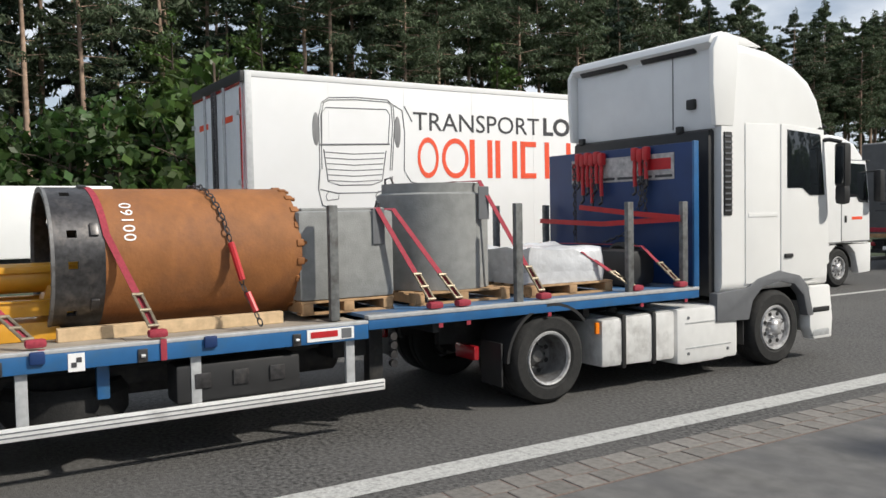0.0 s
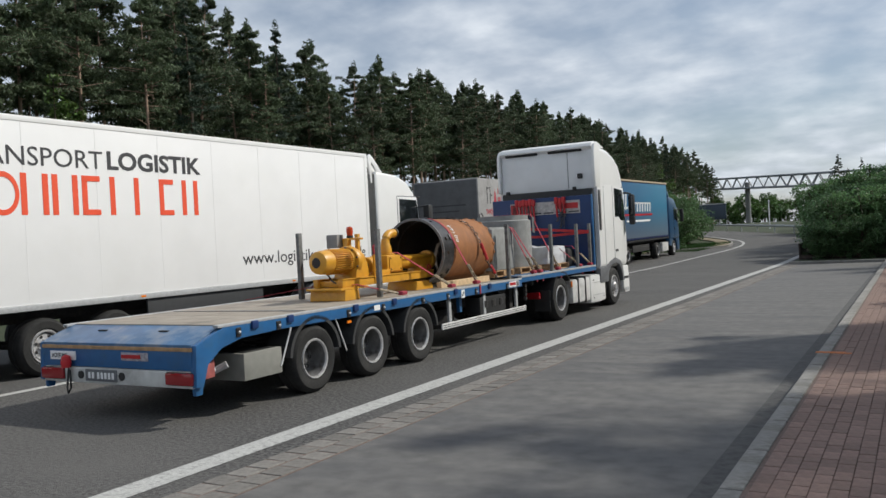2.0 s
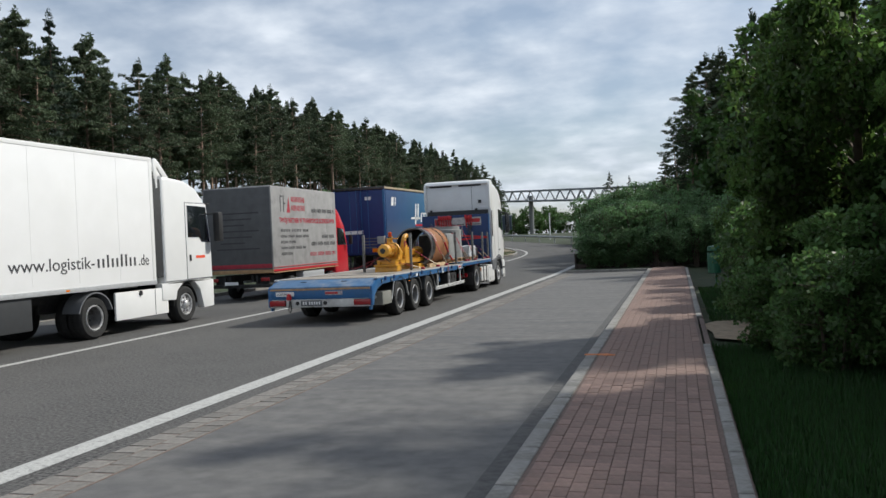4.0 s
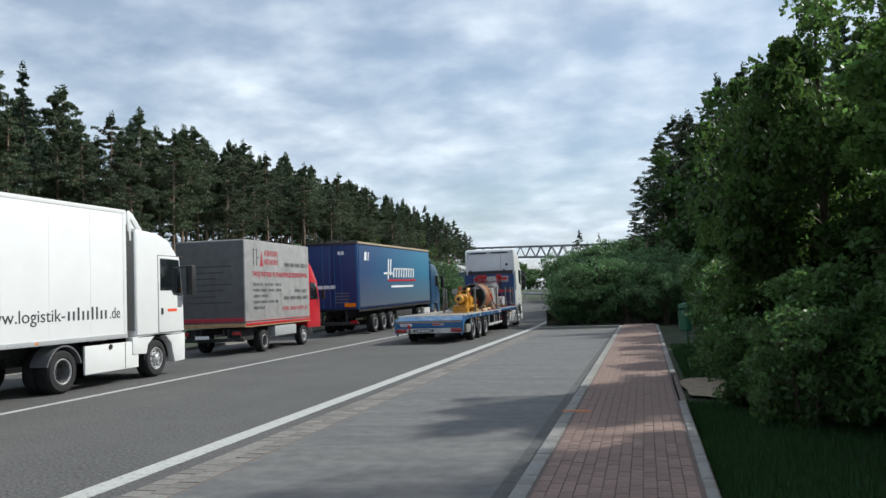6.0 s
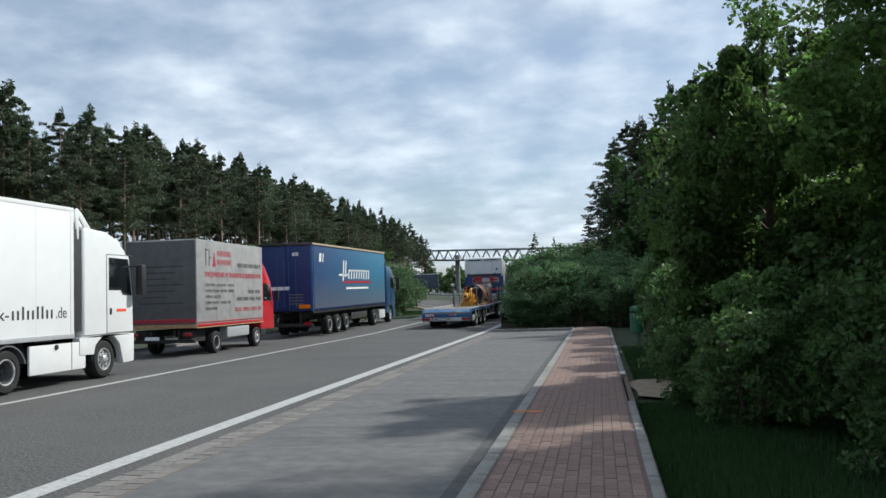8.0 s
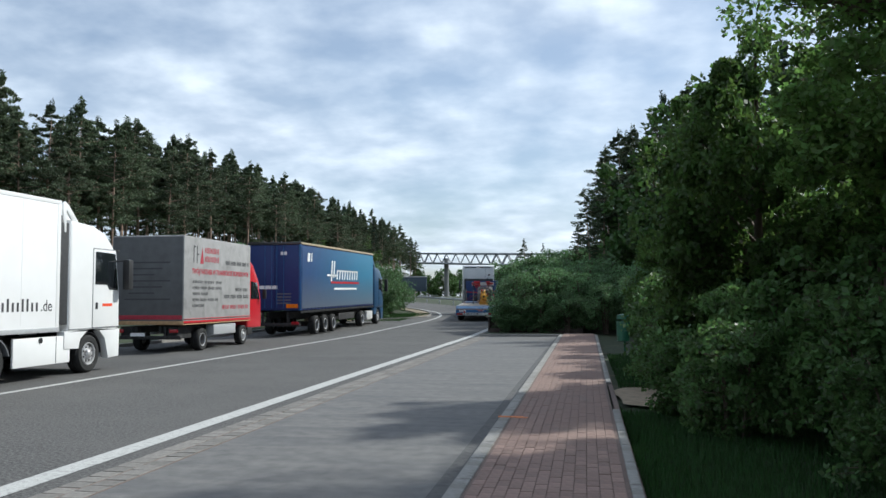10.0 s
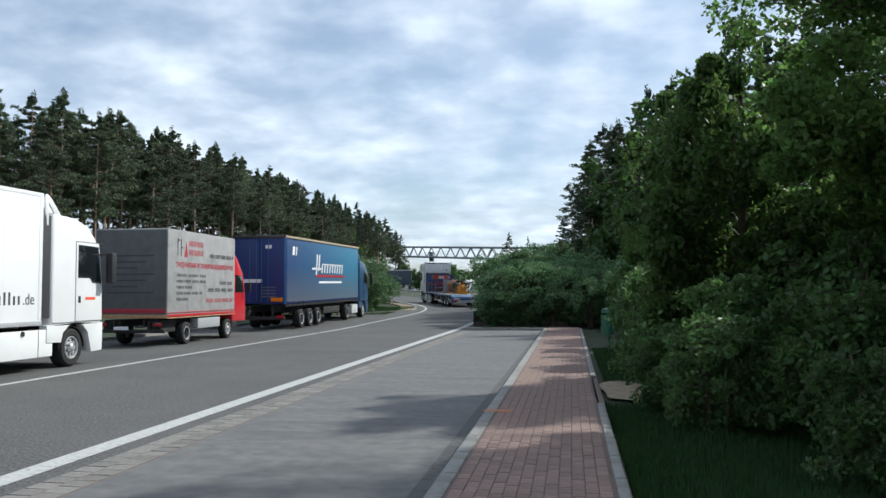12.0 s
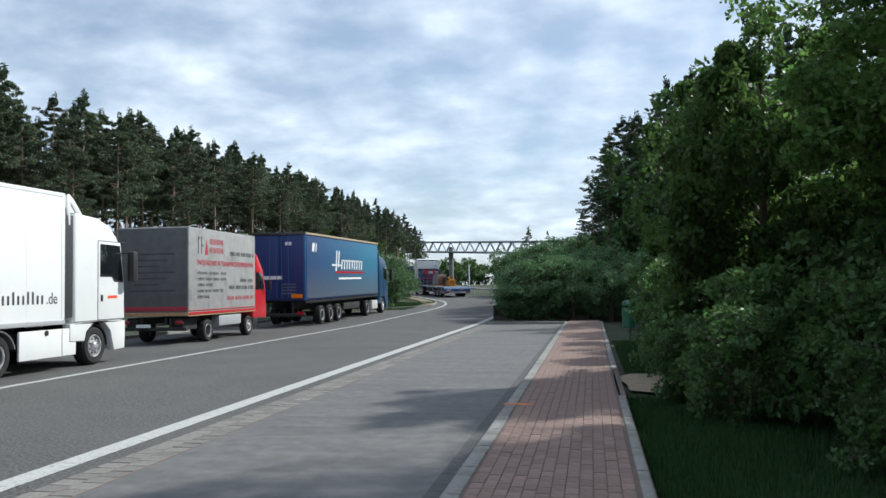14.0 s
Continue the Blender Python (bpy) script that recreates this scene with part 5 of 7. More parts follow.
    stroke([(5.13, 2.6), (5.1, 2.3), (5.16, 2.06), (5.35, 1.99), (6.2, 1.98), (6.34, 2.08), (6.36, 2.5)], 0.012)
    for k in range(6):
        stroke([(5.22 + 0.01 * k, 2.86 - k * 0.085), (5.7, 2.84 - k * 0.085), (6.22 - 0.01 * k, 2.87 - k * 0.085)], 0.007)
    stroke([(5.2, 2.9), (5.26, 2.42), (5.45, 2.36), (6.0, 2.37), (6.18, 2.43), (6.26, 2.9)], 0.009)
    stroke([(5.13, 2.3), (5.4, 2.24), (6.1, 2.25), (6.34, 2.32)], 0.009)
    for y in (5.22, 6.06):
        stroke([(y, 2.2), (y + 0.05, 2.27), (y + 0.22, 2.24), (y + 0.2, 2.15), (y + 0.02, 2.13), (y, 2.2)], 0.008)
    stroke([(6.42, 3.62), (6.56, 3.55), (6.6, 3.2), (6.58, 2.6), (6.7, 2.42), (6.98, 2.36)], 0.009)
    stroke([(6.6, 3.62), (6.74, 3.38)], 0.01)
    stroke([(6.44, 2.0), (6.46, 2.28), (6.53, 2.36), (6.6, 2.28), (6.61, 2.1), (6.54, 1.97), (6.44, 2.0)], 0.013)
    for k in range(3):
        stroke([(6.72 + 0.15 * k, 2.3 + 0.02 * k), (6.7 + 0.15 * k, 2.18), (6.8 + 0.15 * k, 2.2)], 0.01)
    for y in (5.08, 6.47):
        b = lathe([(0, 0), (0.06, 0), (0.055, 0.006), (0, 0.006)], "x", (0, 0, 0), 16)
        b.transform(Matrix.Translation((side - 0.003, y, 3.2)) @ Matrix.Diagonal((1, 1, 4.2, 1)))
        part("drawn_mirror", b, LINE_INK, t, "grey drawn mirror")
    # underbody
    for s in (-1, 1):
        part("main_beam", box(0.12, 11.6, 0.3, (s * 0.5, 10.4, 0.96)), CHASSIS, t)
        part("side_skirt", box(0.05, 2.95, 0.66, (s * (hw - 0.06), 11.6, 0.72), 0.02), mat("skirt grey", (0.035, 0.037, 0.04), 0.5, var=0.1), t, "dark grey side skirt panel")
        for k in range(3):
            part("side_marker", box(0.01, 0.1, 0.04, (s * (hw + 0.012), 6 + 4 * k, z0 - 0.02), 0.004), AMBER, t)
        part("rear_flap", box(0.4, 0.02, 0.4, (s * 1.0, 5.0, 0.5)), BLACK, t)
    part("tail_beam", box(2.4, 0.1, 0.14, (0, y0 + 0.06, 0.55), 0.02), CHASSIS, t)
    for s in (-1, 1):
        part("tail_lamp", box(0.35, 0.05, 0.13, (s * 1.0, y0 - 0.02, 0.62), 0.02), RED_LENS, t)
        part("beam_hanger", box(0.1, 0.1, 0.55, (s * 0.7, y0 + 0.1, 0.85)), CHASSIS, t)
    van_trailer_wheels(t, (6.85, 8.15, 9.45), 1.07, False)
    t = thing("white_tractor", "white road tractor with aerodynamic side skirts, parked before its trailer", "truck", pose(X, Y, 0))
    parked_tractor(t, 17.22, WHITE, 1.25, 3.6)
    for s in (-1, 1):
        part("side_fairing", box(0.06, 1.95, 0.62, (s * 1.2, 16.5, 0.62), 0.05), WHITE, t, "white side fairing")
        # Added dark panel: the shade of the cab gap as a solid strip.
        part("gap_deflector", box(0.03, 0.36, 2.35, (s * 1.19, 17.19, 2.35), 0.01), GUARD_RUBBER, t, "dark panel standing in for the shaded gap between cab and trailer")
        part("body_seam", box(0.004, 1.0, 0.014, (s * 1.2515, 17.9, 1.06)), GREY_TRIM, t)
        part("fairing_cap", cyl(0.06, 0.03, "x", (s * 1.235, 16.4, 0.86), 12), BLACK, t)
        part("fairing_seam", box(0.004, 0.02, 0.6, (s * 1.232, 16.95, 0.62)), GREY_TRIM, t)
        lab = part("door_mark", box(0.004, 0.42, 0.07, (s * 1.262, 18.9, 1.62)), ORANGE_INK, t, "small orange red mark on the door")
        wheel(t, s * 1.04, 14.85, 0.455, 0.36, s)
        wheel(t, s * 0.7, 14.85, 0.455, 0.28, s)
        wheel(t, s * 1.04, 18.25, 0.455, 0.34, s, deep=False)
        arch(t, s * 1.05, 14.85, 0.52, 0.42, 15, 165, 0.03, GREY_TRIM)
        arch(t, s * 1.05, 18.25, 0.5, 0.3, 0, 180, 0.02, BLACK)


def build_canvas_truck():
    """Grey canvas-bodied lorry with a red cab, parked."""
    hw = 1.27
    t = thing("canvas_truck", "small lorry with grey canvas body and red cab, parked", "truck", pose(-12.85 - hw, 25.0, 0, 0, 0, 0.8))
    L, z0, z1 = 5.6, 1.0, 3.84
    part("canvas", box(2 * hw, L, z1 - z0, (0, L / 2, (z0 + z1) / 2), 0.06), CANVAS, t, "slack grey canvas cover")
    part("rear_canvas", box(2 * hw - 0.1, 0.02, z1 - z0 - 0.1, (0, -0.008, (z0 + z1) / 2), 0.01), CANVAS_SHADED, t, "rear canvas flap with its shade darkened into the grey")
    part("rear_board", box(2 * hw, 0.05, 0.12, (0, -0.01, z0 - 0.02), 0.01), PALLET_WOOD, t)
    for s in (-1, 1):
        part("red_rail", box(0.02, L, 0.07, (s * (hw + 0.004), L / 2, 1.0), 0.004), RED_CAB, t)
        part("yellow_rail", box(0.02, L, 0.035, (s * (hw + 0.004), L / 2, 0.93), 0.004), PALLET_WOOD, t)
        part("canvas_rope", tube([(s * (hw + 0.02), y, 1.1) for y in np.linspace(0, L, 10)], 0.012, 5), CHAIN_RED, t)
        part("side_locker", box(0.3, 1.9, 0.36, (s * 1.1, 3.3, 0.68), 0.03), GALV, t)
        part("frame_beam", box(0.09, 6.2, 0.22, (s * 0.42, 3.2, 0.75)), CHASSIS, t)
        part("under_box", box(0.5, 1.0, 0.4, (s * 0.75, 0.65, 0.66), 0.03), CHASSIS, t)
        part("cab_step", box(0.1, 0.5, 0.3, (s * 1.05, 6.0, 0.5), 0.03), BLACK, t)
        wheel(t, s * 1.05, 1.6, 0.38, 0.3, s)
        wheel(t, s * 1.02, 5.25, 0.38, 0.26, s, deep=False)
        part("tail_lamp", box(0.3, 0.05, 0.12, (s * 0.95, -0.02, 0.72), 0.02), RED_LENS, t)
    side = hw + 0.004

    def print_row(name, y, z, length, h, n, material, label=""):
        """A row of small upright bars: one line of print on the canvas."""
        b = None
        n = int(n * 1.5)
        for k in range(n):
            if n < 12 or k % 7 != 6:
                b = box(0.004, length / n * 0.5, h * (1.0 if k % 4 else 0.82), (side, y + (k + 0.5) * length / n, z), bm=b)
        part(name, b, material, t, label)

    PRINT_RED = mat("faded red print", (0.36, 0.03, 0.05), 0.7, var=0.15, scale=12)
    for dy in (0.0, 0.24):
        part("mark_shape", box(0.004, 0.05, 0.58, (side, 0.68 + dy, 3.26)), INK, t, "tall dark mark")
        part("mark_shape", box(0.004, 0.14, 0.045, (side, 0.75 + dy, 3.5 - dy)), INK, t)
    part("mark_shape", prism([(1.15, 2.95), (1.32, 3.5), (1.42, 2.95)], 0.004, (side, 0, 0)), PRINT_RED, t, "red pointed mark")
    print_row("mark_row", 1.5, 3.42, 1.15, 0.2, 7, PRINT_RED, "red row of narrow marks")
    print_row("mark_row", 1.5, 3.12, 1.15, 0.2, 7, PRINT_RED, "red row of narrow marks")
    print_row("phone_bar", 3.2, 3.06, 2.15, 0.15, 20, INK, "dark row of print")
    part("slogan", lay(words("TWÓJ PARTNER W TRANSPORCIE EKSPRESOWYM", 0.24, 0.004, bold=0.006, width=4.8), SIDE, (side, 0.55, 2.6)), PRINT_RED, t, "red slogan in capital letters")
    for k, (a, c) in enumerate(((1.5, 2.0), (2.3, 0.0), (1.2, 0.0), (2.0, 0.0), (0.9, 0.0))):
        print_row("text_bar", 0.6, 2.33 - k * 0.2, a + c * 0.4, 0.1, int(8 * a), INK, "dark row of small print")
    print_row("text_bar", 4.1, 2.1, 1.2, 0.13, 8, INK)
    print_row("text_bar", 3.1, 1.84, 2.25, 0.14, 18, INK)
    print_row("text_bar", 2.95, 1.46, 2.4, 0.15, 16, PRINT_RED, "red row of print")
    for k in range(7):
        part("rear_text_bar", box(1.6 - 0.35 * (k % 3), 0.004, 0.045, (-0.1 * (k % 3), -0.021, 2.95 - k * 0.2)), CANVAS_PRINT, t)
    part("rear_sill", box(2 * hw - 0.1, 0.02, 0.14, (0, -0.012, z0 + 0.16), 0.006), PRINT_RED, t, "dull red lower hem")
    cab = prism([(5.75, 0.6), (5.75, 3.05), (5.95, 3.3), (6.3, 3.1), (6.9, 2.5), (7.15, 1.7), (7.2, 0.6)], 2.2, (0, 0, 0))
    bmesh.ops.bevel(cab, geom=[e for e in cab.edges if abs(e.verts[0].co.x - e.verts[1].co.x) < 1e-4], offset=0.08, segments=3, profile=0.5, affect="EDGES")
    part("cab", cab, RED_CAB, t, "red cab with roof spoiler")
    for s in (-1, 1):
        part("door_window", prism([(6.05, 1.75), (6.05, 2.45), (6.7, 2.4), (6.95, 1.75)], 0.012, (s * 1.106, 0, 0), 0.004), GLASS, t)
        part("mirror", box(0.16, 0.1, 0.4, (s * 1.3, 7.0, 1.95), 0.04), BLACK, t)
    part("windscreen", prism([(6.88, 2.5), (7.13, 1.72), (7.16, 1.72), (6.91, 2.52)], 1.9, (0, 0, 0)), GLASS, t)
    part("rear_plate_bar", box(0.5, 0.012, 0.11, (-0.3, -0.03, 0.6)), WHITE_INK, t)
    part("tail_beam", box(2.3, 0.1, 0.12, (0, 0.1, 0.5), 0.02), CHASSIS, t)
    for s in (-1, 1):
        part("beam_hanger", box(0.08, 0.08, 0.3, (s * 0.6, 0.1, 0.68)), CHASSIS, t)


def build_curtain_truck():
    """Blue curtain-sided semi-trailer with a blue tractor, parked."""
    hw = 1.27
    tilt = math.degrees(math.atan(0.011))
    base = pose(-12.75 - hw, 36.0, 0.02, tilt, 0, 0)
    t = thing("curtain_trailer", "blue curtain-sided semi-trailer with white logo, parked", "trailer", base)
    L, z0, z1 = 13.0, 1.2, 4.28
    part("frame_body", box(2 * hw - 0.06, L, z1 - z0, (0, L / 2, (z0 + z1) / 2), 0.01), CURTAIN_DARK, t)
    for s in (-1, 1):
        part("side_curtain", box(0.03, L - 0.25, z1 - z0 - 0.2, (s * (hw - 0.02), L / 2, (z0 + z1) / 2 - 0.02), 0.01), CURTAIN, t, "taut grey-blue side curtain")
        part("roof_rail", box(0.07, L, 0.1, (s * (hw - 0.02), L / 2, z1 - 0.02), 0.02), mat("tan edge", (0.4, 0.33, 0.22), 0.6), t)
        part("chassis_rail", box(0.05, L, 0.1, (s * (hw - 0.03), L / 2, z0 - 0.08), 0.01), BLACK, t)
        for k in range(24):
            part("curtain_buckle", box(0.014, 0.05, 0.22, (s * (hw + 0.004), 0.4 + k * 0.53, z0 - 0.01), 0.004), BLACK, t)
        part("rear_frame", box(0.1, 0.06, z1 - z0, (s * (hw - 0.05), -0.03, (z0 + z1) / 2), 0.01), BLUE, t)
        part("rear_door", box(hw - 0.1, 0.03, z1 - z0 - 0.2, (s * (hw / 2 - 0.03), -0.02, (z0 + z1) / 2), 0.01), CURTAIN_DARK, t, "dark blue rear door")
        for x in (0.12, 0.45):
            part("lock_rod", cyl(0.016, z1 - z0 - 0.2, "z", (s * x, -0.05, (z0 + z1) / 2), 8), BLUE, t)
        part("main_beam", box(0.12, 12, 0.3, (s * 0.5, 6.4, 0.95)), CHASSIS, t)
        part("pallet_cage", box(0.05, 3.0, 0.34, (s * 1.15, 7.6, 0.72), 0.01), CHASSIS, t)
        part("tail_lamp", box(0.35, 0.05, 0.14, (s * 1.0, -0.04, 0.62), 0.02), RED_LENS, t)
    part("rear_header", box(2 * hw, 0.08, 0.12, (0, -0.03, z1 - 0.02), 0.01), DARK_STEEL, t)
    side = hw + 0.001
    for yy, z0_, z1_ in ((4.55, 2.55, 3.6), (4.95, 2.75, 3.6)):
        part("logo_shape", prism([(yy - 0.12, z0_), (yy + 0.06, z1_), (yy + 0.24, z1_), (yy + 0.06, z0_)], 0.006, (side, 0, 0)), WHITE_INK, t, "white slanted logo stroke")
    part("logo_shape", box(0.006, 1.5, 0.1, (side, 4.6, 2.86)), WHITE_INK, t, "white logo cross stroke")
    for k in range(9):
        yy = 5.5 + k * 0.47
        part("logo_shape", prism([(yy - 0.1, 2.66), (yy, 3.14), (yy + 0.17, 3.14), (yy + 0.07, 2.66)], 0.006, (side, 0, 0)), WHITE_INK, t, "white slanted logo stroke")
    part("logo_shape", box(0.006, 3.9, 0.08, (side, 7.5, 3.11)), WHITE_INK, t, "white logo bar")
    part("logo_line", box(0.006, 5.2, 0.1, (side, 7.1, 2.5)), RED_CAB, t, "thin red line under the logo")
    part("text_bar", box(0.006, 4.2, 0.1, (side, 7.1, 2.18)), WHITE_INK, t)
    for yy, w in ((1.1, 0.5), (1.5, 0.3)):
        part("small_logo", prism([(yy - w / 2, 3.45), (yy - w / 2 + 0.08, 3.85), (yy + w / 2 - 0.1, 3.85), (yy + w / 2 - 0.18, 3.45)], 0.006, (side, 0, 0)), WHITE_INK, t)
    part("rear_logo", box(1.2, 0.006, 0.16, (-0.45, -0.04, 2.25)), WHITE_INK, t, "white logo bar on the rear doors")
    part("rear_logo", box(0.3, 0.006, 0.16, (0.45, -0.04, 3.8)), WHITE_INK, t)
    for k in range(4):
        part("rear_text_bar", box(0.7, 0.006, 0.05, (0.45, -0.04, 1.95 - 0.14 * k)), GREY_TRIM, t)
    part("reflector_plate", box(0.55, 0.02, 0.18, (0.85, -0.05, 1.4), 0.005), AMBER, t)
    part("tail_beam", box(2.4, 0.1, 0.16, (0, 0.05, 0.55), 0.02), CHASSIS, t)
    for s in (-1, 1):
        part("beam_hanger", box(0.08, 0.1, 0.55, (s * 0.6, 0.1, 0.85)), CHASSIS, t)
    van_trailer_wheels(t, (2.35, 3.7, 5.05), 1.07)
    t = thing("blue_tractor", "dark blue road tractor parked before the curtain trailer", "truck", base)
    parked_tractor(t, 13.3, mat("dark blue paint", (0.02, 0.07, 0.15), 0.35, var=0.05, clear=0.3), 1.22, 3.5)
    for s in (-1, 1):
        part("side_tank", box(0.5, 1.3, 0.5, (s * 0.95, 12.4, 0.6), 0.05), ALU, t)
        wheel(t, s * 1.04, 10.7, 0.455, 0.36, s)
        wheel(t, s * 1.04, 14.3, 0.455, 0.34, s, deep=False)


build_white_truck()
build_canvas_truck()
build_curtain_truck()


# ---- plants ----
def leaf_mesh(name, centres, sizes, rng, material, slim=0.55, droop=0.0, up=0.0):
    """Many small leaf faces, one four-cornered blade each, at the given centres."""
    n = len(centres)
    a = rng.normal(size=(n, 3))
    a /= np.linalg.norm(a, axis=1, keepdims=True)
    a[:, 2] -= droop
    face = rng.normal(size=(n, 3)) + np.array([0.0, 0.0, up * 2.0])
    b = np.cross(a, face)
    if up:
        a = np.cross(face, b)
        a /= np.linalg.norm(a, axis=1, keepdims=True)
    b /= np.linalg.norm(b, axis=1, keepdims=True)
    s = np.asarray(sizes)[:, None]
    v = np.stack([centres - a * s, centres + b * s * slim, centres + a * s, centres - b * s * slim], 1).reshape(-1, 3)
    me = bpy.data.meshes.new(name)
    me.from_pydata(v.tolist(), [], np.arange(4 * n).reshape(-1, 4).tolist())
    me.materials.append(material)
    return me


def limb_mesh(name, lines, material, seg=6):
    """Tapered trunk and limbs: lines of (points, radii)."""
    verts, faces = [], []
    for pts, radii in lines:
        base = len(verts)
        for i, (p, r) in enumerate(zip(pts, radii)):
            d = Vector(pts[min(i + 1, len(pts) - 1)]) - Vector(pts[max(i - 1, 0)])
            q = d.to_track_quat("Z", "Y")
            for k in range(seg):
                a = 2 * math.pi * k / seg
                verts.append(Vector(p) + q @ Vector((r * math.cos(a), r * math.sin(a), 0)))
        for i in range(len(pts) - 1):
            for k in range(seg):
                faces.append((base + i * seg + k, base + i * seg + (k + 1) % seg, base + (i + 1) * seg + (k + 1) % seg, base + (i + 1) * seg + k))
    me = bpy.data.meshes.new(name)
    me.from_pydata([tuple(v) for v in verts], [], faces)
    me.materials.append(material)
    me.shade_smooth()
    return me


def tree_thing(name, label, limbs, crown, category="tree", group=""):
    t = thing(name, label, category, group=group)
    for n, me in (("trunk", limbs), ("crown", crown)):
        o = new(n, me)
        o.parent = t
    return t


def clumps(rng, centre, radius, n, squash=0.6):
    p = rng.normal(size=(n, 3))
    p /= np.linalg.norm(p, axis=1, keepdims=True)
    p *= radius * rng.uniform(0.25, 1.0, size=(n, 1)) ** 0.5
    p[:, 2] *= squash
    return centre + p


def pine(seed, height, bare=0.35, leaves=9500, spruce=False, blade=1.0):
    """A conifer: bare lower trunk, tiers of branches with flat sprays of needles, a narrow top."""
    rng = np.random.default_rng(seed)
    lean = rng.normal(size=2) * 0.015 * height
    tip = lambda q: np.array([lean[0] * q * q, lean[1] * q * q, height * q])
    lines = [([tip(q) for q in (0, 0.25, 0.5, 0.75, 1.0)], [0.16, 0.13, 0.1, 0.06, 0.012])]
    cs, total = [], 50 if not spruce else 66
    m = leaves // (total * 3)
    for k in range(total):
        u = (k + rng.uniform(0, 0.8)) / total
        q = bare + (0.985 - bare) * u
        a = rng.uniform(0, 2 * math.pi)
        if spruce:
            reach = height * 0.14 * (1 - u) ** 0.9 * rng.uniform(0.7, 1.1) + 0.16
        else:
            reach = height * 0.135 * (0.5 + 0.5 * math.sin(math.pi * min(1, 0.2 + 0.6 * u))) * (1 - u) ** 0.62 * rng.uniform(0.4, 1.3) + 0.18
        p0 = tip(q)
        p1 = p0 + np.array([math.cos(a) * reach, math.sin(a) * reach, (-0.3 if spruce else rng.uniform(-0.1, 0.3)) * reach])
        lines.append(([p0, (p0 + p1) / 2 + [0, 0, 0.05], p1], [0.03, 0.02, 0.008]))
        for f, r in ((1.0, 0.3), (0.7, 0.3), (0.4, 0.26)):
            side = rng.normal(size=3) * reach * 0.12
            cs.append(clumps(rng, p0 + (p1 - p0) * f + side, reach * r * 0.68 + 0.12, m, 0.36))
    cs.append(clumps(rng, tip(0.985), 0.26, 70, 2.6))
    for _ in range(9):
        q, a = rng.uniform(0.06, max(bare, 0.1)), rng.uniform(0, 6.28)
        p0 = tip(q)
        lines.append(([p0, p0 + np.array([math.cos(a), math.sin(a), 0.1]) * rng.uniform(0.4, 1.2)], [0.02, 0.008]))
    cs = np.concatenate(cs)
    crown = leaf_mesh("needles", cs, rng.uniform(0.08, 0.17, len(cs)) * blade, rng, SPRUCE if spruce else NEEDLES, 0.26)
    return limb_mesh("trunk", lines, PINE_BARK if not spruce else BARK, 5), crown


def broadleaf(seed, height, spread, leaves, low=0.12, leaf=0.09, material=None, trunk=0.12, stems=1, tight=0.85, limbs=26):
    """A leafy tree or shrub: limbs that fork, leaves in uneven clumps round their ends."""
    rng = np.random.default_rng(seed)
    lines, ends = [], []
    for s in range(stems):
        off = rng.normal(size=2) * (0.12 * spread if stems > 1 else 0)
        top = np.array([off[0] * 2, off[1] * 2, height * (0.85 if stems > 1 else 0.76)])
        foot = np.array([off[0], off[1], 0])
        lines.append(([foot, foot * 0.5 + top * 0.5 + [0.05, 0.03, 0], top], [trunk, trunk * 0.65, 0.02]))
        for k in range(limbs if stems == 1 else 9):
            q = low + (0.97 - low) * rng.uniform(0, 1)
            a = rng.uniform(0, 2 * math.pi)
            env = math.sin(math.pi * (0.12 + 0.85 * (q - low) / (1 - low))) ** 0.7
            reach = spread * env * rng.uniform(0.55, 1.0)
            p0 = foot + (top - foot) * q * 0.9
            p1 = p0 + np.array([math.cos(a) * reach, math.sin(a) * reach, rng.uniform(0.05, 0.4) * reach])
            lines.append(([p0, p0 * 0.5 + p1 * 0.5 + [0, 0, 0.08 * reach], p1], [trunk * 0.35, trunk * 0.2, 0.008]))
            ends.append((p1, reach * 0.3 + spread * 0.12))
            ends.append((p0 * 0.45 + p1 * 0.55, reach * 0.25 + spread * 0.12))
            for _ in range(2):
                p2 = p1 + np.clip(rng.normal(size=3), -0.9, 0.9) * reach * 0.26
                lines.append(([p1 * 0.6 + p0 * 0.4, p2], [trunk * 0.1, 0.005]))
                ends.append((p2, spread * 0.16))
        ends += [(top, spread * 0.2), (foot + (top - foot) * 0.92, spread * 0.3)]
    m = max(4, leaves // len(ends))
    cs = np.concatenate([clumps(rng, c, r * tight, m, 0.78) for c, r in ends])
    cs[:, 2] = np.maximum(cs[:, 2], 0.06)
    crown = leaf_mesh("leaves", cs, rng.uniform(leaf * 0.6, leaf * 1.3, len(cs)), rng, material or LEAVES, 0.6, 0.2, 0.35)
    return limb_mesh("limbs", lines, BARK), crown


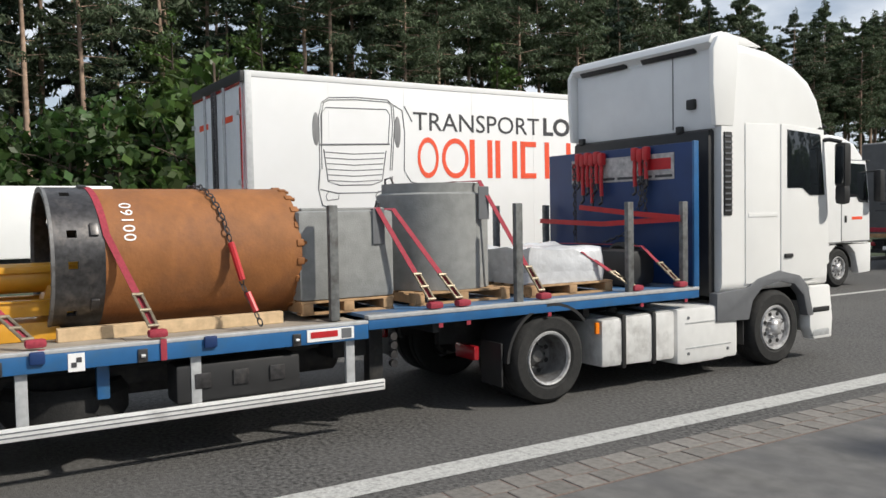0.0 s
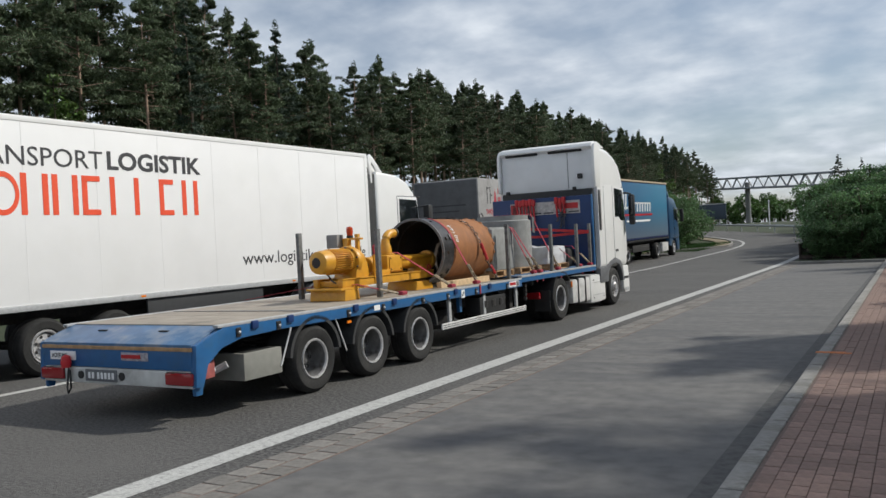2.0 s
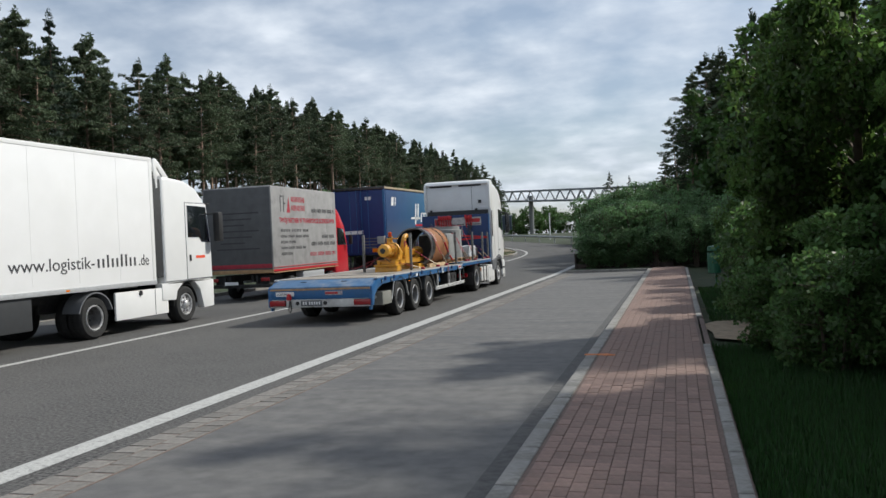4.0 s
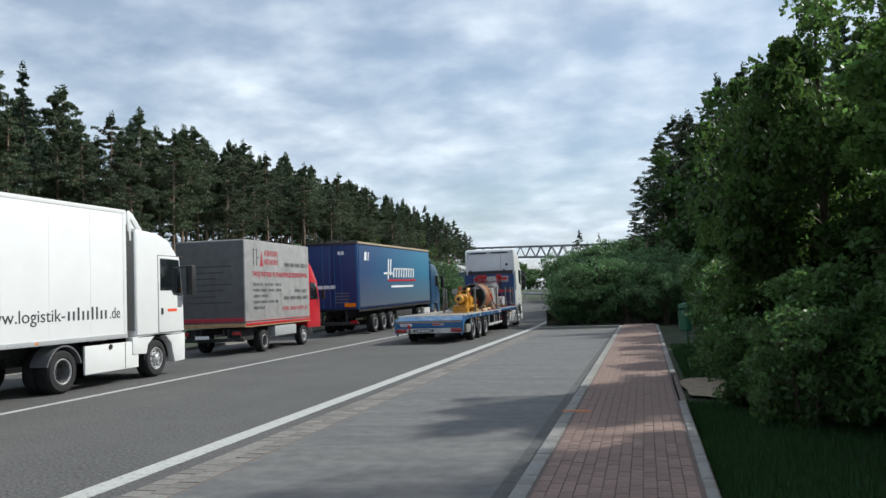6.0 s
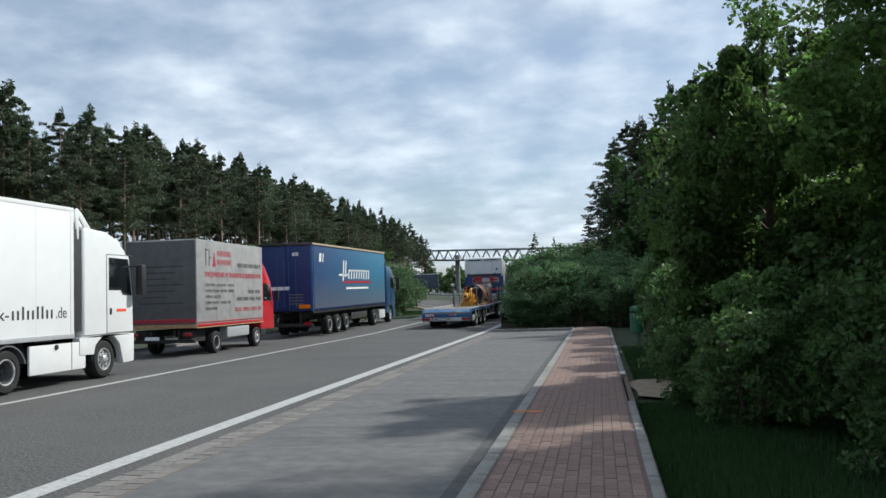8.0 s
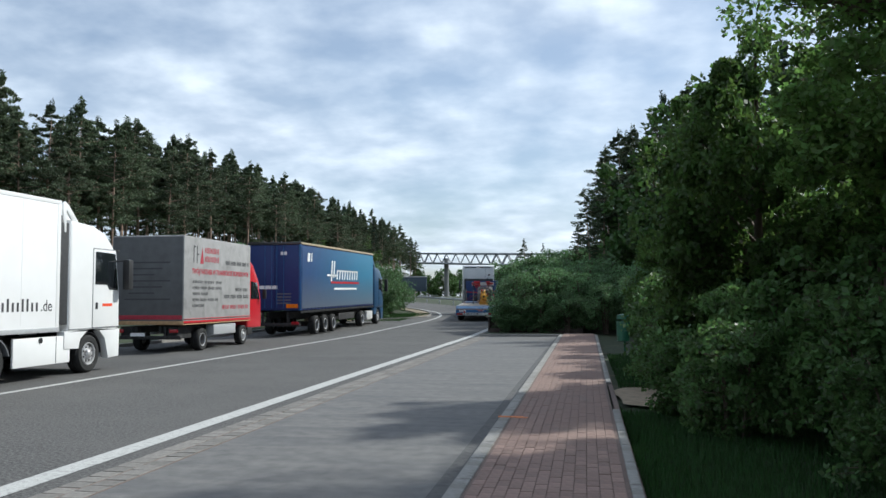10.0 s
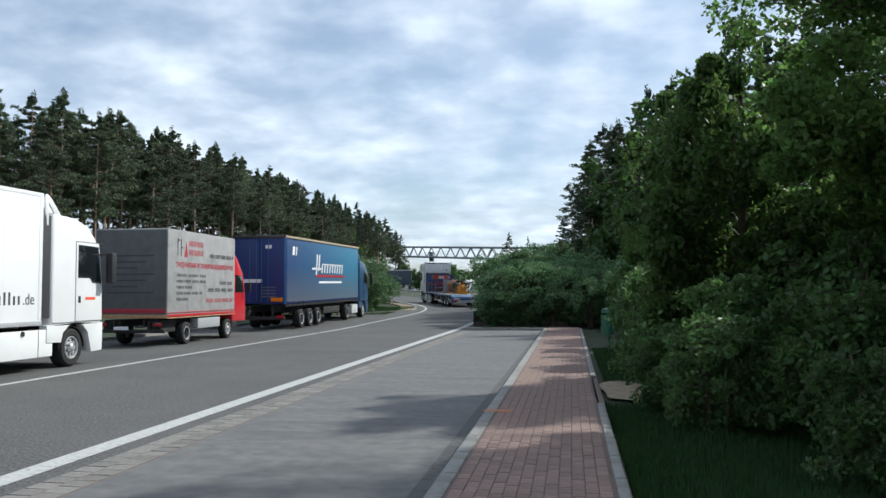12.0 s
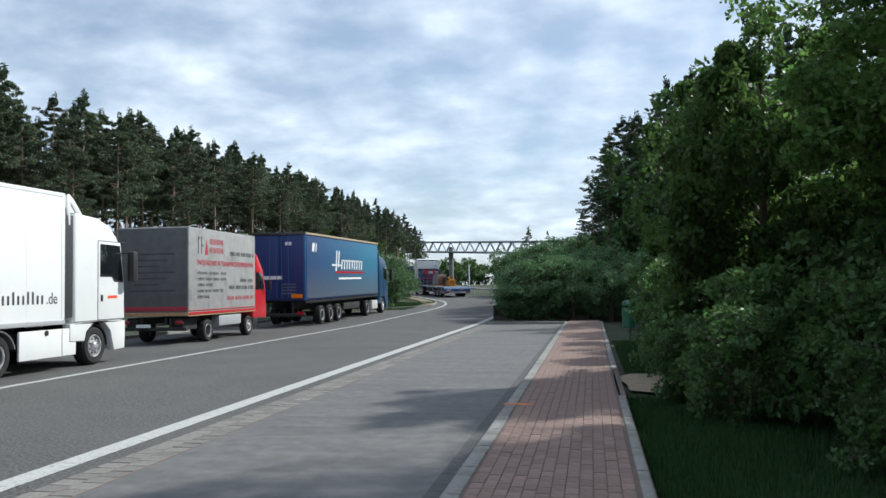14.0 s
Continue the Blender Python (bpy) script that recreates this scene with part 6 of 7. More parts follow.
def build_forest():
    """The pine wood beyond the parked trucks, and the trees on the other side."""
    rng = random.Random(4)
    kinds = [pine(10 + k, 17.0, 0.46 + 0.08 * (k % 3)) for k in range(5)] + [pine(30, 16.5, 0.12, spruce=True)]
    back = [pine(40 + k, 17.0, 0.07, 5600, k == 1, 1.6) for k in range(2)]
    mid = [pine(44 + k, 17.0, 0.56, 5600, False, 1.5) for k in range(2)]
    birch = broadleaf(50, 14.0, 2.3, 5200, 0.3, 0.11, BIRCH, 0.12)
    scrub = [broadleaf(60 + k, 3.4, 1.7, 2600, 0.05, 0.11, LEAVES if k else BIRCH, 0.05, 4) for k in range(2)]
    protos = {}

    def plant(key, meshes, x, y, scale, label, name="pine_tree", group="wood edge"):
        if key not in protos:
            t = tree_thing(name, label, *meshes, group=group)
            protos[key] = t
        else:
            t = copy_thing(protos[key], pose(0, 0, 0))
        t.scale = (scale,) * 3
        t.matrix_basis = pose(x, y, gz(y) - 0.05, 0, 0, rng.uniform(0, 360)) @ Matrix.Diagonal((scale, scale, scale, 1))

    y = -24.0
    while y < 176:
        for row in range(5 if y < 60 else 4):
            k = rng.random()
            x = -36.5 - row * 3.4 + rng.uniform(-1.5, 1.5)
            yy = y + rng.uniform(-1.3, 1.3)
            top = 1.02 * (1.8 + (0.44 - 0.052 * min(max((y - 41) / 9.0, 0.0), 1.0) - 0.04 * min(max((y - 105) / 35.0, 0.0), 1.0)) * -x * rng.uniform(0.74, 1.0)) if row < 3 else (1.8 + 0.37 * -x * rng.uniform(0.75, 1.02))
            if row > 0:
                j = rng.randrange(2)
                deep = row > 2 or y < 14
                plant(("b" if deep else "m", j), (back if deep else mid)[j], x, yy, top / 17.0, "dense conifer deep in the wood", "conifer_tree", "inner wood")
            elif k < (0.3 if y < 14 else 0.08):
                plant("birch", birch, x, yy, top / 14.6, "slender birch among the pines at the wood's edge", "birch_tree")
            elif k < 0.22:
                j = 5
                plant(j, kinds[j], x, yy, top / 16.6, "dark spruce with drooping branches at the wood's edge", "spruce_tree")
            else:
                j = rng.randrange(5)
                plant(j, kinds[j], x, yy, top / 17.0, "tall pine with bare trunk and dark crown at the wood's edge")
        if y < 60 and rng.random() < 0.9:
            j = rng.randrange(2)
            plant(("s", j), scrub[j], -33.5 + rng.uniform(-1, 1), y, rng.uniform(0.7, 1.2) * (2.3 if y < 12 else 1.0), "green undergrowth shrub before the pine wood", "undergrowth_shrub", "undergrowth")
        y += rng.uniform(2.3, 3.2)
    # wood on the far right
    for x, yy, s, j in ((3.2, 58, 0.9, 0), (4.6, 57, 0.95, 3), (6.6, 55, 1.05, 1), (9.5, 60, 1.05, 2), (3.4, 66, 0.82, 4), (5.5, 70, 0.95, 3), (1.6, 82, 0.66, 0), (3.5, 85, 0.8, 5), (0.3, 94, 0.52, 5), (2.0, 100, 0.66, 2),
                       (-1.6, 112, 0.42, 4), (8.5, 48, 0.9, 5), (12, 52, 1.1, 0), (12.5, 44, 1.0, 3), (15, 40, 1.05, 1), (16, 33, 1.0, 2), (13, 36, 0.85, 4), (18, 27, 1.0, 0), (20, 20, 1.0, 3), (-6.5, 125, 0.5, 5), (-9.5, 132, 0.55, 0),
                       (-8.2, 128, 0.42, 4), (0.5, 120, 0.42, 1), (10, 40, 0.8, 4), (7.5, 63, 1.0, 4), (1.2, 58, 0.78, 0), (2.2, 56, 0.86, 1), (1.7, 62, 0.85, 2), (0.4, 64, 0.66, 3), (-0.6, 70, 0.5, 0), (2.8, 60, 0.9, 4)):
        plant(j, kinds[j], x, yy, s * (0.86 if 50 < yy < 75 else 1.0), "tall pine beyond the pavement")
    for x, yy, s in ((8.6, 62, 1.0), (6.2, 64, 0.98), (4.6, 72, 0.9), (10.5, 56, 1.0), (11.5, 49, 0.95), (7.2, 69, 1.0), (13.5, 60, 1.1), (3.6, 92, 0.72), (5.4, 80, 0.88)):
        j = rng.randrange(2)
        plant(("b", j), back[j], x, yy, s, "dense conifer deep in the wood", "conifer_tree", "inner wood")
    lime = broadleaf(70, 13.5, 3.4, 9000, 0.15, 0.16, LEAVES, 0.16)
    for x, yy, s in ((6.4, 52, 1.08), (8.8, 43, 0.95), (5.0, 59, 1.1), (3.9, 63, 0.9), (8.0, 56, 1.1), (3.0, 76, 0.75), (10.5, 36, 0.85), (4.6, 54, 1.3), (5.6, 49, 1.22), (3.2, 58, 0.86), (7.0, 46, 1.0), (1.6, 66, 0.62)):
        plant("lime", lime, x, yy, s, "full-crowned broadleaf tree beside the pines", "broadleaf_tree", "trees beyond the pavement")
    far = broadleaf(80, 7.0, 3.2, 3000, 0.05, 0.22, LEAVES, 0.1, 3)
    for k in range(46):
        a = radians(-26 + k * 0.75 + rng.uniform(-0.3, 0.3))
        d = rng.uniform(240, 300)
        plant("far", far, math.sin(a) * d, math.cos(a) * d, rng.uniform(0.9, 1.6), "distant hazy tree on the skyline", "distant_tree", "skyline trees")


build_forest()


def build_shrubs():
    """Shrubs: the planted clump at the bay's end, the island clump, and those beside the pavement."""
    rng = random.Random(9)
    dome = [broadleaf(100 + k, 3.5, 1.9, 14000, 0.04, 0.06, SHRUB, 0.045, 7) for k in range(2)]
    loose = [broadleaf(110 + k, 2.6, 1.35, 11000, 0.03, 0.06, VERGE_LEAVES, 0.035, 6) for k in range(2)]
    tall = [broadleaf(120 + k, 5.2, 2.0, 15000, 0.05, 0.07, MAPLE, 0.08, 4) for k in range(2)]
    protos = {}

    def plant(key, meshes, x, y, s, label, name="shrub", group="", sz=1.0):
        if key not in protos:
            protos[key] = t = tree_thing(name, label, *meshes, category="shrub", group=group)
        else:
            t = copy_thing(protos[key], pose(0, 0, 0))
            tagged(t, label, group=group)
        t.matrix_basis = pose(x, y, gz(y), 0, 0, rng.uniform(0, 360)) @ Matrix.Diagonal((s, s, s * sz, 1))

    for x, y, s in ((-3.0, 40.6, 0.9), (-2.4, 40.2, 0.6), (-0.9, 40.3, 0.65), (-3.6, 40.6, 0.55), (0.9, 40.2, 0.75), (-1.6, 41.5, 1.0), (0.3, 42.2, 0.92), (-2.3, 43.5, 1.05), (-0.4, 44.5, 1.05), (1.8, 41.0, 0.9), (-2.7, 46, 1.0), (2.8, 44, 1.1), (-3.3, 50.5, 0.95), (-3.5, 56, 1.0), (-3, 60, 1.15), (3.4, 38.5, 0.95), (1.0, 48, 1.2)):
        j = rng.randrange(2)
        plant(j, dome[j], x, y, s, "dense dark green clipped shrub in the planted bed", group="shrubs at the bay's end")
    for x, y, s in ((-15.6, 58, 1.15), (-16.4, 62, 1.25), (-15.9, 66, 1.1), (-17.2, 70, 1.05), (-18.0, 75, 0.9), (-19.4, 80, 0.85), (-19, 60, 1.5), (-20, 68, 1.4), (-18.6, 54, 1.6), (-22, 75, 1.4), (-21, 50, 1.6)):
        j = rng.randrange(2)
        plant(j, dome[j], x, y, s, "wide green shrub on the grass island", group="island shrubs")
    for x, y, s in ((1.75, 11.0, 0.62), (1.45, 12.6, 0.55), (1.85, 16.6, 0.7), (2.3, 12.6, 0.85), (2.5, 14.4, 0.8), (2.6, 16.5, 1.0), (2.5, 19.0, 1.05), (2.8, 22.0, 1.1), (3.4, 10.0, 0.8), (4.0, 12.5, 1.1), (3.0, 7.8, 0.55), (3.7, 25.5, 1.1), (3.0, 29.5, 1.1), (4.6, 8.2, 0.9), (3.0, 33, 1.1)):
        j = rng.randrange(2)
        plant(("l", j), loose[j], x, y, s, "loose green shrub leaning over the pavement's edge", group="shrubs beside the pavement")
    for x, y, s in ((3.7, 17.5, 0.9), (4.4, 21.5, 1.0), (4.2, 26.5, 1.05), (5.0, 14.5, 1.0), (4.5, 31.5, 1.05), (6.0, 18.0, 1.2), (6.3, 11.0, 1.0), (6.5, 25, 1.3), (3.8, 36, 1.0)):
        j = rng.randrange(2)
        plant(("t", j), tall[j], x, y, s, "tall leafy bush behind the pavement shrubs", group="tall bushes")
    big = broadleaf(141, 9.2, 2.8, 85000, 0.42, 0.05, MAPLE, 0.16, tight=0.72, limbs=40)
    t = tree_thing("lime_tree", "spreading dark broadleaf tree overhanging the pavement", *big, group="trees beside the pavement")
    t.matrix_basis = pose(5.0, 10.6, 0, 0, 0, 315)
    # The second copy is unseen, added beside the view to shade the near pavement.
    for x, y, turn, k, kz in ((8.6, 15.5, 225, 1.0, 0.95), (5.9, 6.8, 45, 1.0, 1.0)):
        copy_thing(t, pose(0, 0, 0)).matrix_basis = pose(x, y, 0, 0, 0, turn) @ Matrix.Diagonal((k, k, kz, 1))
    low = broadleaf(146, 6.6, 2.05, 70000, 0.1, 0.052, MAPLE, 0.12, tight=0.72, limbs=42)
    t = tree_thing("maple_tree", "young broadleaf tree with light green upper leaves", *low, group="trees beside the pavement")
    t.matrix_basis = pose(3.1, 15.6, 0, 0, 0, 80) @ Matrix.Diagonal((1.02, 1.02, 1.3, 1))
    for x, y, turn, k in ((3.9, 21.0, 200, 0.9), (5.6, 13.6, 20, 0.95), (4.2, 28.5, 300, 0.95)):
        copy_thing(t, pose(0, 0, 0)).matrix_basis = pose(x, y, 0, 0, 0, turn) @ Matrix.Diagonal((k, k, k, 1))
    for x, y, s in ((-6.6, 82, 1.5), (-4.6, 77, 1.55), (-2.6, 79, 1.75), (-1.0, 74, 1.7), (0.6, 80, 1.9), (-7.4, 94, 1.5), (2.2, 72, 1.9), (-4.0, 68, 1.2), (-1.8, 65, 1.35)):
        j = rng.randrange(2)
        plant(j, dome[j], x, y, s, "tall green bush beyond the planted bed", group="bushes beyond the bed")
    # planter wall under the clump
    bed = thing("planter_bed", "low dark brown wooden planter wall round the shrubs", "planter")
    plank = mat("old planter wood", (0.06, 0.045, 0.038), 0.9, var=0.3, scale=7, bump=0.4)
    for k in range(3):
        part("plank", box(0.08, 3.6, 0.25, (-4.7, 42.1, gz(42) + 0.13 + 0.255 * k), 0.01), plank, bed)
        if k == 0:
            part("plank", box(4.5, 0.08, 0.25, (-2.4, 40.3, gz(40.3) + 0.13), 0.01), plank, bed)
    part("soil", box(4.4, 3.5, 0.3, (-2.4, 42.1, 0.25)), GRASS_SOIL, bed)


build_shrubs()


def build_grass(name, boxes, count, seed, label, tall=0.09):
    rng = np.random.default_rng(seed)
    tot = sum((b[1] - b[0]) * (b[3] - b[2]) for b in boxes)
    verts, faces = [], []
    for x0, x1, y0, y1 in boxes:
        n = int(count * (x1 - x0) * (y1 - y0) / tot)
        p = np.stack([rng.uniform(x0, x1, n), rng.uniform(y0, y1, n)], 1)
        for x, y in p:
            h, a = tall * rng.uniform(0.4, 1.3), rng.uniform(0, 6.28)
            dx, dy = math.cos(a) * 0.008, math.sin(a) * 0.008
            z, i = gz(y) - 0.01, len(verts)
            verts += [(x - dx, y - dy, z), (x + dx, y + dy, z), (x + dy * rng.uniform(-5, 5), y + dx * rng.uniform(-5, 5), z + h)]
            faces.append((i, i + 1, i + 2))
    me = bpy.data.meshes.new(name)
    me.from_pydata(verts, [], faces)
    me.materials.append(GRASS)
    tagged(new(name, me), label, "grass", kind="stuff")


build_grass("grass", [(0.5, 1.5, 4.0, 13.2), (0.5, 2.1, 3.8, 13.0), (0.5, 2.8, 3.6, 12.6), (0.5, 3.6, 3.5, 12.0), (0.6, 2.2, 16.4, 26.0)], 56000, 3, "short shaded grass beside the pavement")
build_grass("island_grass", [(-17.5, -12.2, 53.5, 66.0)], 14000, 5, "sunlit grass on the road island", 0.16)


# ---- far things ----
def build_bridge():
    BRIDGE_PAINT = mat("bridge paint", (0.24, 0.255, 0.27), 0.6, var=0.12, scale=2)
    t = thing("footbridge", "long grey steel truss bridge over the motorway", "bridge")
    a, c = Vector((-60.0, 205.0, 0)), Vector((2.0, 140.0, 0))
    za, zc, deep = 13.3, 8.9, 2.1
    n = 26
    pa = [a.lerp(c, k / n) for k in range(n + 1)]
    for off in (-1.2, 1.2):
        d = (c - a).normalized()
        s = Vector((-d.y, d.x, 0)) * off
        top = [p + s + Vector((0, 0, za + (zc - za) * k / n)) for k, p in enumerate(pa)]
        low = [q - Vector((0, 0, deep)) for q in top]
        part("top_chord", tube([top[0], top[-1]], 0.2, 6), BRIDGE_PAINT, t)
        part("low_chord", tube([low[0], low[-1]], 0.24, 6), BRIDGE_PAINT, t)
        for k in range(n):
            part("diagonal", tube([low[k], (top[k] + top[k + 1]) / 2], 0.11, 5), BRIDGE_PAINT, t)
            part("diagonal", tube([(top[k] + top[k + 1]) / 2, low[k + 1]], 0.11, 5), BRIDGE_PAINT, t)
    d = (c - a).normalized()
    mid = (a + c) / 2 + Vector((0, 0, (za + zc) / 2 - deep))
    slab = box((c - a).length, 2.4, 0.25, (0, 0, 0))
    slab.transform(Matrix.Translation(mid) @ Vector((d.x, d.y, (zc - za) / (c - a).length)).to_track_quat("X", "Z").to_matrix().to_4x4())
    part("walkway", slab, mat("walkway grey", (0.2, 0.2, 0.21), 0.8), t)
    for k in (3, 13, 24):
        p = pa[k]
        part("pier", cyl(0.5, za - deep, "z", (p.x, p.y, (za + (zc - za) * k / n - deep) / 2), 12), CEMENT, t)


def build_roadside():
    sign = thing("gantry_sign", "dark backed motorway sign board on posts", "road sign")
    part("board", box(9.5, 0.2, 2.3, (-30.2, 132, 4.6 - 0.6), 0.03), mat("sign back", (0.05, 0.07, 0.1), 0.5, var=0.1), sign)
    part("rail_frame", box(9.7, 0.3, 0.15, (-30.2, 132, 5.2), 0.02), GALV, sign)
    for x in (-34, -26.5):
        part("post", cyl(0.12, 5.0, "z", (x, 132.2, 2.6), 10), GALV, sign)
    lamp = thing("marker_pole", "slim white pole beside the curve", "pole")
    part("pole", cyl(0.07, 3.2, "z", (-15.2, 104, gz(104) + 1.55), 10), WHITE, lamp)
    part("cap", lathe([(0, 0), (0.12, 0), (0.1, 0.2), (0, 0.24)], "z", (-15.2, 104, gz(104) + 3.1), 10), GALV, lamp)
    rail = thing("guard_rail", "grey steel guard rail along the outside of the curve", "guard rail")
    pts = []
    for k in range(26):
        x, y, z, _ = along(52 + k * 3.0, 4.2)
        pts.append((x, y, z + 0.62))
    part("beam", tube(pts, 0.13, 6), GALV, rail)
    for p in pts[::2]:
        part("post", box(0.1, 0.1, 0.7, (p[0], p[1], p[2] - 0.3)), GALV, rail)
    bin_ = thing("litter_bin", "green metal litter bin on a short post", "litter bin")
    green = mat("bin green", (0.02, 0.11, 0.06), 0.5, var=0.15)
    part("post", cyl(0.03, 1.05, "z", (1.15, 26.3, 0.52), 10), green, bin_)
    part("body", lathe([(0, 0), (0.15, 0), (0.19, 0.02), (0.2, 0.62), (0.17, 0.62), (0.15, 0.06), (0, 0.06)], "z", (1.1, 26.1, 0.42), 18), green, bin_)
    part("hood", lathe([(0.2, 0), (0.18, 0.12), (0, 0.16)], "z", (1.1, 26.1, 1.1), 18), green, bin_)
    van = thing("white_van", "plain white van body parked at the wood's edge", "van")
    van.matrix_basis = pose(-29.0, -1.0, 0)
    part("body", box(2.1, 12.2, 2.2, (0, 0, 1.85), 0.08), TRAILER_WHITE, van)
    part("chassis", box(1.8, 11.6, 0.35, (0, 0, 0.6)), CHASSIS, van)
    for y in (-4.2, 4.0):
        for q in (-1, 1):
            wheel(van, q * 0.9, y, 0.38, 0.26, q)


build_bridge()
build_roadside()


# ---- pavement, kerb and gutter, stone by stone ----
def pieces(name, size, places, material, parent, seed, tilt=0.0, bevel=0.006):
    """Alike stones as objects on one mesh."""
    me = None
    rng = random.Random(seed)
    for x, y, z, rz in places:
        if me is None:
            o = mesh_ob(name, box(*size, (0, 0, 0), bevel), material)
            me = o.data
        else:
            o = new(name, me)
        o.parent = parent
        o.matrix_basis = pose(x, y, z + rng.uniform(-0.002, 0.002), rng.uniform(-tilt, tilt), rng.uniform(-tilt, tilt), rz)


def joined_pieces(name, size, places, material, parent, label, bevel=0.006):
    src = box(*size, (0, 0, 0), bevel)
    v0 = np.array([v.co[:] for v in src.verts])
    f0 = [[v.index for v in f.verts] for f in src.faces]
    src.free()
    verts, faces = [], []
    for x, y, z, _ in places:
        k = len(verts)
        verts += (v0 + (x, y, z)).tolist()
        faces += [[i + k for i in f] for f in f0]
    me = bpy.data.meshes.new(name)
    me.from_pydata(verts, [], faces)
    me.materials.append(material)
    o = new(name, me)
    o.parent = parent
    tagged(o, label, kind="stuff")


def build_pavement():
    z = 0.12
    walkp = tagged(mesh_ob("pavement", box(1.42, 98.5, 0.1, (-0.36, -10.75, z - 0.06)), JOINT), "reddish concrete block pavement along the bay", kind="structure")
    rng = random.Random(2)
    near, rest = [], []
    w, l = 0.111, 0.2
    cols = 12
    for r in range(int(42 / l)):
        for c in range(cols):
            x = -1.03 + (c + 0.5) * (1.34 / cols)
            y = -3.2 + r * l + (l / 2 if c % 2 else 0)
            (near if 4.4 < y < 13.6 and len(near) < 296 else rest).append((x, y, z - 0.03 + rng.uniform(-0.002, 0.002), 0))
    pieces("paver", (1.34 / cols - 0.004, l - 0.004, 0.06), near, PAVER, walkp, 1, 0.25)
    joined_pieces("paver_field", (1.34 / cols - 0.004, l - 0.004, 0.06), rest, PAVER, walkp, "reddish paving blocks laid in bond")
    kerb = tagged(mesh_ob("kerb", box(0.14, 98.0, 0.08, (-1.14, -11.0, 0.03)), JOINT), "concrete kerb between bay and pavement", kind="structure")
    pieces("kerb_stone", (0.15, 0.985, 0.2), [(-1.135, -3 + k, 0.022, 0) for k in range(41)], KERB, kerb, 3, 0.3, 0.015)
    edge = tagged(mesh_ob("edging", box(0.08, 98, 0.06, (0.43, -11.0, 0.05)), JOINT), "thin concrete edging along the grass", kind="structure")
    pieces("edge_stone", (0.1, 0.985, 0.2), [(0.4, -3 + k, 0.025, 0) for k in range(41) if not 13 <= -3 + k <= 16], KERB, edge, 4, 0.4, 0.012)
    tagged(mesh_ob("trodden_path", sheet([(1.1 + 0.7 * math.cos(a) * (1 + 0.22 * math.sin(3 * a + 1)), 15.0 + 1.5 * math.sin(a) * (1 + 0.14 * math.sin(4 * a))) for a in np.linspace(0, 2 * math.pi, 37)[:-1]], 0.022), mat("pale soil", (0.3, 0.235, 0.165), 0.95, var=0.25, scale=7, bump=0.5)), "bare trodden soil crossing beside the pavement", kind="structure")
    spot = box(0.34, 0.13, 0.003, (-1.06, 11.5, 0.1245))
    box(0.16, 0.1, 0.003, (-0.9, 11.45, 0.1235), bm=spot)
    tagged(mesh_ob("paint_mark", spot, mat("orange spray", (0.5, 0.16, 0.05), 0.8, var=0.4, scale=40)), "faded orange spray mark on the kerb", kind="structure")
    end = tagged(mesh_ob("bay_end_kerb", box(3.7, 0.15, 0.14, (-3.0, 37.8, 0.05), 0.02), KERB), "low kerb closing the end of the bay", kind="structure")
    tagged(mesh_ob("bay_end_bed", box(3.6, 2.6, 0.06, (-3.0, 39.2, 0.06), 0.02), GRASS_SOIL), "dark soil strip behind the bay", kind="structure")
    gut = tagged(mesh_ob("gutter", box(0.5, 98.0, 0.02, (-4.66, -11.2, -0.006)), JOINT), "two rows of worn gutter stones beside the line", kind="structure")
    near, rest = [], []
    for k in range(int(46 / 0.24)):
        for c in range(2):
            y = -6 + k * 0.24 + 0.12 * c
            (near if 1.5 < y < 37 and len(near) < 298 else rest).append((-4.79 + 0.25 * c, y, -0.035, 0))
    pieces("gutter_stone", (0.235, 0.225, 0.09), near, COBBLE, gut, 6, 1.2, 0.012)
    joined_pieces("gutter_field", (0.235, 0.225, 0.09), rest, COBBLE, gut, "worn gutter stones", 0.012)


build_pavement()


# ---- what moves ----
S_KNOTS = [(-0.5, -4.3), (0.0, -1.6), (0.5, 1.13), (1.0, 3.82), (1.5, 6.58), (2.0, 9.33), (2.5, 12.03), (3.0, 14.75), (3.5, 17.47), (5.8, 31.0), (6.5, 35.4), (7.0, 38.6), (7.5, 41.9), (10.0, 56.7), (11.0, 63.2), (12.0, 69.6), (13.0, 76.0), (14.0, 82.4), (14.5, 85.6)]


def travelled(t):
    """How far the trailer's middle axle has come along the lane: a smooth curve through the knots."""
    k = max(1, min(len(S_KNOTS) - 3, next((i for i, q in enumerate(S_KNOTS) if q[0] > t), len(S_KNOTS)) - 1))
    (t0, a), (t1, b), (t2, c), (t3, d) = S_KNOTS[k - 1:k + 3]
    u, h = (t - t1) / (t2 - t1), t2 - t1
    m1, m2 = (c - a) / (t2 - t0) * h, (d - b) / (t3 - t1) * h
    if t > t2:
        return c + (t - t2) * (d - c) / (t3 - t2)
    return (2 * u**3 - 3 * u**2 + 1) * b + (u**3 - 2 * u**2 + u) * m1 + (-2 * u**3 + 3 * u**2) * c + (u**3 - u**2) * m2


def between(s0, s1):
    """A body whose rear and front run on the lane at s0 and s1."""
    a, b = Vector(along(s0, 0.1)[:3]), Vector(along(s1, 0.1)[:3])
    d = b - a
    return pose(a.x, a.y, a.z, math.degrees(math.asin(d.z / d.length)), 0, math.degrees(math.atan2(-d.x, d.y)))


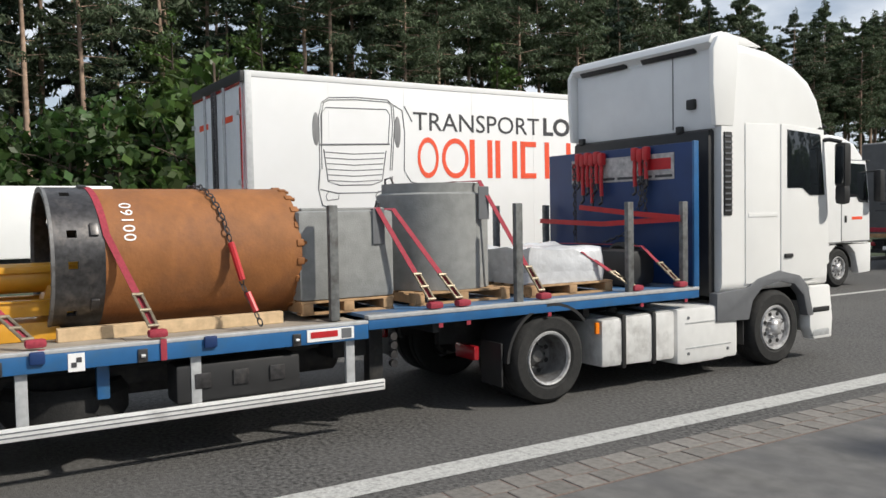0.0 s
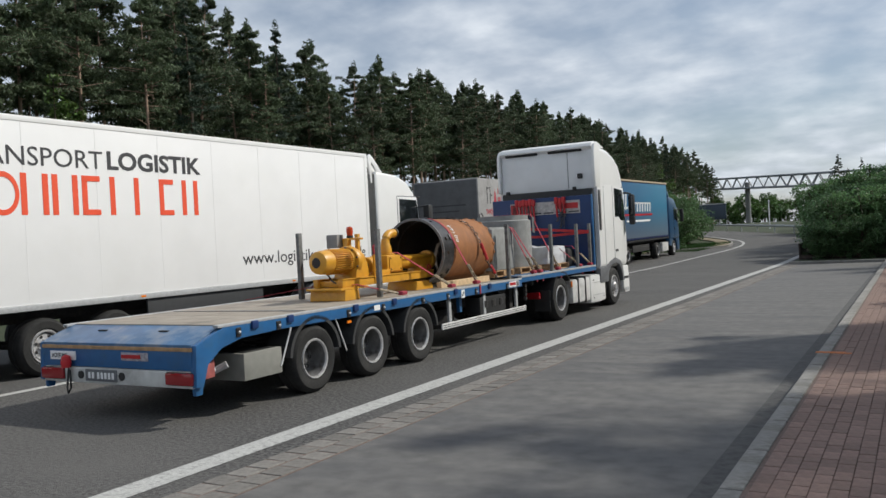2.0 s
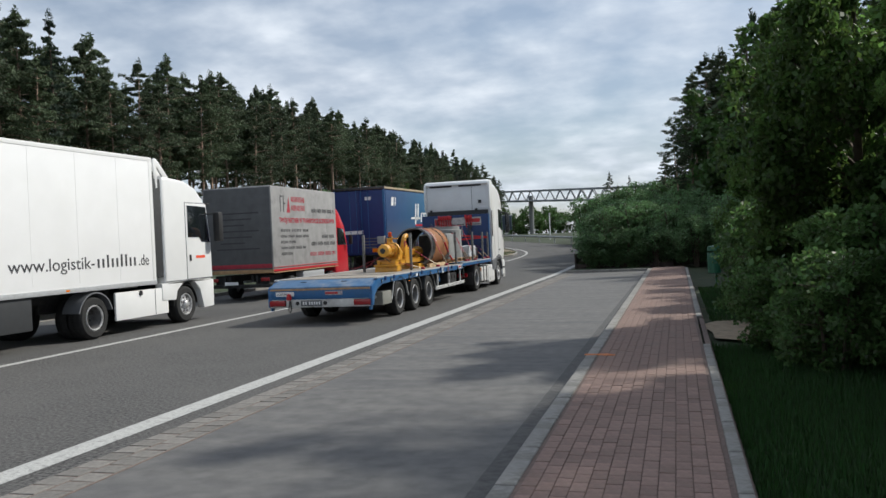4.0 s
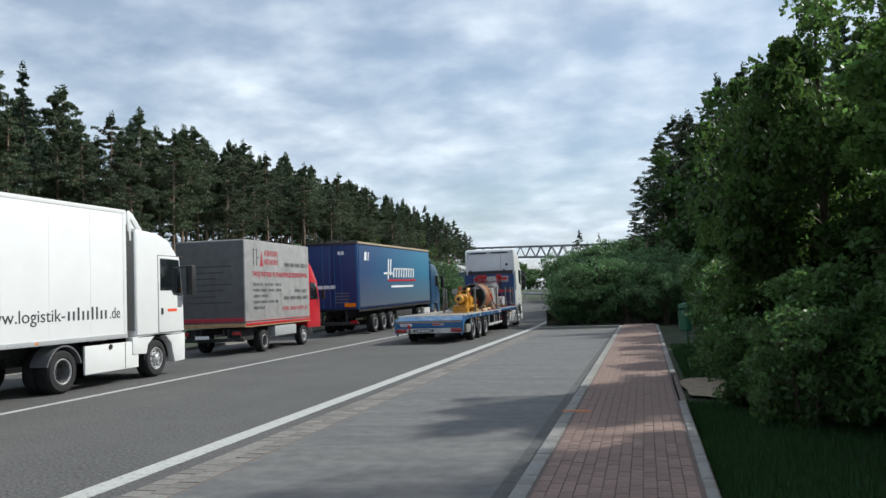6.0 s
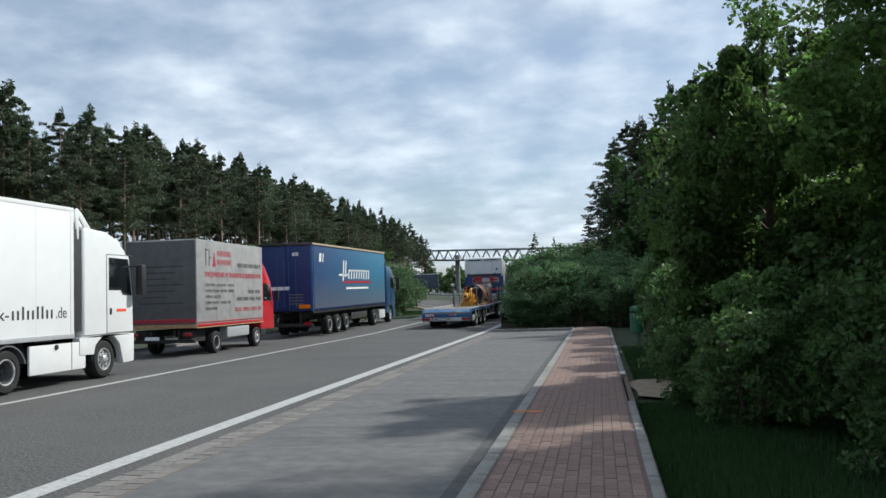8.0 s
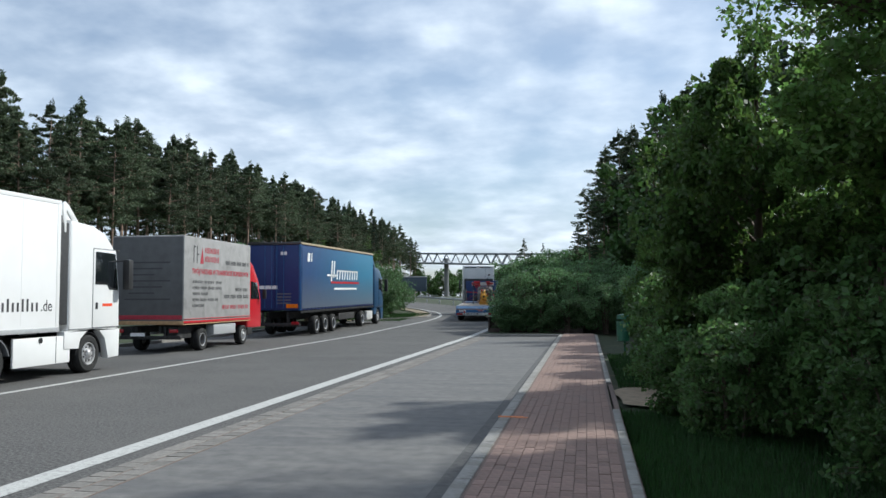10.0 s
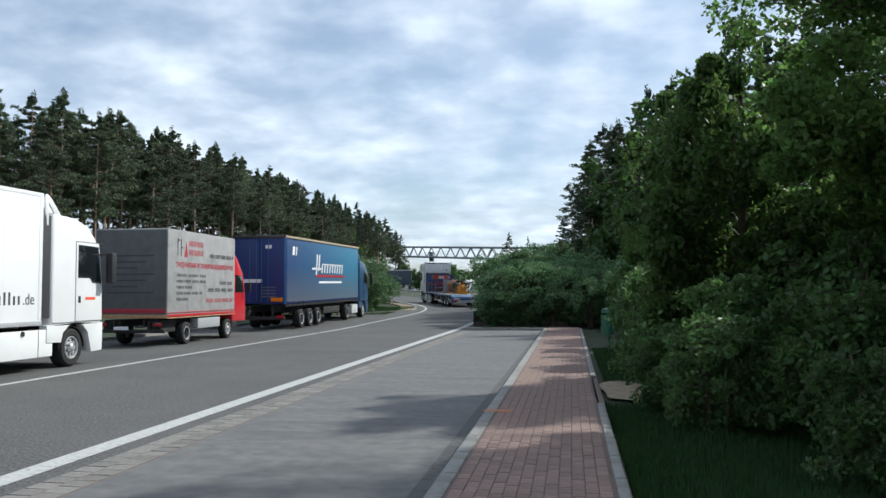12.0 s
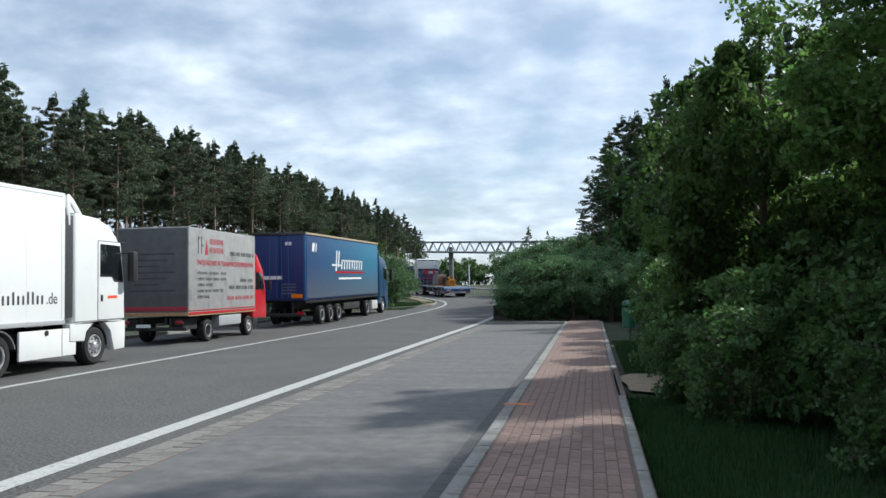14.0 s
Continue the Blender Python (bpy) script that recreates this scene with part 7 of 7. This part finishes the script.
def motions():
    times = [k * 0.1 for k in range(141)]
    bed = [(t, between(travelled(t), travelled(t) + 6.75)) for t in times]
    walk(FLATBED, bed)
    for ob, m in RIDERS:
        walk(ob, [(t, q @ m) for t, q in bed[::2]])
    walk(TRACTOR, [(t, between(travelled(t) + 6.86, travelled(t) + 10.36)) for t in times])
    for hubs in (FLATBED_WHEELS, TRACTOR_WHEELS):
        for hub in hubs:
            p = hub.matrix_basis.translation.copy()
            walk(hub, [(t, pose(p.x, p.y, p.z, -math.degrees((travelled(t) - travelled(0)) / p.z))) for t in times])


motions()
